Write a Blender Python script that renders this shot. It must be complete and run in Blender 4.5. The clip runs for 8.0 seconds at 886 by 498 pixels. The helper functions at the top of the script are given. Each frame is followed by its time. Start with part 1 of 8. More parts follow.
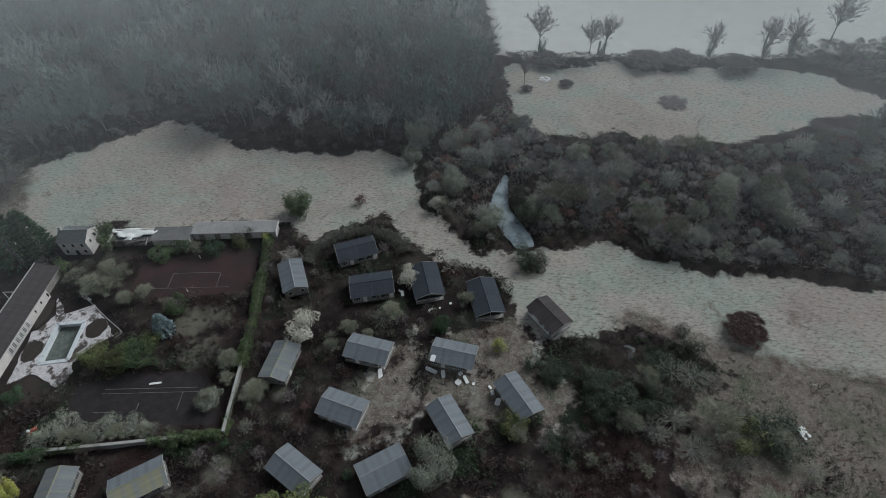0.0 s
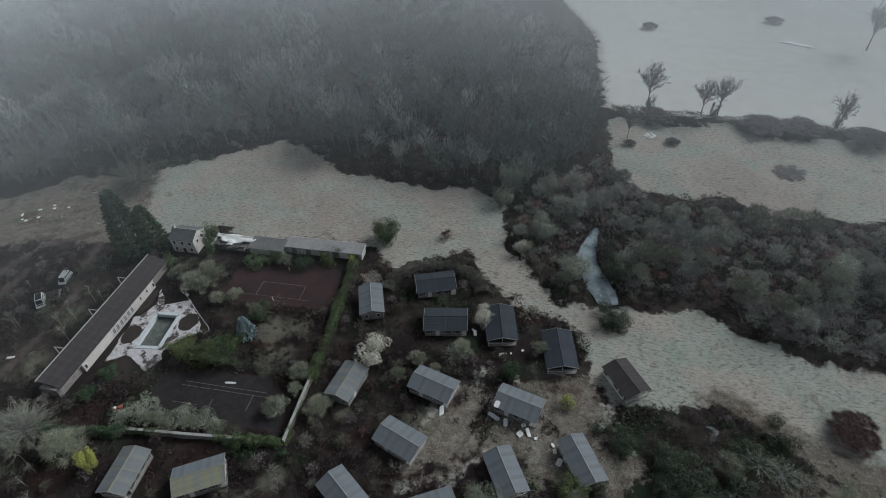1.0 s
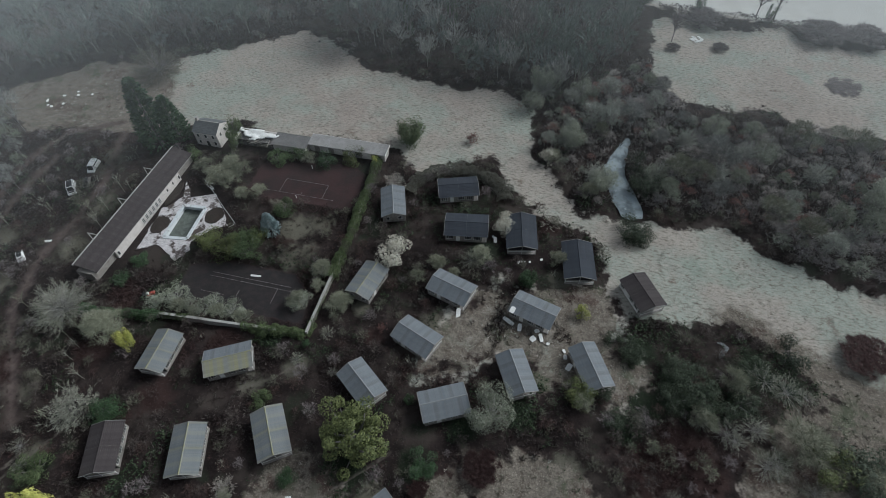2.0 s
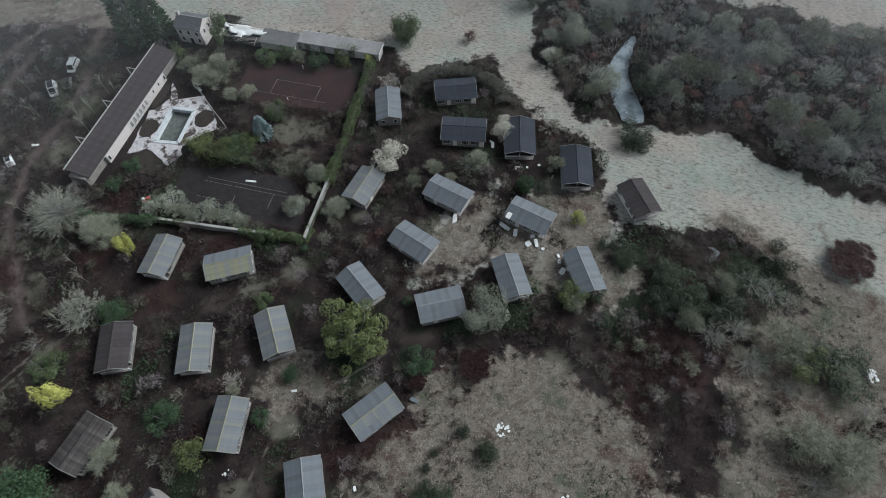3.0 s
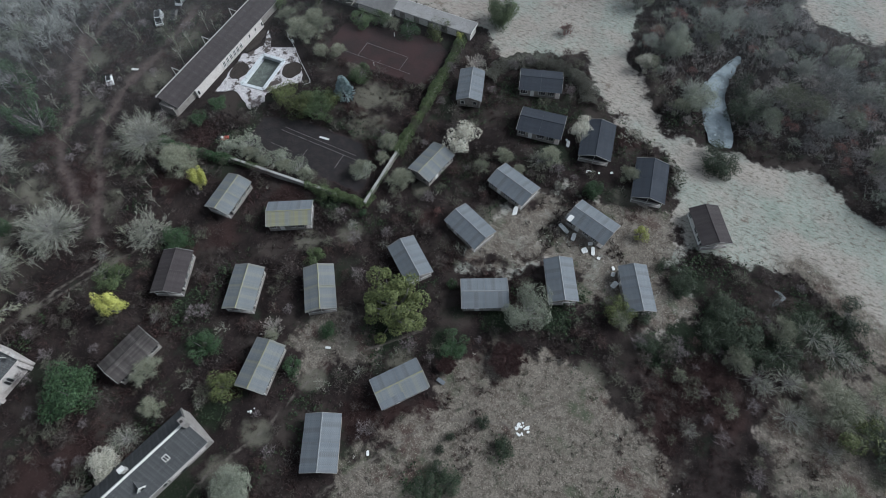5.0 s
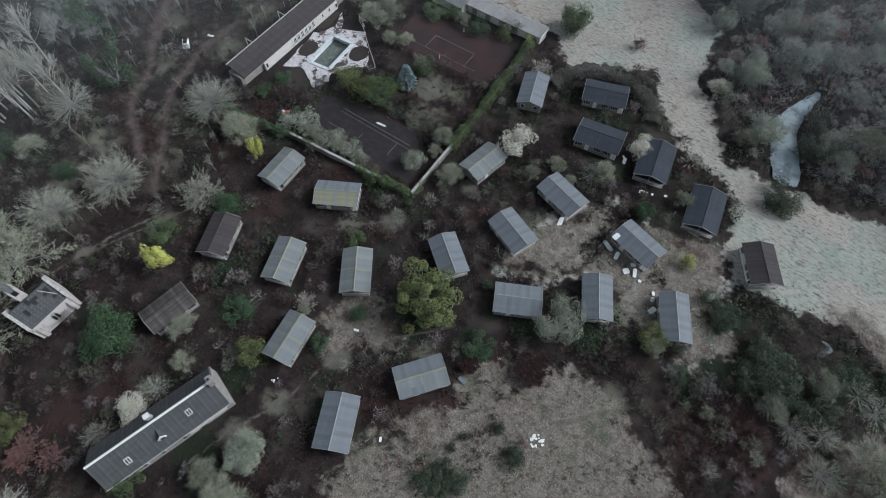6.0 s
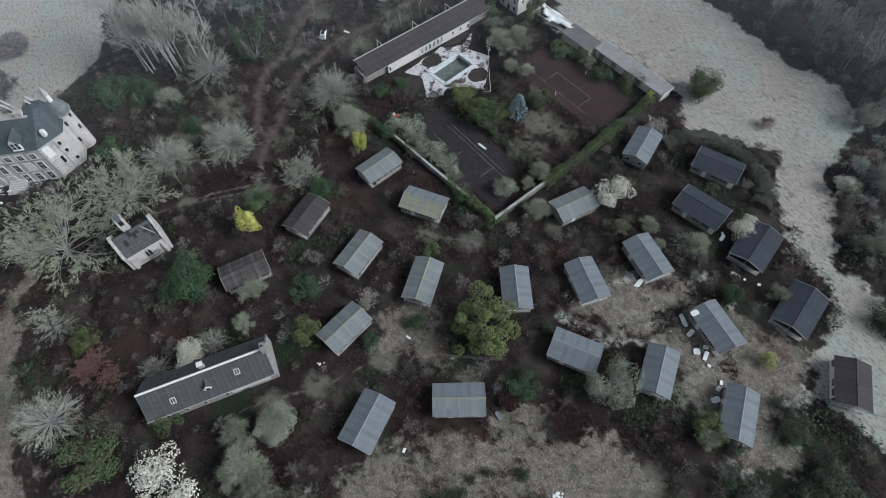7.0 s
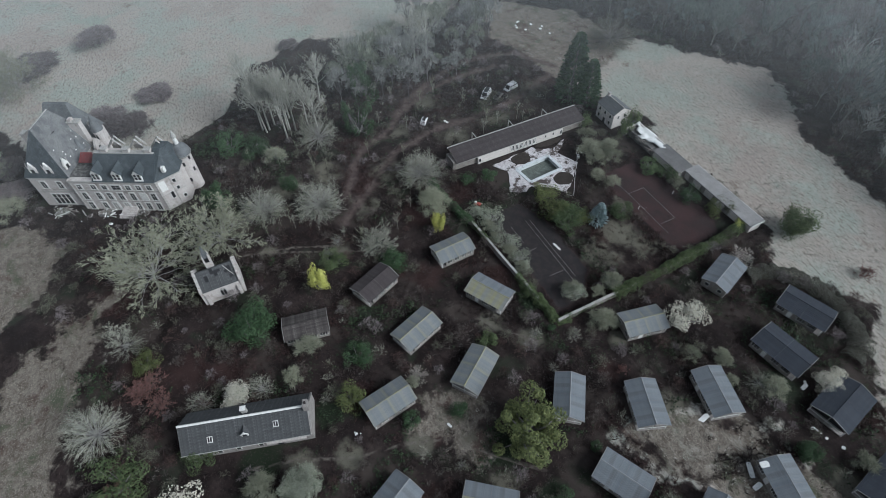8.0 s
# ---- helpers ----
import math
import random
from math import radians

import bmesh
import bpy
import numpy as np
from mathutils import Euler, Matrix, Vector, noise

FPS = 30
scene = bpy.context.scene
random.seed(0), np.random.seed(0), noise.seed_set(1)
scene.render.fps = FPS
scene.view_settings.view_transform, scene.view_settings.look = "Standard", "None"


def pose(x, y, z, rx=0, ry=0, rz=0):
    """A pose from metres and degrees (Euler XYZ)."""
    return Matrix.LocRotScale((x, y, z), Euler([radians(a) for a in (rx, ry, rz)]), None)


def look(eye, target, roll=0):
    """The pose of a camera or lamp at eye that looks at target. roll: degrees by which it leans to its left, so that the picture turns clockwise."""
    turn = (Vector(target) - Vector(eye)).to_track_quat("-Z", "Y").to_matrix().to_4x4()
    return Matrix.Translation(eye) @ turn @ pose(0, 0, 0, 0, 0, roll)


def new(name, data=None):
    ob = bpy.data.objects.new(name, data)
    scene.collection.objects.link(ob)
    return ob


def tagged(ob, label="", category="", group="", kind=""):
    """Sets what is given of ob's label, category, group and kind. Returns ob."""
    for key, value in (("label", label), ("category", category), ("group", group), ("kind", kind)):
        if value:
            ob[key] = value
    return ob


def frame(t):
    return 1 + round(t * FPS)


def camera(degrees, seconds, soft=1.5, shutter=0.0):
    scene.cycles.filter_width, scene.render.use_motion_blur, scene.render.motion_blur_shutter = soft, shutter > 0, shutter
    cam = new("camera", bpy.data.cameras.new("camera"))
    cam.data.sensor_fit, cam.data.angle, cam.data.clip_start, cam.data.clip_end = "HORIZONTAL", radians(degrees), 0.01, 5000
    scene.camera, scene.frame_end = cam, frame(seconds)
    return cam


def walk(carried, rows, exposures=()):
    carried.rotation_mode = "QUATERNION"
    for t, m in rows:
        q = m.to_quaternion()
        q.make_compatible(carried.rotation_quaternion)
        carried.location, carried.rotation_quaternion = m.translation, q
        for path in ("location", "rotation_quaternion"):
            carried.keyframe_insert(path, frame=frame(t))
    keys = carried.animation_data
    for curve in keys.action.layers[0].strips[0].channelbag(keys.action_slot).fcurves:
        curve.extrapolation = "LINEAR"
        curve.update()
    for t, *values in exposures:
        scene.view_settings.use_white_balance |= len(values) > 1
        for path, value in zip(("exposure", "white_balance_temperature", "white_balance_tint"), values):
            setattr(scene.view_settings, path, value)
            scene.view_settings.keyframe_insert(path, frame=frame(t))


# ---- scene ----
cam = camera(78.87, 8.0, soft=0.4)
PATH = [
    (0, 0.15, -0.65, 106.96, 44.10, 1.09, -1.01),
    (0.5, 0.23, -0.69, 106.71, 48.81, 1.45, 6.33),
    (1, 0.41, -0.29, 106.36, 48.63, 1.59, 10.60),
    (1.5, 0.38, 0.03, 106.08, 44.62, 1.57, 13.09),
    (2, 0.26, 0.37, 105.97, 38.58, 1.42, 14.17),
    (2.2, 0.23, 0.32, 105.97, 36.79, 1.38, 14.37),
    (3.3, 0.04, 0.05, 106.00, 27.13, 0.96, 13.96),
    (3.5, -0.00, 0.00, 106.00, 27.05, 1.00, 14.97),
    (4, -0.14, 0.34, 105.96, 26.89, 1.02, 18.69),
    (4.2, -0.18, 0.33, 105.92, 27.12, 0.92, 20.29),
    (5.3, -0.37, 0.31, 105.69, 27.06, 0.75, 27.90),
    (5.5, -0.40, 0.31, 105.65, 26.98, 0.75, 29.03),
    (6, -0.56, 0.23, 105.57, 27.04, 0.74, 35.18),
    (6.5, -0.33, 0.06, 105.55, 28.12, 0.82, 43.05),
    (7, -0.08, 0.34, 105.43, 29.87, 0.98, 51.28),
    (7.2, 0.05, 0.24, 105.47, 32.96, 0.61, 54.73),
    (7.3, 0.11, 0.19, 105.49, 35.17, 0.80, 56.73),
    (7.5, 0.24, 0.09, 105.53, 38.13, 1.03, 58.92),
    (8, 0.42, 0.07, 105.59, 39.40, 0.85, 63.64),
]
walk(cam, [(t, pose(x, y, z, rx, ry, rz)) for t, x, y, z, rx, ry, rz in PATH],
     exposures=[(0.0, -0.25, 6000, 4), (1.0, -0.31, 6000, 4), (1.5, -0.31, 6000, 4), (2.0, -0.06, 6000, 4), (2.2, 0.0, 6000, 4), (3.3, 0.23, 5900, 5), (4.2, 0.26, 5790, 5), (5.5, 0.26, 5790, 5), (7.0, 0.24, 5790, 5), (8.0, 0.12, 5790, 5)])

# ---- light: an overcast winter sky with a weak, wide sun ----
world = bpy.data.worlds.new("overcast_sky")
scene.world = world
world.use_nodes = True
wn, wl = world.node_tree.nodes, world.node_tree.links
sky = wn.new("ShaderNodeTexSky")
sky.sky_type, sky.sun_disc = "NISHITA", False
sky.sun_elevation, sky.sun_rotation = radians(34), radians(48)
sky.dust_density, sky.air_density = 1.0, 1.0
grey = wn.new("ShaderNodeHueSaturation")
grey.inputs["Saturation"].default_value = 0.28
wl.new(sky.outputs[0], grey.inputs["Color"])
wl.new(grey.outputs[0], wn["Background"].inputs["Color"])
wn["Background"].inputs["Strength"].default_value = 0.105
sun = new("sun", bpy.data.lights.new("sun", "SUN"))
sun.data.energy, sun.data.angle, sun.data.color = 3.3, radians(30), (1.0, 0.98, 0.96)
sun.matrix_world = look((75, 66, 68), (0, 0, 0))


# ---- materials ----
def tree_of(name):
    m = bpy.data.materials.new(name)
    m.use_nodes = True
    t = m.node_tree
    return m, t.nodes, t.links, t.nodes["Principled BSDF"]


def noise_node(n, l, scale, detail=4.0, rough=0.6, coords=None):
    k = n.new("ShaderNodeTexNoise")
    k.inputs["Scale"].default_value, k.inputs["Detail"].default_value, k.inputs["Roughness"].default_value = scale, detail, rough
    l.new((coords or n.new("ShaderNodeTexCoord").outputs["Object"]), k.inputs["Vector"])
    return k.outputs["Fac"]


def ramp_node(n, l, fac, lo, hi):
    k = n.new("ShaderNodeMapRange")
    k.interpolation_type = "SMOOTHSTEP"
    k.inputs["From Min"].default_value, k.inputs["From Max"].default_value = lo, hi
    l.new(fac, k.inputs["Value"])
    return k.outputs["Result"]


def mix_node(n, l, fac, a, b, mode="MIX"):
    k = n.new("ShaderNodeMix")
    k.data_type, k.blend_type = "RGBA", mode
    for sock, v in ((k.inputs[0], fac), (k.inputs[6], a), (k.inputs[7], b)):
        if isinstance(v, (int, float)):
            sock.default_value = v
        elif isinstance(v, tuple):
            sock.default_value = (*v, 1)
        else:
            l.new(v, sock)
    return k.outputs[2]


def surf(name, a, b, scale=1.5, rough=0.85, bump=0.3, fine=12.0, stain=None, stain_scale=0.35, stain_at=(0.55, 0.7), vary=0.0, island=False, metal=0.0):
    """A worn surface: two tones mixed by grain, stains of a third tone, brightness that varies from piece to piece."""
    m, n, l, p = tree_of(name)
    col = mix_node(n, l, ramp_node(n, l, noise_node(n, l, scale), 0.3, 0.7), a, b)
    col = mix_node(n, l, ramp_node(n, l, noise_node(n, l, fine, 3), 0.35, 0.75), col, tuple(x * 0.72 for x in a))
    if stain:
        col = mix_node(n, l, ramp_node(n, l, noise_node(n, l, stain_scale, 6, 0.7), *stain_at), col, stain)
    if vary:
        pick = n.new("ShaderNodeNewGeometry").outputs["Random Per Island"] if island else n.new("ShaderNodeObjectInfo").outputs["Random"]
        h = n.new("ShaderNodeHueSaturation")
        r = n.new("ShaderNodeMapRange")
        r.inputs["To Min"].default_value, r.inputs["To Max"].default_value = 1 - vary, 1 + vary
        l.new(pick, r.inputs["Value"])
        l.new(r.outputs[0], h.inputs["Value"])
        l.new(col, h.inputs["Color"])
        col = h.outputs[0]
    l.new(col, p.inputs["Base Color"])
    p.inputs["Roughness"].default_value, p.inputs["Metallic"].default_value = rough, metal
    p.inputs["Specular IOR Level"].default_value = 0.3
    if bump:
        k = n.new("ShaderNodeBump")
        k.inputs["Strength"].default_value, k.inputs["Distance"].default_value = bump, 0.05
        l.new(noise_node(n, l, fine, 5), k.inputs["Height"])
        l.new(k.outputs[0], p.inputs["Normal"])
    return m


def foliage(name, a, b, c=None, rough=0.7):
    """Leaves or twigs: tones picked leaf by leaf, drifting over the crown."""
    m, n, l, p = tree_of(name)
    isl = n.new("ShaderNodeNewGeometry").outputs["Random Per Island"]
    col = mix_node(n, l, isl, a, b)
    if c:
        col = mix_node(n, l, ramp_node(n, l, noise_node(n, l, 0.35, 4), 0.45, 0.65), col, c)
    h = n.new("ShaderNodeHueSaturation")
    r = n.new("ShaderNodeMapRange")
    r.inputs["To Min"].default_value, r.inputs["To Max"].default_value = 0.75, 1.25
    l.new(n.new("ShaderNodeObjectInfo").outputs["Random"], r.inputs["Value"])
    l.new(r.outputs[0], h.inputs["Value"])
    l.new(col, h.inputs["Color"])
    l.new(h.outputs[0], p.inputs["Base Color"])
    p.inputs["Roughness"].default_value = rough
    p.inputs["Specular IOR Level"].default_value = 0.25
    return m


M_SHEET = surf("grey_corrugated_sheet", (0.135, 0.149, 0.166), (0.19, 0.204, 0.22), 0.5, 0.7, 0.25, 6, (0.10, 0.105, 0.11), 0.5, (0.5, 0.72), vary=0.05)
M_SHEET_MOSS = surf("lichen_streaked_sheet", (0.14, 0.152, 0.163), (0.192, 0.202, 0.21), 0.5, 0.75, 0.25, 6, (0.24, 0.235, 0.16), 0.28, (0.5, 0.72), vary=0.05)
M_SHEET_DK = surf("weathered_dark_sheet", (0.13, 0.14, 0.15), (0.19, 0.195, 0.20), 0.6, 0.8, 0.25, 6, (0.08, 0.08, 0.085), 0.5, vary=0.12)
M_LICHEN = surf("lichen_covered_sheet", (0.23, 0.225, 0.15), (0.29, 0.27, 0.14), 0.5, 0.9, 0.3, 7, (0.19, 0.195, 0.19), 0.3, (0.42, 0.65), vary=0.08)
M_NAVY = surf("dark_felt_roofing", (0.028, 0.034, 0.046), (0.043, 0.048, 0.059), 0.4, 0.85, 0.2, 8, (0.062, 0.067, 0.077), 0.3, (0.6, 0.8), vary=0.10)
M_BROWN = surf("brown_felt_roofing", (0.040, 0.033, 0.034), (0.066, 0.056, 0.057), 0.5, 0.9, 0.25, 8, (0.11, 0.10, 0.095), 0.35, (0.58, 0.75), vary=0.06)
M_TILE = surf("dark_roof_tile", (0.046, 0.040, 0.038), (0.085, 0.074, 0.07), 1.2, 0.9, 0.3, 9, (0.15, 0.14, 0.13), 0.6, (0.6, 0.75), vary=0.25)
M_SLATE = surf("grey_slate", (0.085, 0.09, 0.095), (0.15, 0.155, 0.16), 0.6, 0.7, 0.25, 9, (0.22, 0.22, 0.21), 0.4, (0.6, 0.8), vary=0.12)
M_BLUE_SLATE = surf("blue_grey_slate", (0.058, 0.068, 0.078), (0.10, 0.11, 0.122), 0.8, 0.65, 0.25, 9, (0.19, 0.195, 0.2), 0.4, (0.62, 0.8), vary=0.12)
M_WHITE = surf("flaking_white_paint", (0.62, 0.61, 0.58), (0.75, 0.74, 0.72), 2, 0.7, 0.2, 14, (0.38, 0.35, 0.31), 1.2, (0.6, 0.72))
M_HUTWALL = surf("stained_timber_cladding", (0.20, 0.18, 0.16), (0.30, 0.28, 0.26), 2, 0.85, 0.3, 10, (0.11, 0.10, 0.09), 0.8)
M_BOARD = surf("white_broken_panel", (0.72, 0.72, 0.70), (0.80, 0.80, 0.78), 2, 0.75, 0.15, 12, (0.55, 0.53, 0.5), 1.5)
M_RENDER = surf("stained_pale_render", (0.52, 0.48, 0.45), (0.62, 0.58, 0.55), 0.7, 0.85, 0.2, 8, (0.36, 0.33, 0.31), 0.5)
M_STONE = surf("pale_limestone", (0.43, 0.395, 0.375), (0.56, 0.52, 0.495), 0.9, 0.85, 0.3, 7, (0.25, 0.222, 0.205), 0.45, (0.50, 0.68))
M_OLD_SLATE = surf("bleached_slate", (0.115, 0.117, 0.12), (0.185, 0.183, 0.182), 0.5, 0.8, 0.3, 5, (0.075, 0.076, 0.08), 0.3, (0.50, 0.68))
M_WING_SLATE = surf("dark_green_grey_slate", (0.040, 0.050, 0.056), (0.070, 0.080, 0.088), 0.7, 0.75, 0.25, 6, (0.12, 0.125, 0.125), 0.35, (0.60, 0.78))
M_FARM_SLATE = surf("lichen_mottled_slate", (0.048, 0.050, 0.053), (0.084, 0.085, 0.086), 0.35, 0.85, 0.3, 4, (0.16, 0.16, 0.152), 0.7, (0.58, 0.74), vary=0.10)
M_WALLSTONE = surf("grey_field_stone", (0.22, 0.20, 0.19), (0.34, 0.32, 0.30), 1.5, 0.9, 0.5, 6, (0.14, 0.14, 0.12), 0.8)
M_CONC = surf("broken_pale_concrete", (0.46, 0.43, 0.435), (0.66, 0.63, 0.635), 0.7, 0.85, 0.3, 3, (0.07, 0.055, 0.05), 0.30, (0.49, 0.57))
M_COPING = surf("pale_blue_coping", (0.55, 0.58, 0.60), (0.66, 0.68, 0.69), 1.5, 0.6, 0.2, 9, (0.35, 0.36, 0.36), 0.8)
M_BASIN = surf("silted_pool_floor", (0.09, 0.10, 0.09), (0.17, 0.19, 0.17), 0.9, 0.6, 0.3, 5, (0.30, 0.31, 0.30), 1.1, (0.62, 0.7))
# near-black for panes; in holes, openings and porches it stands for shade inside
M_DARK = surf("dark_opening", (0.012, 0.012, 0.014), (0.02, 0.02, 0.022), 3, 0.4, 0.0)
M_TARGREY = surf("grey_roofing_felt", (0.26, 0.25, 0.245), (0.34, 0.33, 0.325), 0.4, 0.9, 0.2, 6, (0.20, 0.19, 0.19), 0.25)
M_TARDARK = surf("dark_grey_roofing_felt", (0.14, 0.135, 0.135), (0.19, 0.185, 0.18), 0.4, 0.9, 0.2, 6, (0.24, 0.23, 0.22), 0.3)
M_METAL = surf("galvanised_tube", (0.45, 0.45, 0.45), (0.55, 0.55, 0.55), 4, 0.5, 0.0, metal=0.3)
M_RED = surf("faded_red_paint", (0.30, 0.05, 0.04), (0.40, 0.08, 0.06), 4, 0.6, 0.1)
M_RUST = surf("rusty_red_sheet", (0.13, 0.028, 0.03), (0.19, 0.042, 0.042), 2, 0.8, 0.2)
M_CAR = surf("dirty_white_car_paint", (0.70, 0.71, 0.71), (0.80, 0.81, 0.81), 1.5, 0.45, 0.0, 6, (0.45, 0.44, 0.43), 1.2)
M_BURNT = surf("burnt_steel", (0.05, 0.047, 0.045), (0.22, 0.21, 0.20), 1.2, 0.8, 0.2, 6)
M_BLACK = surf("black_rubber", (0.015, 0.015, 0.016), (0.03, 0.03, 0.03), 5, 0.8, 0.0)
M_LINE = surf("worn_white_line", (0.16, 0.145, 0.145), (0.26, 0.245, 0.245), 2, 0.8, 0.0, 9, (0.06, 0.045, 0.045), 0.9, (0.5, 0.62))
M_BARK = surf("grey_bark", (0.13, 0.119, 0.1177), (0.22, 0.2047, 0.2071), 2, 0.9, 0.4, 7)
M_BARK_PALE = surf("pale_lichened_bark", (0.27, 0.2584, 0.2507), (0.4, 0.3802, 0.376), 1.5, 0.9, 0.3, 7)
M_TWIG = foliage("grey_brown_twigs", (0.15, 0.1365, 0.133), (0.26, 0.2437, 0.2453))
M_TWIG_DK = foliage("dark_brown_twigs", (0.075, 0.06338, 0.06322), (0.21, 0.1804, 0.1831))
M_TWIG_PALE = foliage("pale_grey_green_twigs", (0.21, 0.212, 0.172), (0.37, 0.368, 0.308))
M_TWIG_OLIVE = foliage("olive_lichened_twigs", (0.15, 0.155, 0.112), (0.27, 0.275, 0.205))
M_TWIG_RED = foliage("red_brown_twigs", (0.12, 0.06338, 0.05668), (0.21, 0.117, 0.1036))
M_BLOSSOM = foliage("pale_blossom", (0.36, 0.34, 0.28), (0.52, 0.50, 0.42))
M_LEAF = foliage("dark_evergreen_leaves", (0.022, 0.045, 0.022), (0.06, 0.10, 0.045))
M_LEAF_MID = foliage("mid_green_leaves", (0.038, 0.058, 0.028), (0.095, 0.128, 0.058))
M_LEAF_IVY = foliage("ivy_leaves", (0.045, 0.066, 0.030), (0.11, 0.138, 0.062))
M_LEAF_OLIVE = foliage("olive_green_leaves", (0.045, 0.058, 0.022), (0.13, 0.145, 0.055))
M_LEAF_GOLD = foliage("golden_yellow_leaves", (0.34, 0.35, 0.08), (0.55, 0.55, 0.17))
M_LEAF_BLUE = foliage("blue_grey_needles", (0.20, 0.27, 0.28), (0.38, 0.45, 0.45))
M_NEEDLE = foliage("dark_conifer_needles", (0.018, 0.042, 0.022), (0.05, 0.085, 0.04))
M_BRAMBLE = foliage("dead_bramble_stems", (0.019, 0.0135, 0.0130), (0.082, 0.063, 0.059), (0.042, 0.026, 0.0245))
M_TUSSOCK = foliage("frosted_dry_grass", (0.23, 0.205, 0.18), (0.46, 0.42, 0.38), (0.29, 0.31, 0.265))

M_BRAMBLE_RED = foliage("dark_red_brambles", (0.021, 0.0108, 0.0105), (0.086, 0.052, 0.048), (0.046, 0.024, 0.0225))
M_BRAMBLE_PALE = foliage("bleached_dead_stems", (0.06, 0.053, 0.047), (0.19, 0.172, 0.155))
M_CARPET = foliage("dark_ground_ivy", (0.012, 0.022, 0.011), (0.05, 0.075, 0.035))
M_TUSSOCK_ROUGH = foliage("rank_brown_grass", (0.060, 0.052, 0.041), (0.26, 0.238, 0.197), (0.14, 0.152, 0.104))
M_SCRUB_OLIVE = foliage("dull_olive_scrub", (0.050, 0.050, 0.037), (0.135, 0.132, 0.10))
M_SCRUB_BROWN = foliage("dull_brown_scrub", (0.042, 0.034, 0.030), (0.115, 0.096, 0.086))
M_SCRUB_RED = foliage("dull_red_scrub", (0.045, 0.027, 0.024), (0.105, 0.066, 0.058))
M_FOREST_OLIVE = foliage("dark_olive_forest_twigs", (0.072, 0.094, 0.078), (0.162, 0.20, 0.172))
M_FOREST_BROWN = foliage("dark_brown_forest_twigs", (0.070, 0.060, 0.057), (0.15, 0.133, 0.127))
M_FOREST_GREY = foliage("grey_forest_twigs", (0.088, 0.106, 0.102), (0.195, 0.226, 0.218))
M_MOUND_RED = foliage("maroon_bramble", (0.018, 0.0085, 0.0082), (0.060, 0.027, 0.025))
M_STREAM_BROWN = foliage("grey_brown_stream_twigs", (0.175, 0.155, 0.145), (0.34, 0.31, 0.29))
M_STREAM_OLIVE = foliage("grey_olive_stream_twigs", (0.20, 0.215, 0.175), (0.38, 0.40, 0.33))
M_WOOD_GREY = foliage("misty_grey_twigs", (0.19, 0.195, 0.182), (0.33, 0.333, 0.315))
M_WOOD_BROWN = foliage("purple_brown_twigs", (0.125, 0.108, 0.102), (0.235, 0.21, 0.20))
M_WOOD_OLIVE = foliage("grey_olive_twigs", (0.165, 0.182, 0.138), (0.30, 0.318, 0.25))
M_WOOD_PALE = foliage("pale_lichen_twigs", (0.30, 0.315, 0.272), (0.49, 0.50, 0.445))


# ---- building helpers ----
def part(name, bm, material, parent=None, label=""):
    me = bpy.data.meshes.new(name)
    if isinstance(bm, bmesh.types.BMesh):
        bm.to_mesh(me)
        bm.free()
    else:
        me = bm
    if not me.materials:
        me.materials.append(material)
    ob = new(name, me)
    ob.parent = parent
    return tagged(ob, label=label)


def thing(name, m, label, category, group="", kind=""):
    ob = new(name)
    ob.empty_display_size = 0.5
    ob.matrix_world = m
    return tagged(ob, label=label, category=category, group=group, kind=kind)


def box(bm, x0, x1, y0, y1, z0, z1, m=None, bevel=0.0):
    v = [bm.verts.new((x, y, z)) for z in (z0, z1) for x, y in ((x0, y0), (x1, y0), (x1, y1), (x0, y1))]
    f = [bm.faces.new([v[i] for i in q]) for q in ((3, 2, 1, 0), (4, 5, 6, 7), (0, 1, 5, 4), (1, 2, 6, 5), (2, 3, 7, 6), (3, 0, 4, 7))]
    if bevel:
        bmesh.ops.bevel(bm, geom=list({e for q in f for e in q.edges}), offset=bevel, segments=1, affect="EDGES")
    elif m:
        bmesh.ops.transform(bm, matrix=m, verts=v)
    return v


def boxed(*a, **k):
    bm = bmesh.new()
    box(bm, *a, **k)
    return bm


def prism(outline, z0, z1, wobble=0.0):
    """A slab with the given outline."""
    bm = bmesh.new()
    lo = [bm.verts.new((x, y, z0)) for x, y in outline]
    hi = [bm.verts.new((x, y, z1 + random.uniform(-wobble, wobble))) for x, y in outline]
    bm.faces.new(lo[::-1]), bm.faces.new(hi)
    k = len(outline)
    for i in range(k):
        bm.faces.new((lo[i], lo[(i + 1) % k], hi[(i + 1) % k], hi[i]))
    return bm


def profile(points, x0, x1):
    """A profile in the y-z plane, drawn along x."""
    bm = bmesh.new()
    a = [bm.verts.new((x0, y, z)) for y, z in points]
    b = [bm.verts.new((x1, y, z)) for y, z in points]
    bm.faces.new(a[::-1]), bm.faces.new(b)
    k = len(points)
    for i in range(k):
        bm.faces.new((a[i], a[(i + 1) % k], b[(i + 1) % k], b[i]))
    bmesh.ops.recalc_face_normals(bm, faces=bm.faces)
    return bm


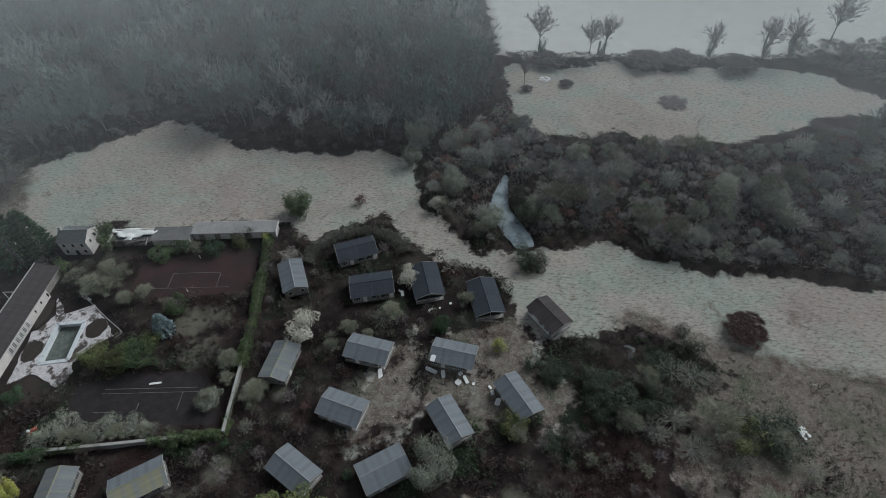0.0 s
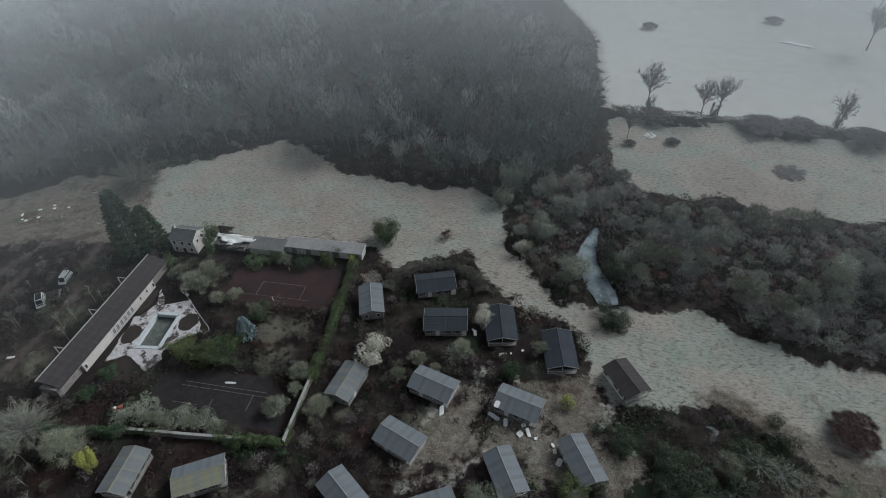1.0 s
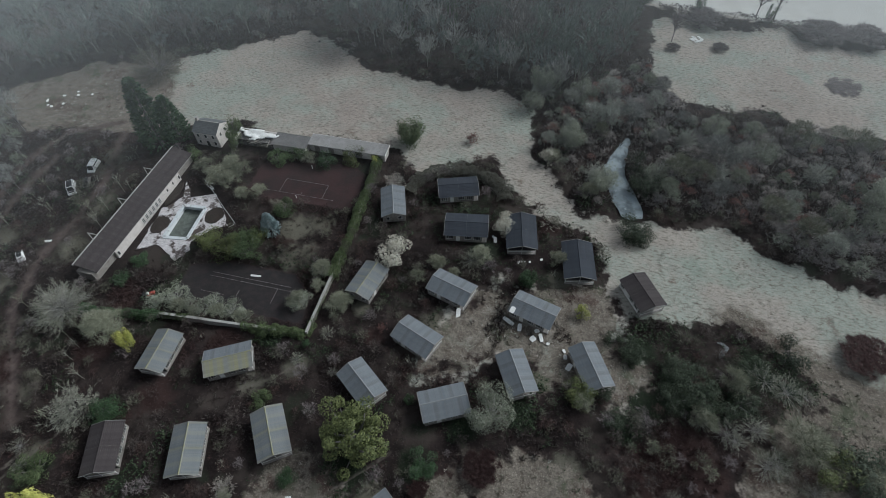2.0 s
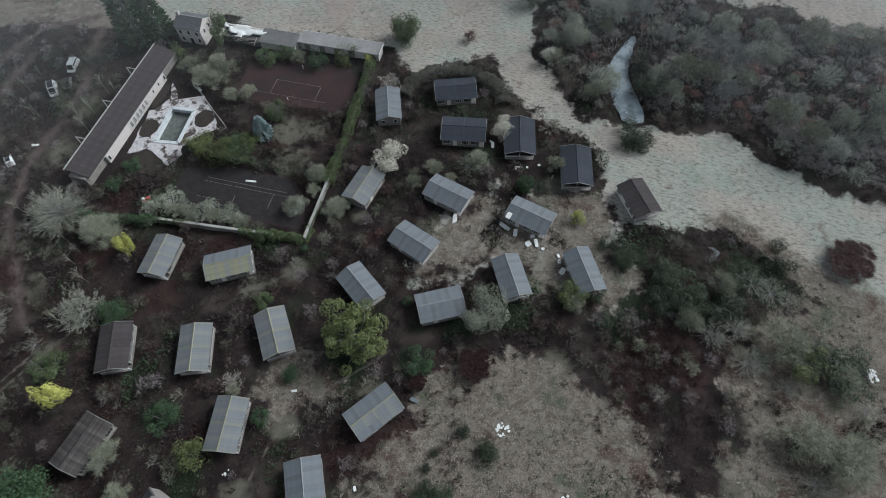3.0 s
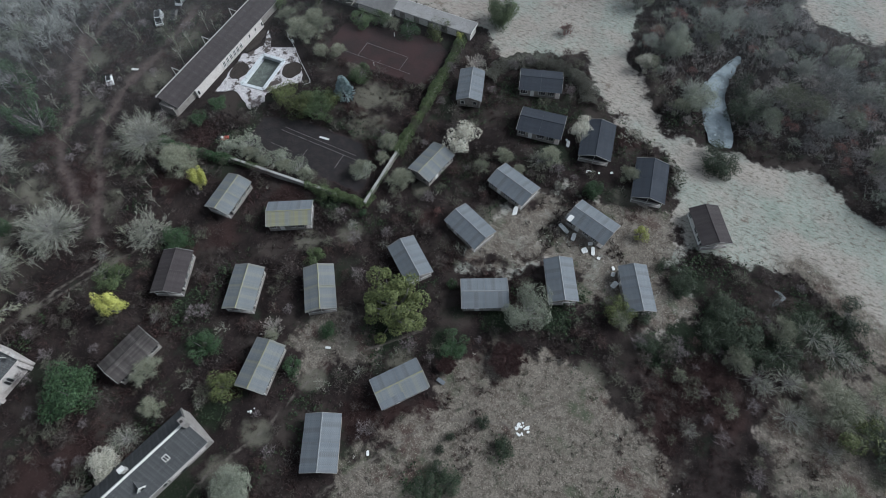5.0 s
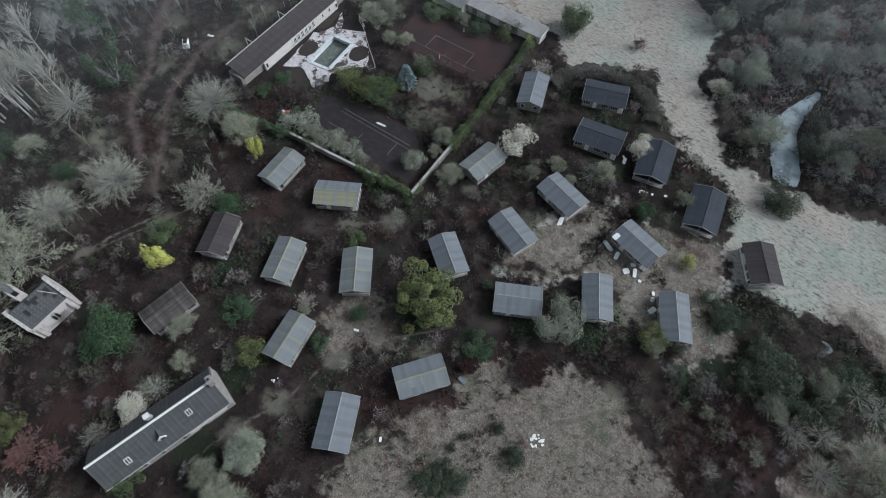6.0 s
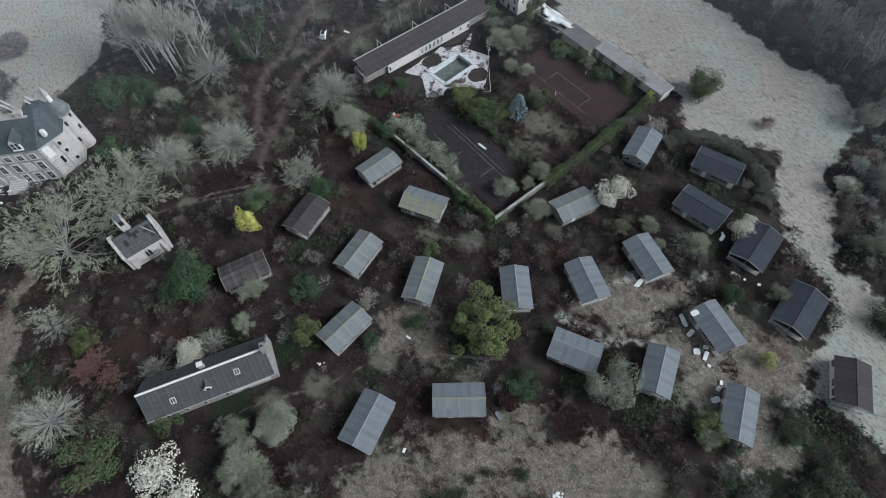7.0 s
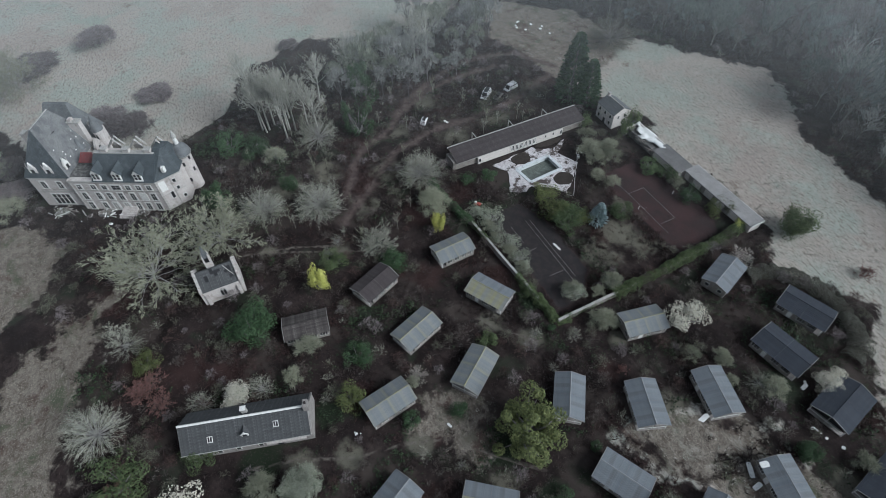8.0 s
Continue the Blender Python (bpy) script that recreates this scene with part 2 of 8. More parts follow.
def mesh_of(name, verts, faces, material):
    """A mesh from arrays of corners and of triangles or quads."""
    me = bpy.data.meshes.new(name)
    verts, faces = np.asarray(verts, np.float32), np.asarray(faces, np.int32)
    n, k = faces.shape
    me.vertices.add(len(verts))
    me.vertices.foreach_set("co", verts.ravel())
    me.loops.add(n * k)
    me.loops.foreach_set("vertex_index", faces.ravel())
    me.polygons.add(n)
    me.polygons.foreach_set("loop_start", np.arange(0, n * k, k, dtype=np.int32))
    me.update(calc_edges=True)
    me.materials.append(material)
    return me


def tube(points, radius, sides=6):
    """A pipe along points."""
    bm = bmesh.new()
    rings = []
    pts = [Vector(p) for p in points]
    for i, p in enumerate(pts):
        d = (pts[min(i + 1, len(pts) - 1)] - pts[max(i - 1, 0)]).normalized()
        q = d.to_track_quat("Z", "Y")
        rings.append([bm.verts.new(p + q @ Vector((radius * math.cos(a), radius * math.sin(a), 0))) for a in [2 * math.pi * s / sides for s in range(sides)]])
    for a, b in zip(rings, rings[1:]):
        for s in range(sides):
            bm.faces.new((a[s], a[(s + 1) % sides], b[(s + 1) % sides], b[s]))
    bm.faces.new(rings[0][::-1]), bm.faces.new(rings[-1])
    return bm


# ---- the ground ----
def away(poly, x, y):
    """How far inside (positive) or outside an outline the places lie."""
    d, inside = np.full(x.shape, 1e9), np.zeros(x.shape, bool)
    for (ax, ay), (bx, by) in zip(poly, poly[1:] + poly[:1]):
        ux, uy = bx - ax, by - ay
        s = np.clip(((x - ax) * ux + (y - ay) * uy) / (ux * ux + uy * uy + 1e-9), 0, 1)
        d = np.minimum(d, np.hypot(x - ax - s * ux, y - ay - s * uy))
        with np.errstate(divide="ignore", invalid="ignore"):
            cross = ((ay > y) != (by > y)) & (x < (bx - ax) * (y - ay) / (by - ay + 1e-12) + ax)
        inside ^= cross
    return np.where(inside, d, -d)


def along(line, x, y):
    """The distance from a line of points."""
    d = np.full(x.shape, 1e9)
    for (ax, ay), (bx, by) in zip(line, line[1:]):
        ux, uy = bx - ax, by - ay
        s = np.clip(((x - ax) * ux + (y - ay) * uy) / (ux * ux + uy * uy + 1e-9), 0, 1)
        d = np.minimum(d, np.hypot(x - ax - s * ux, y - ay - s * uy))
    return d


MEADOW = [(-186, 108), (-182, 120), (-172, 127), (-164, 137), (-150, 138), (-138, 142), (-131, 148), (-114, 161), (-98, 171), (-86, 168), (-68, 153), (-46, 150), (-34, 148), (-22, 151), (-9, 142), (-7, 124), (2, 110), (12, 100), (29, 102), (43, 104),
          (58, 96), (68, 91), (84, 90), (170, 70), (260, 30), (260, -80), (120, 0), (75, 45), (66, 54), (64, 61), (52, 71), (45, 76), (34, 73), (22, 71), (17, 82), (16, 92), (4, 97),
          (-9, 106), (-18, 118), (-36, 107), (-42, 112), (-48, 117), (-88, 113), (-94, 118), (-112, 112), (-126, 104), (-148, 104), (-160, 98)]
FIELD_NE = [(27, 205), (26, 192), (27, 180), (27, 168), (38, 156), (48, 155), (63, 158), (70, 150), (80, 148), (100, 150), (120, 155), (134, 163), (146, 164), (175, 162), (178, 172), (157, 176), (154, 190), (139, 197), (121, 202), (96, 199), (82, 199), (72, 207), (52, 203), (36, 209)]
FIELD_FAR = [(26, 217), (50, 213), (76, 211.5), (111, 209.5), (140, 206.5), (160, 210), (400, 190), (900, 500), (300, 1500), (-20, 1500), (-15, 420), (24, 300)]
GRASS_MID = [(-20, 48.5), (-19.5, 56), (-15.5, 62.5), (-11.5, 70.5), (-6, 72.5), (3, 74), (9, 77), (17, 78), (19.5, 70), (18.5, 65.5), (23, 61), (29, 59.5), (27, 53.5), (22, 51.5), (13, 52), (7.5, 51), (6, 49), (1, 59), (-5, 57), (-10.5, 51), (-15.5, 48.5)]
NW_CORNER = [(-200, 100), (-186, 122), (-172, 130), (-150, 141), (-139, 140), (-131, 124), (-128, 108), (-148, 102), (-162, 96)]
GRASS_S = [(-15.5, 24.7), (-9, 30.7), (0.4, 37), (10, 38.8), (15, 34), (18.7, 30), (28, 30.5), (33, 23), (42, 14), (60, 0), (30, -30), (-20, -20), (-23, 3), (-15, 10), (-13, 18)]
SLOPE_E = [(46, 76), (60, 68), (80, 60), (130, 48), (200, 20), (200, -80), (60, -10), (60, 40), (50, 66)]
GRASS_SE = [(45.5, 47.2), (53.5, 55), (61.4, 62), (75, 54), (92, 34), (72, 4), (45, 4), (44, 22), (50, 33)]
GRASS_YARD = [(-43, 22), (-36, 26), (-31, 22), (-30, 17), (-37, 13), (-43, 16)]
GRASS_W = [(-140, -66), (-133, -56), (-122, -50.5), (-109, -53.5), (-104, -61), (-100, -66), (-112, -120), (-160, -120)]
GRASS_PATH = [(-101, -37), (-96, -42), (-88, -46), (-79, -49), (-71, -52), (-60, -52), (-48, -53), (-44, -66), (-62, -68), (-82, -66), (-91, -58), (-95.5, -51), (-100, -44)]
FIELD_W = [(-200, -75), (-158, -52), (-150, -20), (-160, 0), (-182, 10), (-193, 36), (-182, 60), (-186, 92), (-260, 170), (-900, 400), (-900, -500), (-250, -300)]
POND = [(20.0, 136), (17.6, 130), (15.0, 123.5), (14.4, 117.8), (16.4, 112.4), (18.4, 107.4), (19.6, 103.6), (22.5, 102.8), (25.2, 105.2), (23.8, 110.2), (21.4, 115.3), (19.6, 121), (20.2, 128), (21.0, 134.5)]
COURT_A = [(-82, 88), (-82, 101), (-74, 103), (-56, 106), (-51, 103), (-50, 89)]
COURT_B = [(-83, 53), (-83, 63), (-74, 66), (-56, 66), (-50, 60), (-49, 53)]
POOL = [(-94.8, 69.2), (-95.6, 80.4), (-89.4, 80.8), (-88.6, 70.0)]
PATHS = [[(-88, -10), (-97, -28), (-101, -38.7), (-94.8, -45), (-86.5, -49.6), (-76, -51), (-68, -51.7), (-57, -51.3), (-40, -60)], [(13.2, 41), (13.4, 35), (10, 29.5), (6.2, 24.5), (3.4, 20.6), (-3, 18.8), (-11, 15), (-24, -6)],
         [(-99, -9), (-96, 3), (-91, 14)], [(24, 71), (14, 77)], [(36, 80), (43, 77.7), (54.8, 71.6), (66.2, 66.5), (77.2, 62.5), (87.8, 58.7), (110, 50), (140, 40)], [(-20, 31), (-28, 22.5), (-34, 17), (-37, 9), (-39, -1), (-43.5, -11), (-46, -20)], [(-44.5, 44.5), (-51, 38.5), (-57, 34.5)], [(-97, -3), (-89, 14), (-84, 24)]]
TRACKS = [[(-107, 22), (-122.5, 32), (-128.5, 43.8), (-139.5, 54.4), (-146.5, 66.5), (-151, 80), (-151, 91), (-148, 101), (-135, 108)], [(-98, 18), (-107.4, 29.8), (-117.8, 41.1), (-122, 56.2), (-121.7, 66), (-122.8, 83.1), (-130.9, 104)], [(-135.5, 52), (-141, 61.5), (-144.3, 75.7), (-144, 90)]]


def spaced(lo, hi, step):
    core = np.arange(lo, hi + step, step)
    out = [step]
    while sum(out) < 4200:
        out.append(out[-1] * 1.16)
    far = np.cumsum(out)
    return np.concatenate([lo - far[::-1], core, core[-1] + far])

RANK = (GRASS_MID, GRASS_S, GRASS_SE, GRASS_YARD, GRASS_PATH)
# where the huts stand: x, y, turn, length, width
BUILT = [
    (-39.3, 92.5, 109, 10.6, 6.4), (-23.7, 101.6, 18, 10.9, 7.3), (-18.5, 88.8, 9, 11.1, 7.6), (-4.6, 89.7, -79, 11.3, 7.6),
    (10.1, 83.8, -80, 11.4, 7.4), (25.2, 77.9, -58, 9.8, 6.6), (-37.6, 66.8, 78, 9.8, 6.4), (1.8, 67.6, -16, 10.3, 6.5),
    (-30.2, 42.0, -37, 9.9, 6.2), (-12.7, 41.8, 27, 9.8, 6.6), (-75.5, 38.6, -87, 9.8, 6.3), (-74.5, 17.4, -67, 10.1, 6.5),
    (-58.5, 21.0, -70, 10.1, 6.4), (-27.5, 1.9, -64, 10.4, 6.7), (-17.7, 69.3, -17, 10.4, 6.6), (-22.1, 55.0, -22, 9.9, 6.5),
    (15.2, 56.5, -62, 10.6, 6.0), (0.4, 51.5, -62, 10.0, 6.1), (-44.1, 27.9, -55, 10.3, 6.4), (-59.9, 40.4, 29, 10.2, 6.4),
    (-45.8, 8.9, -81, 10.1, 6.2), (-19.7, 17.7, 52, 10.0, 6.3),
    (-70.6, -0.7, -100, 10.1, 6.3)]
WALLED = [[(-113, 52), (-113, 99), (-99, 99), (-99, 52)], [(-104.5, 102), (-104.5, 112), (-46, 114.5), (-46, 106)], [(-60, -31), (-50, -31), (-44, -5), (-56, -4)], [(-96, -21), (-96, -9.5), (-86.5, -9.5), (-86.5, -21)],
          [(-162, -50), (-140, -55), (-120, -22), (-132, -8), (-150, -14)], [(-101.5, 62), (-101.5, 89), (-88, 89), (-78, 77), (-88, 61)]]
FIELDS = (MEADOW, FIELD_NE, FIELD_FAR, GRASS_MID, GRASS_S, GRASS_YARD, GRASS_W, GRASS_SE, GRASS_PATH, FIELD_W)


def on_grass(x, y):
    g = np.full(x.shape, -9.0)
    for poly in FIELDS:
        g = np.maximum(g, away(poly, x, y) * (0.42 if poly in RANK else 1.0))
    return g


def worn(x, y):
    d = np.full(x.shape, 9.0)
    for line in PATHS:
        d = np.minimum(d, along(line, x, y))
    for line in TRACKS:
        d = np.minimum(d, along(line, x, y) * 1.1)
    return np.minimum(d, np.minimum(-away(COURT_A, x, y), -away(COURT_B, x, y)) + 0.8)


# tufts of green, stretches of red bramble and pale grass among the huts: x, y, reach
GREENERY = [(-28, 24.5, 5), (-16, 29, 4), (-8, 38.5, 4), (2.5, 43.5, 4.5), (-60, 8, 4), (36, 56, 7), (26, 64, 4), (27, 52, 5), (23, 46, 4), (-7, 4, 5), (-12, 0.5, 4), (54, 62, 5), (-17, 90, 4), (-13, 83, 5), (-87, 11.5, 4), (-80, -11, 5), (48, 65, 5), (-38.5, 21.5, 2.5), (55, 72.5, 4), (-46, -18, 5), (-54, 48, 3), (-50, -3, 4)]
REDDISH = [(-17, 11, 5), (-12, 15, 5), (-24, 9, 5), (-3, 29, 5), (-8, 27.5, 4), (28, 38.5, 7), (34, 44, 7), (38, 40, 6), (28, 32, 5), (-64, 77, 5), (2, 95, 4), (-94, 50, 5), (-64, 45, 5), (-77, 23.5, 4), (-32, 54, 3), (-92, 37, 6), (-68, -20, 5), (-72, -27, 6), (-78, -36, 5), (-99, -39, 6), (-50, 4, 4), (-36, 14, 3), (-110, 27, 6), (-126, 31, 6), (-58, 96, 4), (-72, 30, 5)]
BLEACHED = [(-32, 20.5, 4), (-36, 11, 4), (-40, -2, 4), (-42, -11, 4), (-22, 22, 4), (-46, 42.5, 4), (-54, 37.5, 4), (-58, 71, 6), (7, 79, 4), (-97, -3, 3), (-89, 14, 3), (-20, 60, 5), (-37, 60, 3), (13, 36, 4), (-120, 75, 7), (-116, 60, 6), (-136, 60, 6), (-128, 92, 8), (-112, 36, 6), (-101, 25, 5), (-119, 20, 6), (-127, 46, 5), (-110, -8, 6), (-118, 8, 6), (58, 45, 7), (66, 38, 7), (60, 25, 6), (52, 34, 5), (70, 52, 6), (48, 22, 5), (-62, 80, 6), (-56, 83, 4), (-70, 88, 4)]


def patches(spots, x, y):
    """How deep inside the nearest patch the places lie, 1 at its middle and 0 at its rim."""
    d = np.full(x.shape, -3.0)
    for px_, py_, r_ in spots:
        d = np.maximum(d, 1 - np.hypot(x - px_, y - py_) / r_)
    return d


def clear_of_huts(x, y):
    """0 inside and beside the buildings, 1 two metres and more away from them."""
    d = np.full(x.shape, 9.0)
    for bx, by, turn, hl, hw in BUILT:
        cs, sn = math.cos(radians(turn)), math.sin(radians(turn))
        d = np.minimum(d, np.maximum(np.abs((x - bx) * cs + (y - by) * sn) - hl / 2, np.abs((y - by) * cs - (x - bx) * sn) - hw / 2))
    for w in WALLED:
        d = np.minimum(d, -away(w, x, y))
    return np.clip((d - 0.2) / 2.0, 0, 1)


def mounds(x, y):
    """The rounded tops of the bramble over the bare earth."""
    a = np.array([noise.fractal(Vector((u * 0.20, v * 0.20, 12.0)), 1.0, 2.0, 3) for u, v in zip(x, y)])
    wild = np.clip(-on_grass(x, y) / 2.5, 0, 1) * np.clip((worn(x, y) - 0.6) / 1.6, 0, 1) * clear_of_huts(x, y) * (away(POND, x, y) < -3)
    return np.clip(0.35 + 0.9 * a, 0, 1.4) * 0.75 * wild




def ground():
    gx, gy = np.meshgrid(spaced(-160, 96, 0.9), spaced(-70, 176, 0.9))
    x, y = gx.ravel(), gy.ravel()
    wob = np.array([noise.fractal(Vector((a * 0.09, b * 0.09, 3.1)), 1.0, 2.0, 3) for a, b in zip(x, y)])
    fine = np.array([noise.noise(Vector((a * 0.45, b * 0.45, 8.0))) for a, b in zip(x, y)])
    z = 0.22 * wob + 0.04 * fine
    grass = np.full(x.shape, -9.0)
    for poly in (MEADOW, FIELD_NE, FIELD_FAR, GRASS_MID, GRASS_S, GRASS_YARD, GRASS_W, GRASS_SE, GRASS_PATH, FIELD_W):
        grass = np.maximum(grass, away(poly, x, y) * (0.42 if poly in RANK else 1.0))
    path = np.full(x.shape, 9.0)
    for line in PATHS:
        path = np.minimum(path, along(line, x, y))
    track = np.full(x.shape, 9.0)
    for line in TRACKS:
        track = np.minimum(track, along(line, x, y) * 0.55)
    rough = np.full(x.shape, -9.0)
    for poly in (GRASS_S, GRASS_YARD, SLOPE_E, GRASS_W, GRASS_SE, GRASS_PATH, NW_CORNER):
        rough = np.maximum(rough, away(poly, x, y))
    rough = np.maximum(rough, np.where(away(GRASS_MID, x, y) > -1, -2.6, -9.0))
    court = np.maximum(away(COURT_A, x, y), away(COURT_B, x, y))
    z = np.where(court > -1.5, 0.02 * fine - 0.02, z)
    pond = away(POND, x, y)
    z = np.where(pond > -3, np.minimum(z, -0.1 - 0.3 * (pond + 3)), z)
    z = np.where(away(POOL, x, y) > -0.75, -2.4, z)
    yard = (x > -108) & (x < -77) & (y > 58) & (y < 92) & (away(POOL, x, y) <= -0.75)
    z = np.where(yard, 0.03 * fine - 0.06, z)
    far = np.hypot(x + 30, y - 60)
    z = z + np.where(far > 420, (far - 420) * 0.02, 0)
    h, w = gx.shape
    i = np.arange(h * w).reshape(h, w)
    z = z + mounds(x, y)
    me = mesh_of("ground", np.stack([x, y, z], 1), np.stack([i[:-1, :-1], i[:-1, 1:], i[1:, 1:], i[1:, :-1]], -1).reshape(-1, 4), ground_material())
    for key, val in (("far_pale", np.clip(away(FIELD_FAR, x, y) / 12 + 0.3, -1, 1)), ("red", patches(REDDISH, x, y)), ("green", patches(GREENERY, x, y)), ("bleach", patches(BLEACHED, x, y)), ("rough", rough / 12 + 0.85), ("grass", grass / 5 + 0.5 + 0.25 * wob), ("path", 1 - path / 0.95), ("track", 1 - track / 2.0), ("court", court / 3 + 0.5), ("asphalt", away(COURT_B, x, y) / 3 + 0.5)):
        at = me.attributes.new(key, "FLOAT", "POINT")
        at.data.foreach_set("value", np.clip(val, -1, 2).astype(np.float32))
    me.polygons.foreach_set("use_smooth", np.ones(len(me.polygons), bool))
    ob = new("ground", me)
    return tagged(ob, "brambly brown ground with frosted grass fields and worn paths", "ground", kind="structure")


def ground_material():
    m, n, l, p = tree_of("ground")

    def mask(key, scale, amount, lo, hi):
        a = n.new("ShaderNodeAttribute")
        a.attribute_name = key
        add = n.new("ShaderNodeMath")
        add.operation = "MULTIPLY_ADD"
        l.new(noise_node(n, l, scale, 6, 0.65), add.inputs[0])
        add.inputs[1].default_value = amount
        l.new(a.outputs["Fac"], add.inputs[2])
        return ramp_node(n, l, add.outputs[0], lo + amount / 2, hi + amount / 2)

    soil = mix_node(n, l, ramp_node(n, l, noise_node(n, l, 0.12, 6, 0.65), 0.35, 0.65), (0.013, 0.0095, 0.0091), (0.032, 0.023, 0.0215))
    soil = mix_node(n, l, ramp_node(n, l, noise_node(n, l, 1.1, 5, 0.7), 0.45, 0.7), soil, (0.012, 0.0092, 0.0092))
    soil = mix_node(n, l, ramp_node(n, l, noise_node(n, l, 0.07, 5, 0.6), 0.52, 0.62), soil, (0.042, 0.034, 0.030))
    soil = mix_node(n, l, ramp_node(n, l, noise_node(n, l, 0.10, 4, 0.6), 0.56, 0.66), soil, (0.024, 0.027, 0.019))
    soil = mix_node(n, l, mask("red", 0.3, 1.2, 0.0, 0.5), soil, (0.032, 0.0185, 0.017))
    soil = mix_node(n, l, mask("green", 0.3, 1.2, 0.0, 0.5), soil, (0.016, 0.022, 0.013))
    soil = mix_node(n, l, mask("bleach", 0.3, 1.6, 0.0, 0.6), soil, (0.105, 0.099, 0.078))
    soil = mix_node(n, l, ramp_node(n, l, noise_node(n, l, 3.1, 3, 0.6), 0.56, 0.70), soil, (0.050, 0.039, 0.036))
    straw = mix_node(n, l, ramp_node(n, l, noise_node(n, l, 0.05, 6, 0.6), 0.42, 0.6), (0.345, 0.31, 0.275), (0.29, 0.322, 0.282))
    straw = mix_node(n, l, ramp_node(n, l, noise_node(n, l, 2.1, 5, 0.7), 0.40, 0.85), straw, (0.225, 0.20, 0.172))
    straw = mix_node(n, l, ramp_node(n, l, noise_node(n, l, 0.16, 6, 0.7), 0.60, 0.74), straw, (0.42, 0.38, 0.34))
    straw = mix_node(n, l, ramp_node(n, l, noise_node(n, l, 0.02, 5, 0.65), 0.50, 0.62), straw, (0.292, 0.25, 0.222))
    straw = mix_node(n, l, ramp_node(n, l, noise_node(n, l, 0.085, 5, 0.7), 0.60, 0.70), straw, (0.165, 0.128, 0.108))
    straw = mix_node(n, l, ramp_node(n, l, noise_node(n, l, 3.2, 4, 0.7), 0.54, 0.68), straw, (0.235, 0.21, 0.182))
    straw = mix_node(n, l, ramp_node(n, l, noise_node(n, l, 4.1, 4, 0.7), 0.58, 0.70), straw, (0.43, 0.40, 0.36))
    straw = mix_node(n, l, ramp_node(n, l, noise_node(n, l, 0.035, 5, 0.6), 0.57, 0.68), straw, (0.252, 0.283, 0.243))
    lie = n.new("ShaderNodeMapping")
    lie.inputs["Rotation"].default_value = (0, 0, radians(28))
    lie.inputs["Scale"].default_value = (0.75, 1.7, 1.0)
    l.new(n.new("ShaderNodeTexCoord").outputs["Object"], lie.inputs["Vector"])
    strokes = noise_node(n, l, 1.0, 4, 0.65, lie.outputs["Vector"])
    straw = mix_node(n, l, ramp_node(n, l, strokes, 0.49, 0.70), straw, (0.155, 0.137, 0.112))
    straw = mix_node(n, l, ramp_node(n, l, strokes, 0.48, 0.22), straw, (0.40, 0.365, 0.325))
    rough = mix_node(n, l, ramp_node(n, l, noise_node(n, l, 0.5, 6, 0.75), 0.35, 0.68), (0.172, 0.150, 0.126), (0.080, 0.066, 0.054))
    rough = mix_node(n, l, ramp_node(n, l, noise_node(n, l, 2.2, 4, 0.7), 0.5, 0.72), rough, (0.26, 0.23, 0.196))
    rough = mix_node(n, l, ramp_node(n, l, noise_node(n, l, 0.11, 5, 0.7), 0.52, 0.66), rough, (0.075, 0.082, 0.055))
    rough = mix_node(n, l, ramp_node(n, l, noise_node(n, l, 0.075, 5, 0.7), 0.55, 0.63), rough, (0.075, 0.052, 0.044))
    rough = mix_node(n, l, ramp_node(n, l, noise_node(n, l, 3.4, 4, 0.75), 0.55, 0.68), rough, (0.31, 0.278, 0.238))
    rough = mix_node(n, l, ramp_node(n, l, noise_node(n, l, 4.0, 4, 0.75), 0.54, 0.66), rough, (0.05, 0.043, 0.034))
    straw = mix_node(n, l, mask("rough", 0.25, 0.8, 0.35, 0.65), straw, rough)
    # a paler tone mixed in across the far field
    straw = mix_node(n, l, mask("far_pale", 0.08, 0.8, 0.2, 0.7), straw, mix_node(n, l, ramp_node(n, l, noise_node(n, l, 0.15, 6, 0.7), 0.35, 0.7), (0.55, 0.545, 0.52), (0.50, 0.485, 0.46)))
    col = mix_node(n, l, mask("grass", 0.16, 2.3, 0.36, 0.64), soil, straw)
    ruts = mix_node(n, l, ramp_node(n, l, noise_node(n, l, 0.5, 5, 0.7), 0.4, 0.65), (0.098, 0.076, 0.070), (0.060, 0.044, 0.041))
    dirt = mix_node(n, l, ramp_node(n, l, noise_node(n, l, 0.8, 5, 0.7), 0.4, 0.65), (0.135, 0.12, 0.104), (0.078, 0.066, 0.057))
    col = mix_node(n, l, mask("track", 0.2, 1.3, 0.35, 1.0), col, ruts)
    col = mix_node(n, l, mask("path", 0.35, 0.9, 0.5, 1.0), col, dirt)
    clay = mix_node(n, l, ramp_node(n, l, noise_node(n, l, 0.14, 6, 0.65), 0.4, 0.62), (0.048, 0.028, 0.028), (0.033, 0.025, 0.025))
    clay = mix_node(n, l, ramp_node(n, l, noise_node(n, l, 2.5, 4, 0.7), 0.5, 0.8), clay, (0.065, 0.046, 0.044))
    col = mix_node(n, l, mask("court", 0.4, 0.5, 0.4, 0.6), col, clay)
    tar = mix_node(n, l, ramp_node(n, l, noise_node(n, l, 0.5, 6, 0.7), 0.4, 0.65), (0.026, 0.0235, 0.0245), (0.036, 0.030, 0.030))
    col = mix_node(n, l, mask("asphalt", 0.4, 0.7, 0.4, 0.7), col, tar)
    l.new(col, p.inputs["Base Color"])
    p.inputs["Roughness"].default_value = 0.95
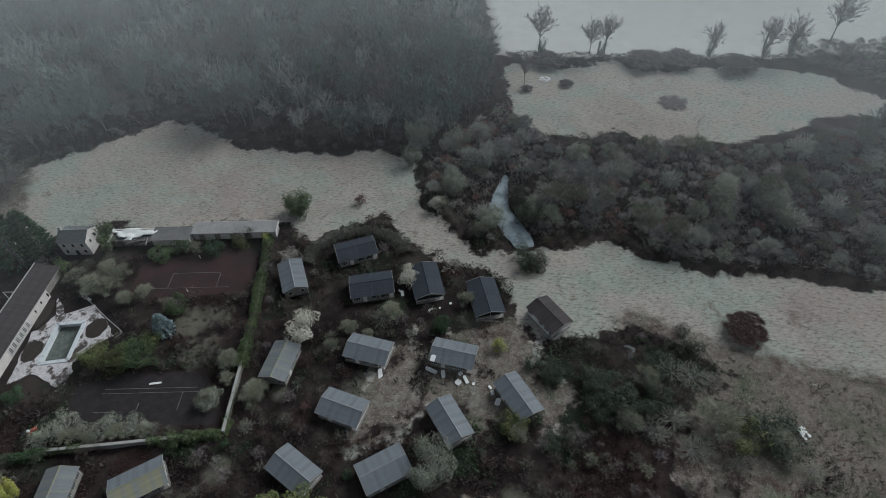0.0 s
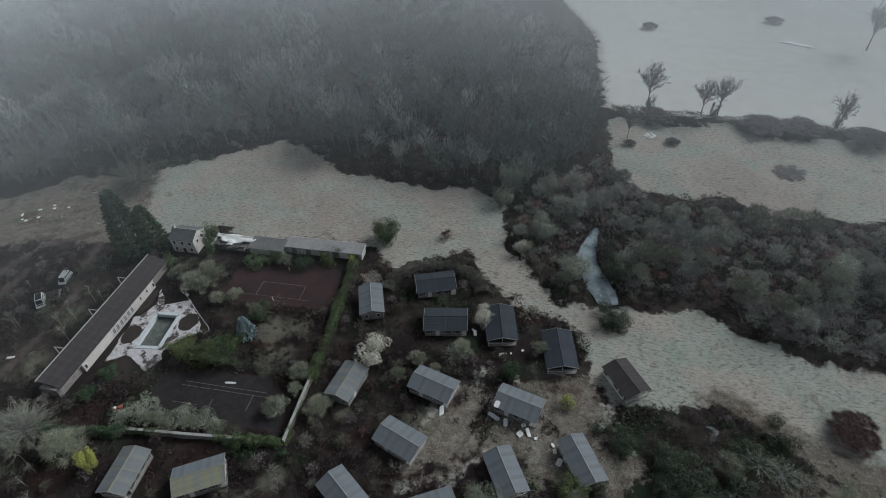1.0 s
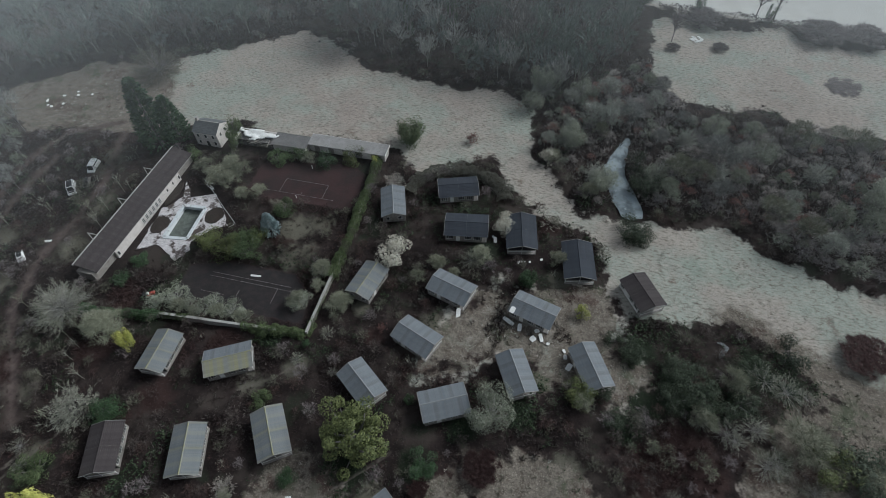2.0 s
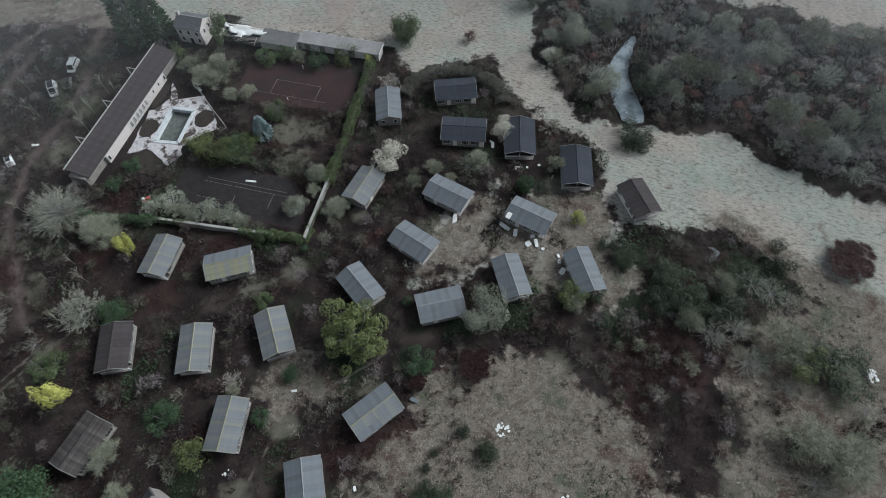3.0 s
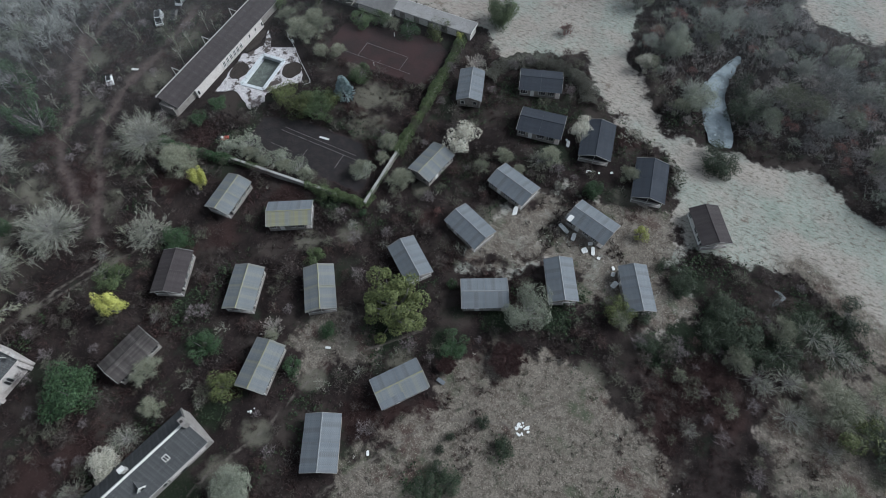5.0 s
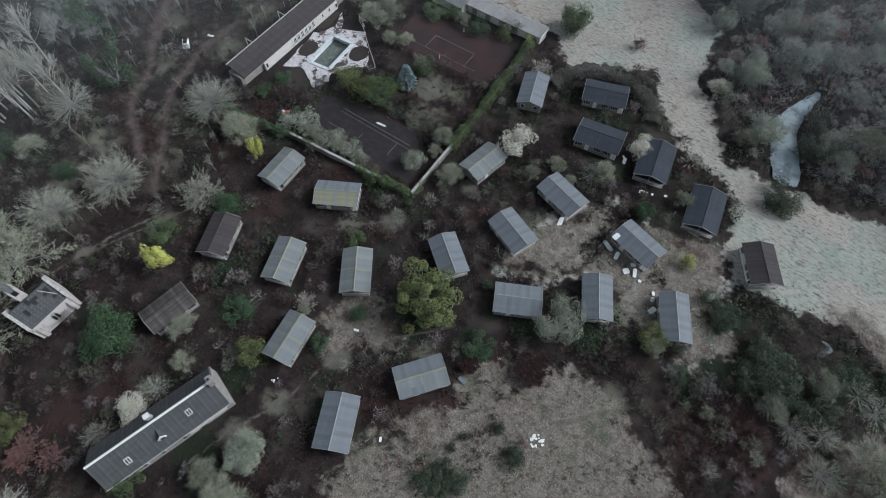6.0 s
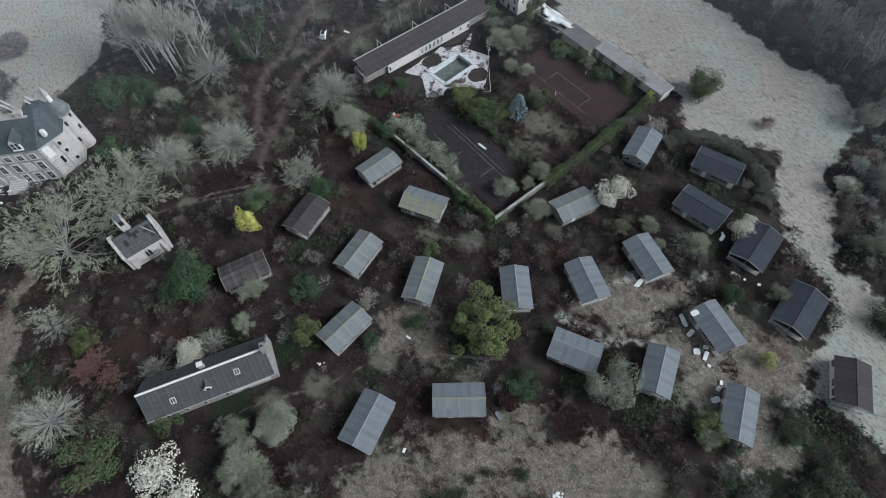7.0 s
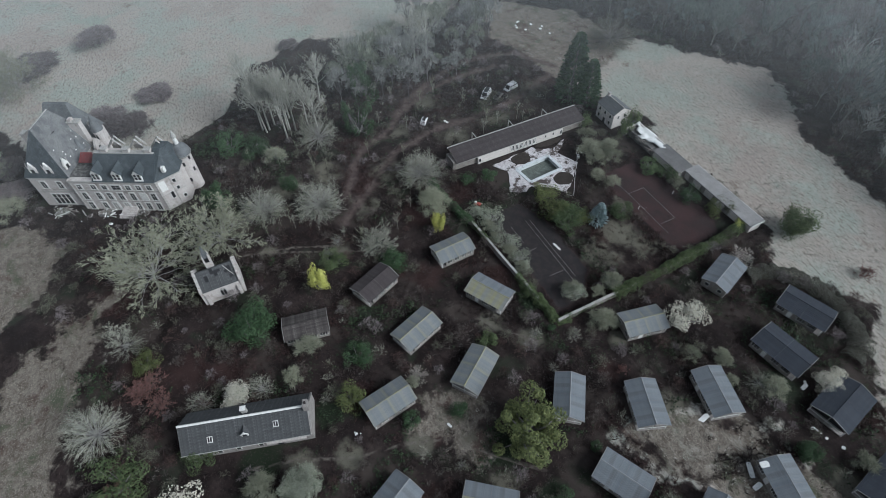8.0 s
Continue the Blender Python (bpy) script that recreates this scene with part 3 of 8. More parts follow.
    p.inputs["Specular IOR Level"].default_value = 0.15
    b = n.new("ShaderNodeBump")
    b.inputs["Strength"].default_value, b.inputs["Distance"].default_value = 0.7, 0.12
    l.new(noise_node(n, l, 1.3, 7, 0.7), b.inputs["Height"])
    l.new(b.outputs[0], p.inputs["Normal"])
    return m


ground()

# the pond among the trees
m_water, wn_, wl_, wp_ = tree_of("still_pond_water")
# pale blue-grey surface, mottled lighter and darker
pond_tone = mix_node(wn_, wl_, ramp_node(wn_, wl_, noise_node(wn_, wl_, 0.22, 5, 0.6), 0.42, 0.62), (0.25, 0.295, 0.32), (0.10, 0.122, 0.136))
wl_.new(mix_node(wn_, wl_, ramp_node(wn_, wl_, noise_node(wn_, wl_, 0.9, 4, 0.6), 0.55, 0.75), pond_tone, (0.36, 0.40, 0.42)), wp_.inputs["Base Color"])
wp_.inputs["Roughness"].default_value = 0.3
kb = wn_.new("ShaderNodeBump")
kb.inputs["Strength"].default_value = 0.05
wl_.new(noise_node(wn_, wl_, 1.5), kb.inputs["Height"])
wl_.new(kb.outputs[0], wp_.inputs["Normal"])
shore = [(18.5 + (cx_ - 18.5) * 1.12, 119 + (cy_ - 119) * 1.03) for cx_, cy_ in POND]
for _ in range(3):
    shore = [(u[0] * s + v[0] * (1 - s), u[1] * s + v[1] * (1 - s)) for u, v in zip(shore, shore[1:] + shore[:1]) for s in (0.75, 0.25)]
pond = prism([(u + 0.5 * noise.noise(Vector((u * 0.6, v * 0.6, 1.0))), v + 0.5 * noise.noise(Vector((u * 0.6, v * 0.6, 9.0)))) for u, v in shore], -0.72, -0.62)
tagged(part("pond_water", pond, m_water), "still milky grey pond with paler and darker patches", "water", kind="structure")


# ---- the huts ----
SHEET_ME = {}


def tiles(parent, name, m, width, length, rows, cols, material, lift=0.05):
    """Courses of roofing pieces on a slope: x along the eaves, -y down the slope from the ridge. The material may be picked by row and column."""
    w, l = width / cols, length / rows
    for r in range(rows):
        for c in range(cols):
            mat = material(r, c) if callable(material) else material
            key = (name, round(w, 3), round(l, 3), mat.name)
            if key not in SHEET_ME:
                v = [(0.01, 0, 0.0), (w - 0.01, 0, 0.0), (w - 0.01, -l - 0.06, lift), (0.01, -l - 0.06, lift), (0.01, -l - 0.06, 0), (w - 0.01, -l - 0.06, 0)]
                me = bpy.data.meshes.new(name)
                me.from_pydata(v, [], [(0, 3, 2, 1), (3, 4, 5, 2), (0, 4, 3), (1, 2, 5)])
                me.materials.append(mat)
                SHEET_ME[key] = me
            ob = part(name, SHEET_ME[key], mat, parent)
            ob.matrix_basis = m @ Matrix.Translation((c * w, -r * l, random.uniform(0.0, 0.02)))


def mossy(r, c):
    return M_SHEET_MOSS


def patchy(r, c):
    return M_SHEET_MOSS if c or r < 5 else M_SHEET


def lichened(r, c):
    return M_LICHEN


def window_part(parent, x0, x1, z0, z1, y, out, bars=1):
    """A white window in a long side: frame with bars, and a dark pane."""
    bm = bmesh.new()
    t = 0.07
    s = 0.05 * out
    lo, hi = min(y, y + s), max(y, y + s)
    for a in ((x0, x1, z0, z0 + t), (x0, x1, z1 - t, z1), (x0, x0 + t, z0 + t, z1 - t), (x1 - t, x1, z0 + t, z1 - t)):
        box(bm, a[0], a[1], lo, hi, a[2], a[3])
    for i in range(bars):
        c = x0 + (x1 - x0) * (i + 1) / (bars + 1)
        box(bm, c - 0.03, c + 0.03, lo, hi, z0 + t, z1 - t)
    fr = part("window_frame", bm, M_WHITE, parent)
    part("pane", boxed(x0 + t, x1 - t, min(y, y + s * 0.4), max(y, y + s * 0.4), z0 + t, z1 - t), M_DARK, fr)
    return fr


def hut(cx, cy, ang, L, W, sheets, label, ridge=None, porch=True, eave=2.4, rise=1.15, sheets_b=None, wall=None, rows=9, cols=2):
    h = thing("holiday_hut", pose(cx, cy, 0, 0, 0, ang), label, "hut", "derelict holiday huts")
    hw, a, b = W / 2 - 0.35, -L / 2 + 0.35, L / 2 - (1.55 if porch else 0.35)
    top = eave + rise * (1 - (W / 2 - 0.35) / (W / 2)) - 0.04
    wall = wall or M_HUTWALL
    part("wall", profile([(-hw, -0.2), (hw, -0.2), (hw, top), (0, eave + rise - 0.06), (-hw, top)], a, b), wall, h)
    part("plinth", boxed(a - 0.03, L / 2 - 0.3, -hw - 0.04, hw + 0.04, -0.3, 0.18), M_WALLSTONE, h)
    step = (b - a) / 4
    for side in (-1, 1):
        for i in range(4):
            x0 = a + i * step + 0.25
            if i == 1 and side < 0:
                d = part("door", boxed(x0 + 0.2, x0 + 1.15, side * hw - 0.06, side * hw, 0.18, 2.1), M_WHITE, h)
                part("handle", boxed(x0 + 1.0, x0 + 1.06, side * hw - 0.11, side * hw - 0.06, 1.05, 1.15), M_METAL, d)
            else:
                window_part(h, x0, x0 + step - 0.5, 0.85, 2.05, side * hw, side, 2)
    for yy in (-hw * 0.55, hw * 0.55):
        bm = bmesh.new()
        box(bm, a - 0.06, a, yy - 0.55, yy + 0.55, 0.9, 2.0)
        f = part("gable_window", bm, M_WHITE, h)
        part("pane", boxed(a - 0.075, a - 0.06, yy - 0.46, yy + 0.46, 1.0, 1.9), M_DARK, f)
    if porch:
        for yy in (-hw + 0.06, 0.0, hw - 0.06):
            part("post", boxed(L / 2 - 0.5, L / 2 - 0.4, yy - 0.05, yy + 0.05, 0.15, (top if yy else eave + rise) - 0.1), M_WHITE, h)
        part("rail", boxed(L / 2 - 0.49, L / 2 - 0.41, -hw + 0.1, hw - 0.1, 0.85, 0.97), M_WHITE, h)
        # back wall coloured near-black: the shade of the porch recess is painted in
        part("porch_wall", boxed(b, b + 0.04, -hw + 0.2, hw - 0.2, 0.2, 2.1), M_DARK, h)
    slope = math.hypot(W / 2, rise)
    tilt = math.atan2(rise, W / 2)
    for side, mat in ((1, sheets), (-1, sheets_b or sheets)):
        nx, nz = math.sin(tilt), math.cos(tilt)
        q = [(0, eave + rise), (-side * W / 2, eave), (-side * W / 2, eave - 0.07), (0, eave + rise - 0.07)]
        deck = part("roof_slope", profile(q, -L / 2, L / 2), M_HUTWALL, h)
        m = Matrix.Translation((0, 0, eave + rise + 0.03)) @ Euler((tilt, 0, 0)).to_matrix().to_4x4() @ Matrix.Translation((-L / 2, 0, 0))
        if side < 0:
            m = Matrix.Rotation(math.pi, 4, "Z") @ m
        tiles(deck, "roof_sheet", m, L, slope, rows, cols, mat, 0.03)
        for end in (-1, 1):
            bm = bmesh.new()
            x = end * (L / 2 + 0.02)
            v = [bm.verts.new((x + dx, y, z)) for dx in (0, -end * 0.09) for y, z in ((0, eave + rise + 0.12), (-side * (W / 2 + 0.03), eave + 0.10), (-side * (W / 2 + 0.03), eave - 0.1), (0, eave + rise - 0.1))]
            for f in ((0, 1, 2, 3), (7, 6, 5, 4), (0, 4, 5, 1), (2, 6, 7, 3), (1, 5, 6, 2), (3, 7, 4, 0)):
                bm.faces.new([v[k] for k in f])
            bmesh.ops.recalc_face_normals(bm, faces=bm.faces)
            part("barge_board", bm, M_BARGE, h)
    part("ridge_cap", profile([(-0.16, eave + rise + 0.03), (0, eave + rise + 0.13), (0.16, eave + rise + 0.03), (0.14, eave + rise - 0.02), (-0.14, eave + rise - 0.02)], -L / 2 - 0.03, L / 2 + 0.03), ridge or M_EDGE, h)
    return h


M_RIDGE = surf("grey_ridge_sheet", (0.19, 0.20, 0.21), (0.25, 0.26, 0.265), 1.5, 0.8, 0.2, 10, (0.14, 0.14, 0.14), 0.8)
M_BARGE = surf("weathered_barge_board", (0.22, 0.215, 0.205), (0.32, 0.31, 0.295), 1.5, 0.85, 0.2, 10, (0.14, 0.135, 0.125), 0.8)
M_EDGE = surf("pale_weathered_trim", (0.32, 0.31, 0.29), (0.42, 0.41, 0.39), 1.5, 0.85, 0.2, 10, (0.22, 0.21, 0.19), 0.8)
G, N, B, T = M_SHEET, M_NAVY, M_BROWN, M_TILE
GREY = "grey corrugated-roofed timber holiday hut among dead brambles"
MOSSY = "grey-roofed holiday hut with yellow lichen along the ridge"
NAVY = "dark felt-roofed holiday hut overgrown by scrub"
HUTS_A = [
    # x, y, turn, length, width, near slope, far slope, ridge, label
    (-39.3, 92.5, 109, 10.6, 6.4, G, G, M_RIDGE, GREY), (-23.7, 101.6, 18, 10.9, 7.3, N, N, M_NAVY, NAVY), (-18.5, 88.8, 9, 11.1, 7.6, N, N, M_NAVY, NAVY),
    (-4.6, 89.7, -79, 11.3, 7.6, N, N, M_NAVY, NAVY), (10.1, 83.8, -80, 11.4, 7.4, N, N, M_NAVY, NAVY), (25.2, 77.9, -58, 9.8, 6.6, B, B, M_BROWN, "brown felt-roofed holiday hut with white windows on the meadow edge"),
    (-37.6, 66.8, 78, 9.8, 6.4, mossy, mossy, M_LICHEN, MOSSY), (1.8, 67.6, -16, 10.3, 6.5, G, G, M_RIDGE, "grey-roofed holiday hut with torn-out white panels lying in front"),
    (-30.2, 42.0, -37, 9.9, 6.2, G, G, M_RIDGE, GREY), (-12.7, 41.8, 27, 9.8, 6.6, G, G, M_RIDGE, GREY), (-75.5, 38.6, -87, 9.8, 6.3, mossy, mossy, M_LICHEN, MOSSY),
]
HUTS_B = [
    (-74.5, 17.4, -67, 10.1, 6.5, B, B, M_BROWN, "rusty brown roofed holiday hut sinking into brambles"), (-58.5, 21.0, -70, 10.1, 6.4, mossy, mossy, M_LICHEN, MOSSY),
    (-27.5, 1.9, -64, 10.4, 6.7, G, G, M_RIDGE, GREY), (-17.7, 69.3, -17, 10.4, 6.6, G, G, M_RIDGE, GREY),
    (-22.1, 55.0, -22, 9.9, 6.5, G, G, M_RIDGE, GREY), (15.2, 56.5, -62, 10.6, 6.0, G, G, M_RIDGE, GREY), (0.4, 51.5, -62, 10.0, 6.1, G, G, M_RIDGE, GREY),
    (-44.1, 27.9, -55, 10.3, 6.4, mossy, mossy, M_LICHEN, MOSSY), (-59.9, 40.4, 29, 10.2, 6.4, G, lichened, M_LICHEN, "grey-roofed holiday hut, its far slope yellow with lichen"),
    (-45.8, 8.9, -81, 10.1, 6.2, mossy, mossy, M_LICHEN, MOSSY), (-19.7, 17.7, 52, 10.0, 6.3, G, patchy, M_LICHEN, MOSSY),
]
for hx, hy, ht, hl, hwid, near, far_, cap, lab in HUTS_A + HUTS_B:
    hut(hx, hy, ht, hl, hwid, far_, lab, cap, sheets_b=near, wall=M_WHITE if "white windows" in lab else None)
hut(-70.6, -0.7, -100, 10.1, 6.3, T, "tumbledown hut with a dark tiled roof among brambles", M_TILE, porch=False)


# ---- walled garden, pool and long pavilion ----
def wall_run(name, line, h, t, label, stones=True):
    """A garden wall along a line, built of coursed blocks with a coping."""
    w = thing(name, pose(line[0][0], line[0][1], 0), label, "garden wall", kind="structure")
    ox, oy = line[0]
    for (ax, ay), (bx, by) in zip(line, line[1:]):
        d = math.hypot(bx - ax, by - ay)
        m = Matrix.Translation((ax - ox, ay - oy, 0)) @ Matrix.Rotation(math.atan2(by - ay, bx - ax), 4, "Z")
        core = part("core", boxed(0, d, -t / 2 + 0.03, t / 2 - 0.03, -0.4, h), M_WALLSTONE, w)
        core.matrix_basis = m
        n = max(2, int(d / 1.1)) if stones else 0
        for i in range(n):
            x0, x1 = d * i / n, d * (i + 1) / n - 0.02
            rise = random.uniform(-0.06, 0.06)
            c = part("coping_stone", boxed(x0, x1, -t / 2 - 0.05, t / 2 + 0.05, h + rise, h + 0.14 + rise), M_EDGE, w)
            c.matrix_basis = m
    return w


wall_run("wall_south", [(-81.5, 47.4), (-66, 48.6), (-53.5, 49.7)], 1.9, 0.5, "old stone garden wall with pale coping, partly overgrown")
wall_run("wall_east", [(-46.4, 50.5), (-46.6, 67)], 1.9, 0.5, "old stone garden wall with pale coping beside the court")
wall_run("wall_east_hedged", [(-46.9, 67.5), (-47.4, 86), (-49.0, 108)], 1.1, 0.4, "old stone garden wall buried under a green hedge", False)
wall_run("wall_south_hedged", [(-100, 45), (-82, 47.2)], 1.0, 0.4, "old stone garden wall buried under ivy", False)
wall_run("wall_corner_hedged", [(-53.3, 49.8), (-46.6, 50.2)], 1.0, 0.4, "corner of an old garden wall buried under ivy", False)


def court_lines(name, ox, oy, lines, label):
    t = thing(name, pose(ox, oy, 0), label, "court lines", kind="structure")
    for x0, y0, x1, y1 in lines:
        hw = 0.05
        if abs(x1 - x0) > abs(y1 - y0):
            b = boxed(x0, x1, y0 - hw, y0 + hw, 0.0, 0.045)
        else:
            b = boxed(x0 - hw, x0 + hw, y0, y1, 0.0, 0.045)
        part("painted_line", b, M_LINE, t)
    return t


court_lines("court_lines_north", -66, 94, [(-10.8, -2.7, 9.6, -2.7), (-6.4, 2.5, 6.3, 2.5), (-6.4, -2.6, -6.4, 2.6), (6.3, -2.6, 6.3, 2.6), (0, -2.6, 0, -1.6)], "worn white tennis court lines on dark red clay")
court_lines("court_lines_south", -66.5, 59, [(-9.9, 3.0, 10.8, 3.0), (-10.2, 1.9, 11.2, 1.9), (-10.2, -2.6, -4, -2.6), (7.9, -2.4, 7.9, 1.8), (-1, -2.4, -1, -0.6)], "faded white tennis court lines on dark asphalt")
for nx, ny in ((-66.9, 102.0), (-66.6, 90.0)):
    bm = bmesh.new()
    box(bm, -0.06, 0.06, -0.06, 0.06, 0, 1.05)
    box(bm, -0.1, 0.1, -0.1, 0.1, 0, 0.06)
    np_ = thing("net_post", pose(nx, ny, 0), "white tennis net post standing on the old court", "net post", "net posts")
    part("post", bm, M_WHITE, np_)
    part("cap", boxed(-0.09, 0.09, -0.09, 0.09, 1.05, 1.12), M_WHITE, np_)


def pool_place():
    tr = thing("pool_terrace", pose(-92, 74, 0), "broken pale concrete pool terrace stained by soil", "terrace", kind="structure")
    out = [(-99.7, 63.6), (-99.9, 67.6), (-100.4, 72), (-101.1, 78.1), (-99.7, 79.4), (-97.9, 83.3), (-100.0, 88.8), (-97.6, 86.6), (-95.6, 83.6), (-89.1, 86.2), (-87.0, 83.9), (-82.7, 79.4), (-80.4, 76.6), (-84.7, 73.4), (-87.0, 69.4), (-86.0, 66.6), (-87.8, 62.9), (-90.7, 64.6), (-95.3, 66.4)]
    hole = POOL
    cx_, cy_ = -92, 74.5
    k = len(out)
    dense = []
    for i in range(k):
        (ax, ay), (bx, by) = out[i], out[(i + 1) % k]
        for s in range(4):
            q = s / 4
            dense.append((ax + (bx - ax) * q + random.uniform(-0.25, 0.25), ay + (by - ay) * q + random.uniform(-0.25, 0.25)))

    def on_hole(px_, py_):
        dx, dy = px_ - cx_, py_ - cy_
        best = None
        for (ax, ay), (bx, by) in zip(hole, hole[1:] + hole[:1]):
            ux, uy = bx - ax, by - ay
            det = dx * -uy + dy * ux
            if abs(det) < 1e-9:
                continue
            s = ((ax - cx_) * -uy + (ay - cy_) * ux) / det
            q = (dx * (ay - cy_) - dy * (ax - cx_)) / det
            if s > 0 and -0.001 <= q <= 1.001:
                best = s if best is None else min(best, s)
        return cx_ + dx * best, cy_ + dy * best

    n = len(dense)
    for i in range(n):
        a, b = dense[i], dense[(i + 1) % n]
        ha, hb = on_hole(*a), on_hole(*b)
        lift = random.uniform(-0.02, 0.02)
        bm = prism([(p_[0] + 92, p_[1] - 74) for p_ in (a, ha, hb, b)][::-1], -0.25, 0.10 + lift)
        bmesh.ops.recalc_face_normals(bm, faces=bm.faces)
        part("concrete_slab", bm, M_CONC, tr)
    pl = thing("swimming_pool", pose(-92, 74, 0), "emptied swimming pool with pale blue coping and silted floor", "swimming pool", kind="structure")
    q = [(x + 92, y - 74) for x, y in hole]
    part("pool_floor", prism(q[::-1], -1.5, -1.2), M_BASIN, pl)
    for i in range(4):
        (ax, ay), (bx, by) = q[i], q[(i + 1) % 4]
        d = math.hypot(bx - ax, by - ay)
        m = Matrix.Translation((ax, ay, 0)) @ Matrix.Rotation(math.atan2(by - ay, bx - ax), 4, "Z")
        s = part("pool_side", boxed(0, d, 0.0, 0.2, -1.5, 0.06), M_COPING, pl)
        s.matrix_basis = m
        c = part("coping", boxed(-0.1, d + 0.1, -0.35, 0.55, 0.10, 0.24), M_COPING, pl)
        c.matrix_basis = m
    for bx, by, rx_, ry_ in ((-98.2, 72.6, 2.3, 3.3), (-85.6, 78.9, 2.6, 3.0), (-100.6, 83.8, 1.3, 4.4)):
        o = [(rx_ * math.cos(a) * random.uniform(0.85, 1.1), ry_ * math.sin(a) * random.uniform(0.85, 1.1)) for a in [i * math.pi / 8 for i in range(16)]]
        f = thing("flower_bed", pose(bx, by, 0), "overgrown earth bed sunk in the terrace", "flower bed", "terrace beds", kind="structure")
        part("soil", prism(o, 0.0, 0.17, 0.03), M_SOIL, f)
    r = thing("fallen_railing", pose(0, 0, 0), "bent grey tubular railing beside the terrace", "railing")
    part("top_rail", tube([(-92.6, 88.1, 0.9), (-90.5, 87, 1.0), (-84, 81.6, 1.05), (-78.6, 77.4, 1.0), (-78.3, 76.6, 0.9), (-79.5, 75.6, 0.5)], 0.07), M_METAL, r)
    for x, y in ((-90.5, 87), (-87.2, 84.3), (-84, 81.6), (-81.3, 79.5), (-78.6, 77.4)):
        part("upright", tube([(x, y, -0.1), (x, y, 1.0)], 0.04), M_METAL, r)


M_SOIL = surf("bare_bed_soil", (0.03, 0.024, 0.02), (0.05, 0.038, 0.033), 1.5, 0.95, 0.6, 5)
pool_place()


def slope_m(x, y, z, turn, tilt):
    return Matrix.Translation((x, y, z)) @ Matrix.Rotation(radians(turn), 4, "Z") @ Matrix.Rotation(tilt, 4, "X")


def long_pavilion():
    p = thing("long_pavilion", pose(-105, 75, 0), "long low pavilion with brown roof and pale rendered front", "building")
    part("wall", profile([(-2.2, -0.3), (3.0, -0.3), (3.0, 2.78), (-2.2, 4.1)], -14.6, 14.6), M_RENDER, p).matrix_basis = Matrix.Rotation(radians(-90), 4, "Z") @ Matrix.Translation((0, 0, 0))
    bm = profile([(-2.7, 4.3), (3.06, 2.78), (3.06, 2.9), (-2.7, 4.44)], -22.4, 21.5)
    roof = part("roof_slope", bm, M_BROWN, p)
    roof.matrix_basis = Matrix.Rotation(radians(-90), 4, "Z")
    tilt = math.atan2(1.53, 5.76)
    tiles(roof, "roof_panel", slope_m(-22.4, -2.7, 4.46, 180, tilt) @ Matrix.Translation((-43.9, 0, 0)), 43.9, 5.96, 3, 20, M_BROWN, 0.05)
    e = part("high_edge", boxed(-2.95, -2.68, -21.6, 22.5, 4.2, 4.62), M_EDGE, p)
    part("eaves_board", boxed(3.04, 3.12, -21.5, 22.4, 2.72, 2.92), M_EDGE, p)
    for y0, y1, nm in ((-22.2, -14.6, "end_shed_wall"), (14.6, 22.2, "end_shed_wall")):
        part(nm, boxed(-2.3, 2.2, y0, y1, -0.3, 2.9), M_HUTWALL, p)
    for i in range(6):
        y = -3.6 + i * 1.5
        fr = bmesh.new()
        for a in ((y, y + 0.2, 0.1, 2.45), (y + 0.95, y + 1.15, 0.1, 2.45), (y + 0.5, y + 0.62, 0.1, 2.45), (y, y + 1.15, 2.35, 2.55), (y, y + 1.15, 0.1, 0.7)):
            box(fr, 3.0, 3.1, a[0], a[1], a[2], a[3])
        f = part("french_window", fr, M_WHITE, p, "tall white french window")
        part("pane", boxed(3.002, 3.03, y + 0.05, y + 1.05, 0.1, 2.45), M_DARK, f)
    for y in (8.2, 11.0):
        part("wall_opening", boxed(3.002, 3.02, y, y + 0.5, 1.2, 2.0), M_DARK, p)
    for y in (-14.4, 13.6):
        f = part("end_window", boxed(3.0, 3.08, y, y + 0.9, 0.5, 2.1), M_WHITE, p)
        part("pane", boxed(3.08, 3.1, y + 0.15, y + 0.75, 0.7, 1.9), M_DARK, f)
    for y in (12.9, 0.8, -11.7):
        part("roof_beam", boxed(-6.2, -2.6, y - 0.1, y + 0.1, 3.95, 4.15), M_EDGE, p)
    part("beam_post", boxed(-6.2, -6.05, 12.8, 13.0, -0.2, 3.95), M_EDGE, p)
    part("beam_post", boxed(-6.2, -6.05, 0.7, 0.9, -0.2, 3.95), M_EDGE, p)
    part("beam_post", boxed(-6.2, -6.05, -11.8, -11.6, -0.2, 3.95), M_EDGE, p)


long_pavilion()


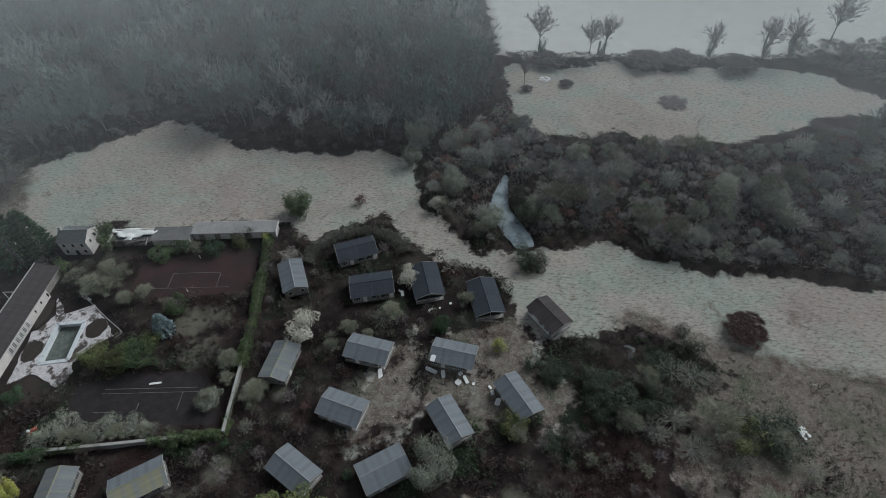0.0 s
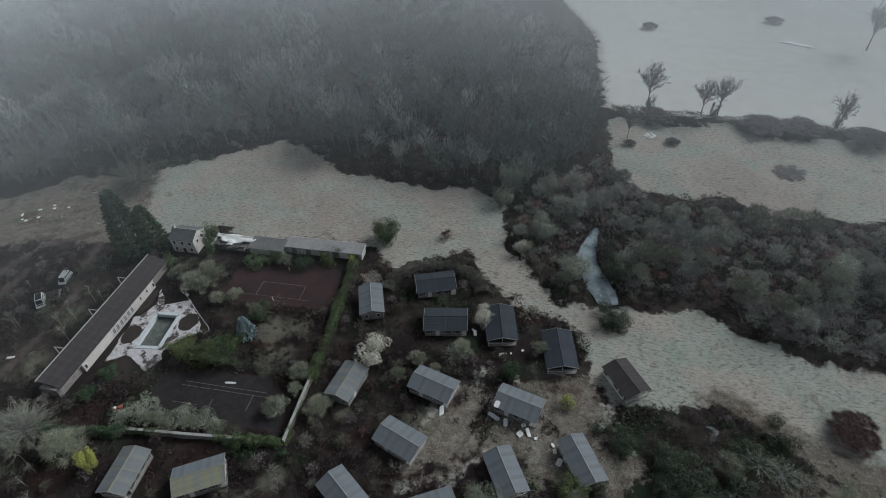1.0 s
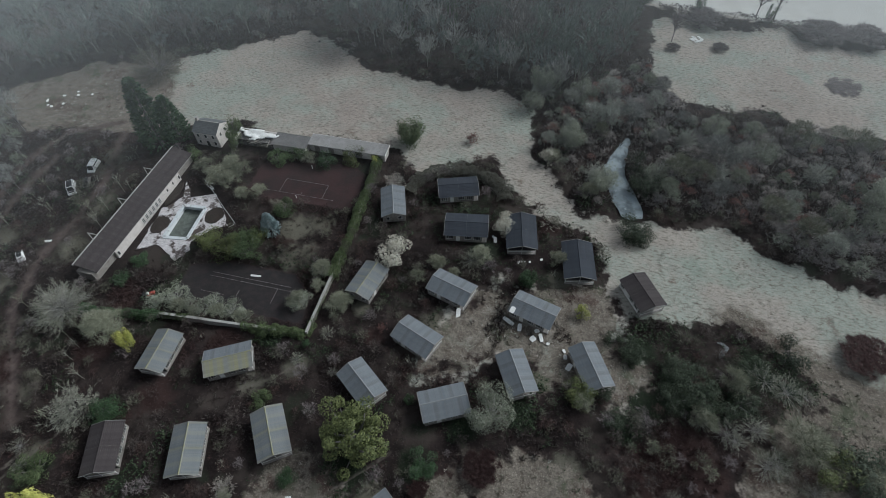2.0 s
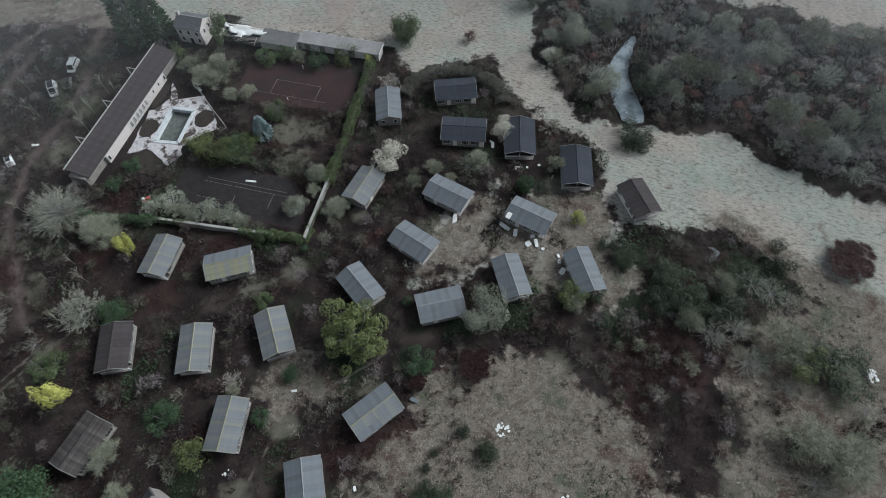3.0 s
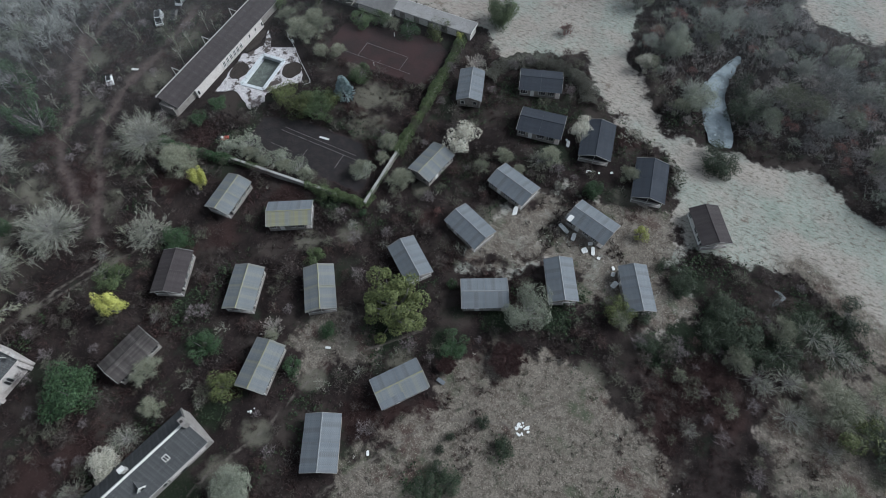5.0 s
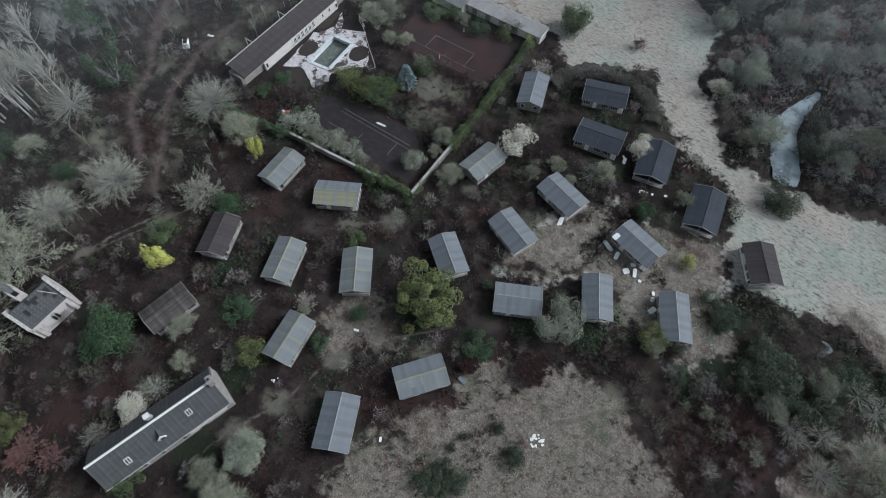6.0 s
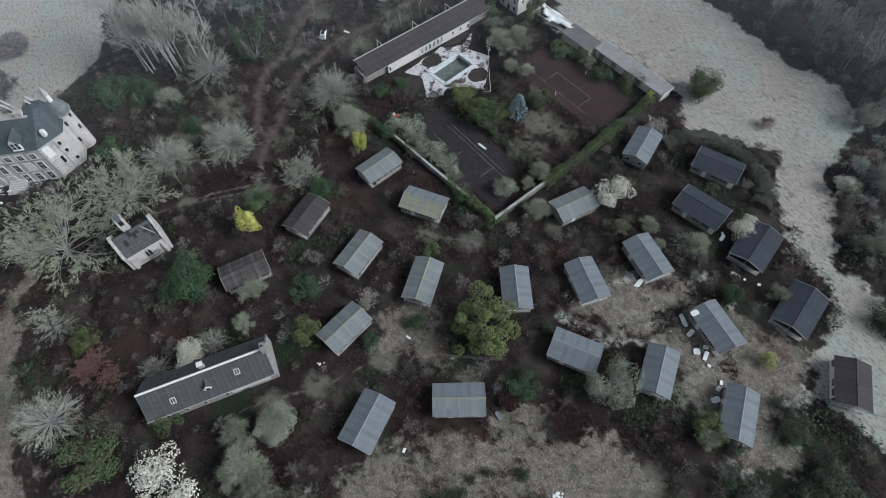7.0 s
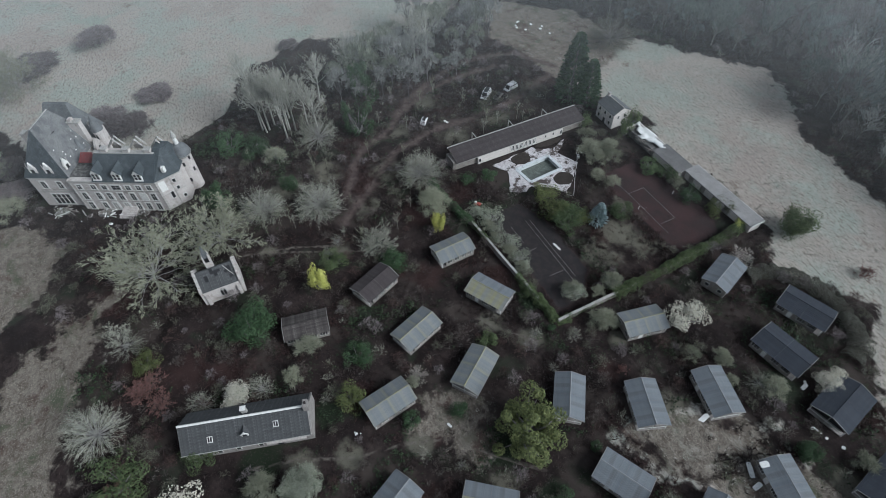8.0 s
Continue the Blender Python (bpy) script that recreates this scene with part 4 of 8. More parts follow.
def gate_house():
    g = thing("gate_house", pose(-101.3, 107.6, 0) @ Matrix.Scale(0.84, 4), "two-storey stone lodge with slate roof and dark window holes", "house")
    part("wall", profile([(-3.7, -0.3), (3.7, -0.3), (3.7, 5.9), (0, 7.9), (-3.7, 5.9)], -4.6, 4.6), M_RENDER, g)
    for s in (1, -1):
        r = part("roof_slope", profile([(0, 8.0), (-s * 4.0, 5.85), (-s * 4.0, 5.73), (0, 7.88)], -4.75, 4.75), M_SLATE, g)
        tilt = math.atan2(2.15, 4.0)
        m = slope_m(0, 0, 8.03, 0 if s > 0 else 180, tilt) @ Matrix.Translation((-4.75, 0, 0))
        tiles(r, "slate_course", m, 9.5, 4.5, 7, 9, M_SLATE, 0.035)
    part("ridge_tile", boxed(-4.8, 4.8, -0.14, 0.14, 7.98, 8.14), M_EDGE, g)
    for x, z in ((-3.0, 3.6), (0.0, 3.6), (2.9, 3.6), (-3.0, 0.9), (2.9, 0.9)):
        fr = part("window_opening", boxed(x - 0.55, x + 0.55, -3.76, -3.69, z, z + 1.5), M_WHITE, g)
        part("pane", boxed(x - 0.42, x + 0.42, -3.78, -3.75, z + 0.1, z + 1.4), M_DARK, fr)
    part("door", boxed(-0.55, 0.55, -3.75, -3.69, -0.1, 2.1), M_DARK, g)
    for y in (-1.5, 1.5):
        fr = part("window_opening", boxed(4.59, 4.66, y - 0.5, y + 0.5, 3.6, 5.0), M_WHITE, g)
        part("pane", boxed(4.65, 4.68, y - 0.38, y + 0.38, 3.7, 4.9), M_DARK, fr)
    c = part("chimney", boxed(-4.3, -3.5, -0.45, 0.45, 7.0, 9.2), M_STONE, g)
    part("chimney_cap", boxed(-4.4, -3.4, -0.55, 0.55, 9.2, 9.35), M_EDGE, c)


gate_house()


def sheds():
    s = thing("garden_shed_row", pose(-59, 111, 0), "row of low sheds under pale grey roofing felt", "shed")
    part("wall", boxed(-11.5, 11.8, -1.7, 2.0, -0.3, 2.5), M_RENDER, s)
    r = part("roof", profile([(-2.1, 2.45), (2.3, 2.85), (2.3, 2.98), (-2.1, 2.58)], -11.8, 12.1), M_TARGREY, s)
    tilt = -math.atan2(0.4, 4.4)
    for i in range(12):
        q = part("felt_strip", boxed(-11.8 + i * 1.99, -11.8 + (i + 1) * 1.99 - 0.03, -2.12, 2.32, 0.0, 0.03), M_TARGREY, r)
        q.matrix_basis = Matrix.Translation((0, 0, 2.785)) @ Matrix.Rotation(-tilt, 4, "X")
    part("fascia", boxed(-11.8, 12.1, 2.3, 2.38, 2.7, 3.02), M_WHITE, s)
    part("end_board", boxed(12.1, 12.17, -2.1, 2.3, 2.4, 3.0), M_WHITE, s)
    for i in range(5):
        d = part("shed_door", boxed(-10 + i * 4.4, -8.4 + i * 4.4, -1.76, -1.69, -0.1, 2.0), M_HUTWALL, s)
    t = thing("dark_shed", pose(-76, 109.3, 0), "low shed under dark grey felt, half collapsed", "shed")
    part("wall", boxed(-5.4, 5.0, -2.1, 2.1, -0.3, 2.3), M_RENDER, t)
    part("roof", profile([(-2.5, 2.3), (2.5, 2.75), (2.5, 2.88), (-2.5, 2.43)], -5.7, 5.2), M_TARDARK, t)
    part("roof_edge", boxed(-5.7, 5.2, 2.5, 2.57, 2.65, 2.95), M_EDGE, t)
    u = thing("ruined_shed", pose(-87.0, 109.0, 0) @ Matrix.Scale(1.2, 4), "collapsed shed roof of white broken plaster and beams", "ruin")
    nx, ny = 34, 14
    gx, gy = np.meshgrid(np.linspace(-5.6, 5.4, nx), np.linspace(-1.9, 2.4, ny))
    edge = np.array([noise.fractal(Vector((a * 0.5, b * 0.7, 2.0)), 1.0, 2.0, 3) for a, b in zip(gx.ravel(), gy.ravel())])
    zz = 2.15 + 0.35 * edge + 0.12 * np.array([noise.noise(Vector((a * 2.1, b * 2.1, 6.0))) for a, b in zip(gx.ravel(), gy.ravel())])
    idx = np.arange(nx * ny).reshape(ny, nx)
    quad = np.stack([idx[:-1, :-1], idx[:-1, 1:], idx[1:, 1:], idx[1:, :-1]], -1).reshape(-1, 4)
    gone = (edge + 0.25 * (gy.ravel() + 0.2) - 0.12 * np.abs(gx.ravel() - 0.3) + 0.35)[quad].mean(1) > 0
    q = part("plaster_sheet", mesh_of("plaster_sheet", np.stack([gx.ravel(), gy.ravel(), zz], 1), quad[gone], M_BOARD), M_BOARD, u)
    sol = q.modifiers.new("thickness", "SOLIDIFY")
    sol.thickness = 0.08
    part("wall", boxed(-5.6, 5.0, 1.9, 2.3, -0.3, 2.2), M_RENDER, u)
    part("wall", boxed(-5.6, -5.2, -2.0, 1.9, -0.3, 1.9), M_RENDER, u)
    part("rubble", boxed(-5.2, 4.9, -1.4, 1.9, -0.2, 1.7), M_BURNT, u)
    for i in range(6):
        q = part("beam", boxed(-1.6, 1.6, -0.07, 0.07, -0.07, 0.07), M_HUTWALL, u)
        q.matrix_basis = pose(random.uniform(-1, 4), random.uniform(-2.2, -0.4), 1.9, random.uniform(-10, 10), random.uniform(-12, 12), random.uniform(0, 180))


sheds()


# ---- slate-roofed farm range ----
def farm_range():
    g = thing("farm_range", pose(-53.5, -17.4, 0, 0, 0, 73.5), "long stone farm building with grey slate roof and rooflights", "building")
    L, e, r = 12.3, 3.0, 6.7
    part("wall", profile([(-4.0, -0.3), (4.0, -0.3), (4.0, e), (0, r - 0.1), (-4.0, e)], -L, L), M_WALLSTONE, g)
    for s in (1, -1):
        sl = part("roof_slope", profile([(0, r), (-s * 4.3, e - 0.1), (-s * 4.3, e - 0.24), (0, r - 0.14)], -L + 0.1, L - 0.3), M_SLATE, g)
        tilt = math.atan2(r - e + 0.1, 4.3)
        m = slope_m(0, 0, r + 0.02, 0 if s > 0 else 180, tilt) @ Matrix.Translation((-L + (0.1 if s > 0 else 0.3), 0, 0))
        tiles(sl, "slate_course", m, 2 * L - 0.4, math.hypot(4.3, r - e + 0.1), 10, 14, M_FARM_SLATE, 0.02)
    part("ridge_capping", profile([(-0.26, r - 0.02), (0, r + 0.22), (0.26, r - 0.02), (0, r - 0.1)], -L, L - 0.2), M_WHITE, g)
    part("gable_coping", profile([(-4.4, e), (0, r + 0.2), (4.4, e), (4.4, e - 0.35), (0, r - 0.1), (-4.4, e - 0.35)], L - 0.3, L + 0.05), M_WALLSTONE, g)
    part("gutter", tube([(-L, -4.4, e - 0.1), (L - 0.4, -4.4, e - 0.1)], 0.09), M_EDGE, g)
    c = part("gable_chimney", boxed(L - 0.9, L + 0.1, -0.9, 0.7, r - 0.6, r + 1.3), M_WALLSTONE, g)
    part("chimney_pot", boxed(L - 0.6, L - 0.2, -0.3, 0.1, r + 1.3, r + 1.7), M_TILE, c)
    f = part("ridge_flue", boxed(-0.4, 0.5, 0.8, 1.6, r - 1.2, r + 0.7), M_EDGE, g)
    part("flue_cap", boxed(-0.5, 0.6, 0.7, 1.7, r + 0.7, r + 0.82), M_WHITE, f)
    tilt = math.atan2(r - e, 4.3)
    for x, y in ((-6.6, -2.6), (5.8, -1.9)):
        z = r - (-y) * (r - e) / 4.3 + 0.05
        fr = bmesh.new()
        for a in ((-0.5, 0.5, -0.6, -0.5), (-0.5, 0.5, 0.5, 0.6), (-0.5, -0.4, -0.5, 0.5), (0.4, 0.5, -0.5, 0.5), (-0.04, 0.04, -0.5, 0.5)):
            box(fr, a[0], a[1], a[2], a[3], 0, 0.14)
        o = part("rooflight", fr, M_WHITE, g)
        o.matrix_basis = slope_m(x, y, z, 0, tilt)
        part("pane", boxed(-0.42, 0.42, -0.5, 0.5, 0.03, 0.06), M_DARK, o)
    d = part("dormer", profile([(-0.62, 0), (0.62, 0), (0.62, 1.0), (0, 1.75), (-0.62, 1.0)], -0.06, 0.06), M_WHITE, g, "small white gabled dormer front")
    d.matrix_basis = Matrix.Translation((-0.1, -2.9, e + 0.95)) @ Matrix.Rotation(radians(90), 4, "Z")
    part("pane", boxed(-0.1, -0.06, -0.36, 0.36, 0.25, 0.95), M_DARK, d)
    for k in (-1, 1):
        part("dormer_roof", profile([(0, 1.8), (k * 0.78, 0.86), (k * 0.78, 0.74), (0, 1.68)], 0.06, 1.9), M_FARM_SLATE, d)
        part("barge_board", profile([(0, 1.95), (k * 0.85, 0.93), (k * 0.85, 0.75), (0, 1.75)], -0.14, -0.04), M_WHITE, d)
        part("dormer_cheek", boxed(0.06, 1.3, k * 0.6 - 0.04, k * 0.6 + 0.04, 0.0, 0.95), M_FARM_SLATE, d)
    for x in (-9, -5.5, -2, 2.2, 9.6):
        w_ = part("window_opening", boxed(x - 0.5, x + 0.5, -4.07, -3.99, 0.9, 2.2), M_WHITE, g)
        part("pane", boxed(x - 0.38, x + 0.38, -4.09, -4.06, 1.0, 2.1), M_DARK, w_)
    part("door", boxed(5.2, 6.3, -4.08, -3.99, -0.1, 2.1), M_DARK, g)
    part("collapsed_wall_head", boxed(3.5, 11.0, -4.6, -4.05, 2.0, 2.5), M_STONE, g)


farm_range()
tank = thing("satellite_dish", pose(-48.2, -12.3, 0), "round white dish on a short pole beside the farm wall", "dish")
bm = bmesh.new()
bmesh.ops.create_cone(bm, cap_ends=True, segments=20, radius1=0.62, radius2=0.5, depth=0.18, matrix=Matrix.Translation((0, 0, 1.3)) @ Matrix.Rotation(radians(35), 4, "X"))
part("dish", bm, M_WHITE, tank)
part("pole", tube([(0, 0, -0.1), (0, 0, 1.25)], 0.05), M_METAL, tank)


# ---- ruined chapel ----
def chapel():
    c = thing("ruined_chapel", pose(-91.4, -15.2, 0), "small ruined stone chapel with holed slate roof", "chapel")
    hw, L, e, r = 3.3, 4.2, 4.5, 8.0
    for s in (1, -1):
        x = s * hw
        part("side_wall", boxed(min(x, x - s * 0.5), max(x, x - s * 0.5), -L, L, -0.3, e), M_STONE, c)
    for s in (-1, 1):
        pts = [(-hw - 0.25, -0.3), (hw + 0.25, -0.3), (hw + 0.25, e + 0.2), (0, r + 0.45), (-hw - 0.25, e + 0.2)]
        g = part("gable_wall", profile([(y, z) for y, z in pts], min(s * L, s * (L + 0.55)), max(s * L, s * (L + 0.55))), M_STONE, c)
        g.matrix_basis = Matrix.Rotation(radians(90), 4, "Z")
        for k in (-1, 1):
            q = part("coping", boxed(-0.32, 0.32, 0, math.hypot(hw + 0.35, r - e + 0.25), 0, 0.16), M_EDGE, g)
            q.matrix_basis = Matrix.Translation((s * (L + 0.28), 0, r + 0.42)) @ Matrix.Rotation(0 if k > 0 else math.pi, 4, "Z") @ Matrix.Rotation(-math.atan2(r - e + 0.25, hw + 0.25), 4, "X")
            f = part("finial", boxed(s * (L + 0.28) - 0.28, s * (L + 0.28) + 0.28, k * (hw + 0.1) - 0.28, k * (hw + 0.1) + 0.28, e + 0.1, e + 0.9), M_STONE, g)
        for k in (-1, 1):
            for i in range(6):
                y, up = k * (hw + 0.1) * (i + 0.6) / 6, random.uniform(0.2, 0.75)
                z = r + 0.5 - (r - e + 0.25) * (i + 0.6) / 6
                part("ragged_stone", boxed(s * (L + 0.28) - 0.26, s * (L + 0.28) + 0.26, y - 0.2, y + 0.2, z - 0.3, z + up), M_STONE, g)
    length = math.hypot(hw + 0.2, r - e)
    tilt = math.atan2(r - e, hw + 0.2)
    holes = {(1, 4), (1, 5), (1, 6), (2, 5), (2, 2), (3, 2), (2, 8), (1, 9), (2, 9), (0, 4), (4, 9)}
    for s in (1, -1):
        # near-black deck: the dark inside behind missing slates is put into its colour
        deck = part("roof_slope", profile([(0, r - 0.1), (-s * (hw + 0.2), e - 0.05), (-s * (hw + 0.2), e - 0.15), (0, r - 0.2)], -L, L), M_DARK, c)
        deck.matrix_basis = Matrix.Rotation(radians(90), 4, "Z")
        w_, l_ = 2 * L / 11, length / 7
        key = ("chapel_slate",)
        if key not in SHEET_ME:
            me = bpy.data.meshes.new("slate")
            me.from_pydata([(0.01, 0, 0), (w_ - 0.01, 0, 0), (w_ - 0.01, -l_ - 0.05, 0.05), (0.01, -l_ - 0.05, 0.05), (0.01, -l_ - 0.05, 0), (w_ - 0.01, -l_ - 0.05, 0)], [], [(0, 3, 2, 1), (3, 4, 5, 2), (0, 4, 3), (1, 2, 5)])
            me.materials.append(M_FARM_SLATE)
            SHEET_ME[key] = me
        for i in range(7):
            for j in range(11):
                if s > 0 and (i, j) in holes:
                    continue
                o = part("slate", SHEET_ME[key], M_FARM_SLATE, deck)
                o.matrix_basis = slope_m(0, 0, r - 0.04, 0 if s > 0 else 180, tilt) @ Matrix.Translation((-L + j * w_, -i * l_, random.uniform(0, 0.03)))
    b = part("belfry", boxed(-2.2, -0.6, -1.4, 0.2, r - 1.6, r + 1.0), M_STONE, c, "crumbling stone belfry")
    for px_, py_ in ((-2.05, -1.25), (-0.75, -1.25), (-2.05, 0.05), (-0.75, 0.05)):
        part("belfry_post", boxed(px_ - 0.17, px_ + 0.17, py_ - 0.17, py_ + 0.17, r + 1.0, r + 2.7), M_STONE, b)
        pin = bmesh.new()
        bmesh.ops.create_cone(pin, segments=6, cap_ends=True, radius1=0.22, radius2=0.03, depth=1.1, matrix=Matrix.Translation((px_, py_, r + 3.25)))
        part("pinnacle", pin, M_STONE, b)
    part("belfry_core", boxed(-1.9, -0.9, -1.1, -0.1, r + 1.0, r + 2.6), M_DARK, b)
    sp = bmesh.new()
    bmesh.ops.create_cone(sp, segments=4, cap_ends=True, radius1=0.95, radius2=0.04, depth=3.6, matrix=Matrix.Translation((-1.4, -0.6, r + 4.4)) @ Matrix.Rotation(radians(45), 4, "Z"))
    part("spire", sp, M_SLATE, b)
    arch = [(-0.75, 1.2), (0.75, 1.2), (0.75, 2.9), (0.5, 3.5), (0, 3.9), (-0.5, 3.5), (-0.75, 2.9)]
    fr = part("arched_window", profile([(y, z) for y, z in arch], hw - 0.02, hw + 0.06), M_EDGE, c)
    for y in (-0.33, 0.33):
        part("lancet", profile([(y - 0.26, 1.3), (y + 0.26, 1.3), (y + 0.26, 2.8), (y, 3.3), (y - 0.26, 2.8)], hw + 0.05, hw + 0.075), M_DARK, fr)
    for y in (-3.6, 3.6):
        part("buttress", boxed(hw, hw + 0.6, y - 0.4, y + 0.4, -0.3, 3.4), M_STONE, c)
    part("fallen_rafter", tube([(0.3, 2.0, r - 0.3), (2.4, 3.6, e + 1.4)], 0.09), M_EDGE, c)


chapel()


# ---- the ruined chateau ----
def chateau():
    ca = thing("ruined_chateau", pose(-141.6, -52.6, 0, 0, 0, 61.5), "ruined stone chateau with slate roofs, dormers and a round tower", "chateau")
    E = 10.5

    def hip(x0, x1, y0, y1, z0, z1, inset_x, inset_y, name, mat, over=0.35):
        x0, x1, y0, y1 = x0 - over, x1 + over, y0 - over, y1 + over
        bm = bmesh.new()
        lo = [bm.verts.new(p) for p in ((x0, y0, z0), (x1, y0, z0), (x1, y1, z0), (x0, y1, z0))]
        hi = [bm.verts.new(p) for p in ((x0 + inset_x, y0 + inset_y, z1), (x1 - inset_x, y0 + inset_y, z1), (x1 - inset_x, y1 - inset_y, z1), (x0 + inset_x, y1 - inset_y, z1))]
        for i in range(4):
            bm.faces.new((lo[i], lo[(i + 1) % 4], hi[(i + 1) % 4], hi[i]))
        bm.faces.new(lo[::-1]), bm.faces.new(hi)
        return part(name, bm, mat, ca)

    def opening(x, z, w_, h_, y, face="front", lit=M_DARK, shutter=False):
        if face == "front":
            f = part("window", boxed(x - w_ / 2 - 0.34, x + w_ / 2 + 0.34, y - 0.09, y + 0.02, z - 0.3, z + h_ + 0.34), M_WHITE, ca)
            part("sill", boxed(x - w_ / 2 - 0.45, x + w_ / 2 + 0.45, y - 0.3, y - 0.09, z - 0.34, z - 0.14), M_EDGE, f)
            part("pane", boxed(x - w_ / 2, x + w_ / 2, y - 0.12, y - 0.085, z, z + h_), lit, f)
            part("bar", boxed(x - 0.04, x + 0.04, y - 0.14, y - 0.115, z, z + h_), M_WHITE, f)
            part("transom", boxed(x - w_ / 2, x + w_ / 2, y - 0.14, y - 0.115, z + h_ * 0.62, z + h_ * 0.62 + 0.08), M_WHITE, f)
            if shutter:
                part("shutter", boxed(x + w_ / 2 + 0.05, x + w_ + 0.1, y - 0.2, y - 0.1, z, z + h_), M_WHITE, f)

    # tall pavilion with its steep hipped roof
    part("pavilion_wall", boxed(0, 11.3, 0, 17.2, -0.3, E), M_STONE, ca)
    part("cornice", boxed(-0.25, 11.55, -0.25, 17.4, E - 0.5, E - 0.05), M_EDGE, ca)
    part("string_course", boxed(-0.1, 11.4, -0.1, 0.0, 5.2, 5.45), M_EDGE, ca)
    roof = hip(0, 11.3, 0, 17.2, E, 22.2, 5.75, 4.8, "steep_roof", M_OLD_SLATE)
    part("ridge_lead", boxed(5.5, 5.8, 4.5, 12.9, 22.1, 22.35), M_EDGE, roof)
    # front slope laid over in darker slate: its shaded side is in the colour
    face = bmesh.new()
    q4 = [face.verts.new(v) for v in ((-0.38, -0.40, E + 0.02), (11.68, -0.40, E + 0.02), (5.67, 4.40, 22.24), (5.63, 4.40, 22.24))]
    q5 = [face.verts.new(v) for v in ((-0.38, -0.36, E - 0.06), (11.68, -0.36, E - 0.06), (5.67, 4.46, 22.16), (5.63, 4.46, 22.16))]
    for k in ((0, 1, 2, 3), (7, 6, 5, 4), (0, 4, 5, 1), (1, 5, 6, 2), (2, 6, 7, 3), (3, 7, 4, 0)):
        face.faces.new([(q4 + q5)[j] for j in k])
    part("front_hip", face, M_WING_SLATE, roof, "front hip of the steep roof, its shade put into darker slate")
    lean = Matrix.Rotation(math.atan2(11.7, 5.9), 4, "Y")
    for i in range(20):
        x, q = random.uniform(6.6, 11.0), random.uniform(0, 1)
        o = part("lead_patch", boxed(-0.13, 0.13, -0.16, 0.16, 0, 0.05), M_WHITE, roof)
        o.matrix_basis = Matrix.Translation((x, 3.5 + 9.0 * q, E + (11.65 - x) / 5.9 * 11.7 + 0.04)) @ lean
    o = part("roof_hole", prism([(-0.5, -1.2), (0.35, -0.6), (0.7, 1.1), (0.0, 1.4), (-0.4, 0.1)], 0, 0.08), M_DARK, roof)
    o.matrix_basis = Matrix.Translation((7.4, 7.6, E + (11.65 - 7.4) / 5.9 * 11.7 + 0.03)) @ lean
    for x in (3.2, 7.6):
        opening(x, 6.6, 1.1, 2.2, 0)
    opening(5.6, 0.9, 4.6, 3.4, 0)
    for x in (4.4, 5.6, 6.8):
        part("mullion", boxed(x - 0.08, x + 0.08, -0.2, -0.1, 0.9, 4.3), M_WHITE, ca)
    for y in (3, 7, 11):
        f = part("window", boxed(11.28, 11.38, y - 0.7, y + 0.7, 6.4, 9.0), M_WHITE, ca)
        part("pane", boxed(11.37, 11.41, y - 0.5, y + 0.5, 6.6, 8.8), M_DARK, f)

    def dormer(x, y, z, w_=2.1, h_=2.3, gable=1.25, deep=4.4, mat=M_WING_SLATE):
        """A gabled dormer: a white stone front with two lights, slate cheeks and a ridge that runs back into the roof."""
        hw_ = w_ / 2
        d = part("dormer", profile([(-hw_, z), (hw_, z), (hw_, z + h_), (0, z + h_ + gable), (-hw_, z + h_)], 0, 0.4), M_WHITE, ca, "white stone dormer front")
        d.matrix_basis = Matrix.Translation((x, y, 0)) @ Matrix.Rotation(radians(90), 4, "Z")
        part("dormer_cheek", profile([(-hw_ + 0.08, z), (hw_ - 0.08, z), (hw_ - 0.08, z + h_), (0, z + h_ + gable - 0.1), (-hw_ + 0.08, z + h_)], 0.4, deep), mat, d)
        for k in (-1, 1):
            part("dormer_roof", profile([(0, z + h_ + gable + 0.16), (k * (hw_ + 0.3), z + h_ - 0.12), (k * (hw_ + 0.3), z + h_ - 0.26), (0, z + h_ + gable)], -0.15, deep + 0.4), mat, d)
            part("pane", boxed(-0.05, -0.01, k * 0.48 - 0.3, k * 0.48 + 0.3, z + 0.45, z + h_ - 0.1), M_DARK, d)
            part("glazing_bar", boxed(-0.08, -0.05, k * 0.48 - 0.3, k * 0.48 + 0.3, z + h_ * 0.55, z + h_ * 0.55 + 0.1), M_WHITE, d)
        part("sill", boxed(-0.22, 0.1, -hw_ - 0.1, hw_ + 0.1, z + 0.1, z + 0.28), M_WHITE, d)

    def stone_dormer(x, y, z, turn, h_=3.2, deep=1.6):
        """A carved stone dormer with pinnacles and a steep gablet."""
        o = part("stone_dormer", profile([(-0.9, 0), (0.9, 0), (0.9, h_ * 0.55), (0.45, h_ * 0.75), (0, h_), (-0.45, h_ * 0.75), (-0.9, h_ * 0.55)], 0, 0.45), M_WHITE, ca, "carved pale stone dormer")
        o.matrix_basis = Matrix.Translation((x, y, z)) @ Matrix.Rotation(radians(turn), 4, "Z")
        part("pane", boxed(-0.05, 0.0, -0.45, 0.45, 0.4, h_ * 0.5), M_DARK, o)
        part("dormer_roof", profile([(-0.75, 0), (0.75, 0), (0.75, h_ * 0.45), (0, h_ * 0.8), (-0.75, h_ * 0.45)], 0.45, 0.45 + deep), M_BLUE_SLATE, o)
        for k in (-0.95, 0.95):
            pin = bmesh.new()
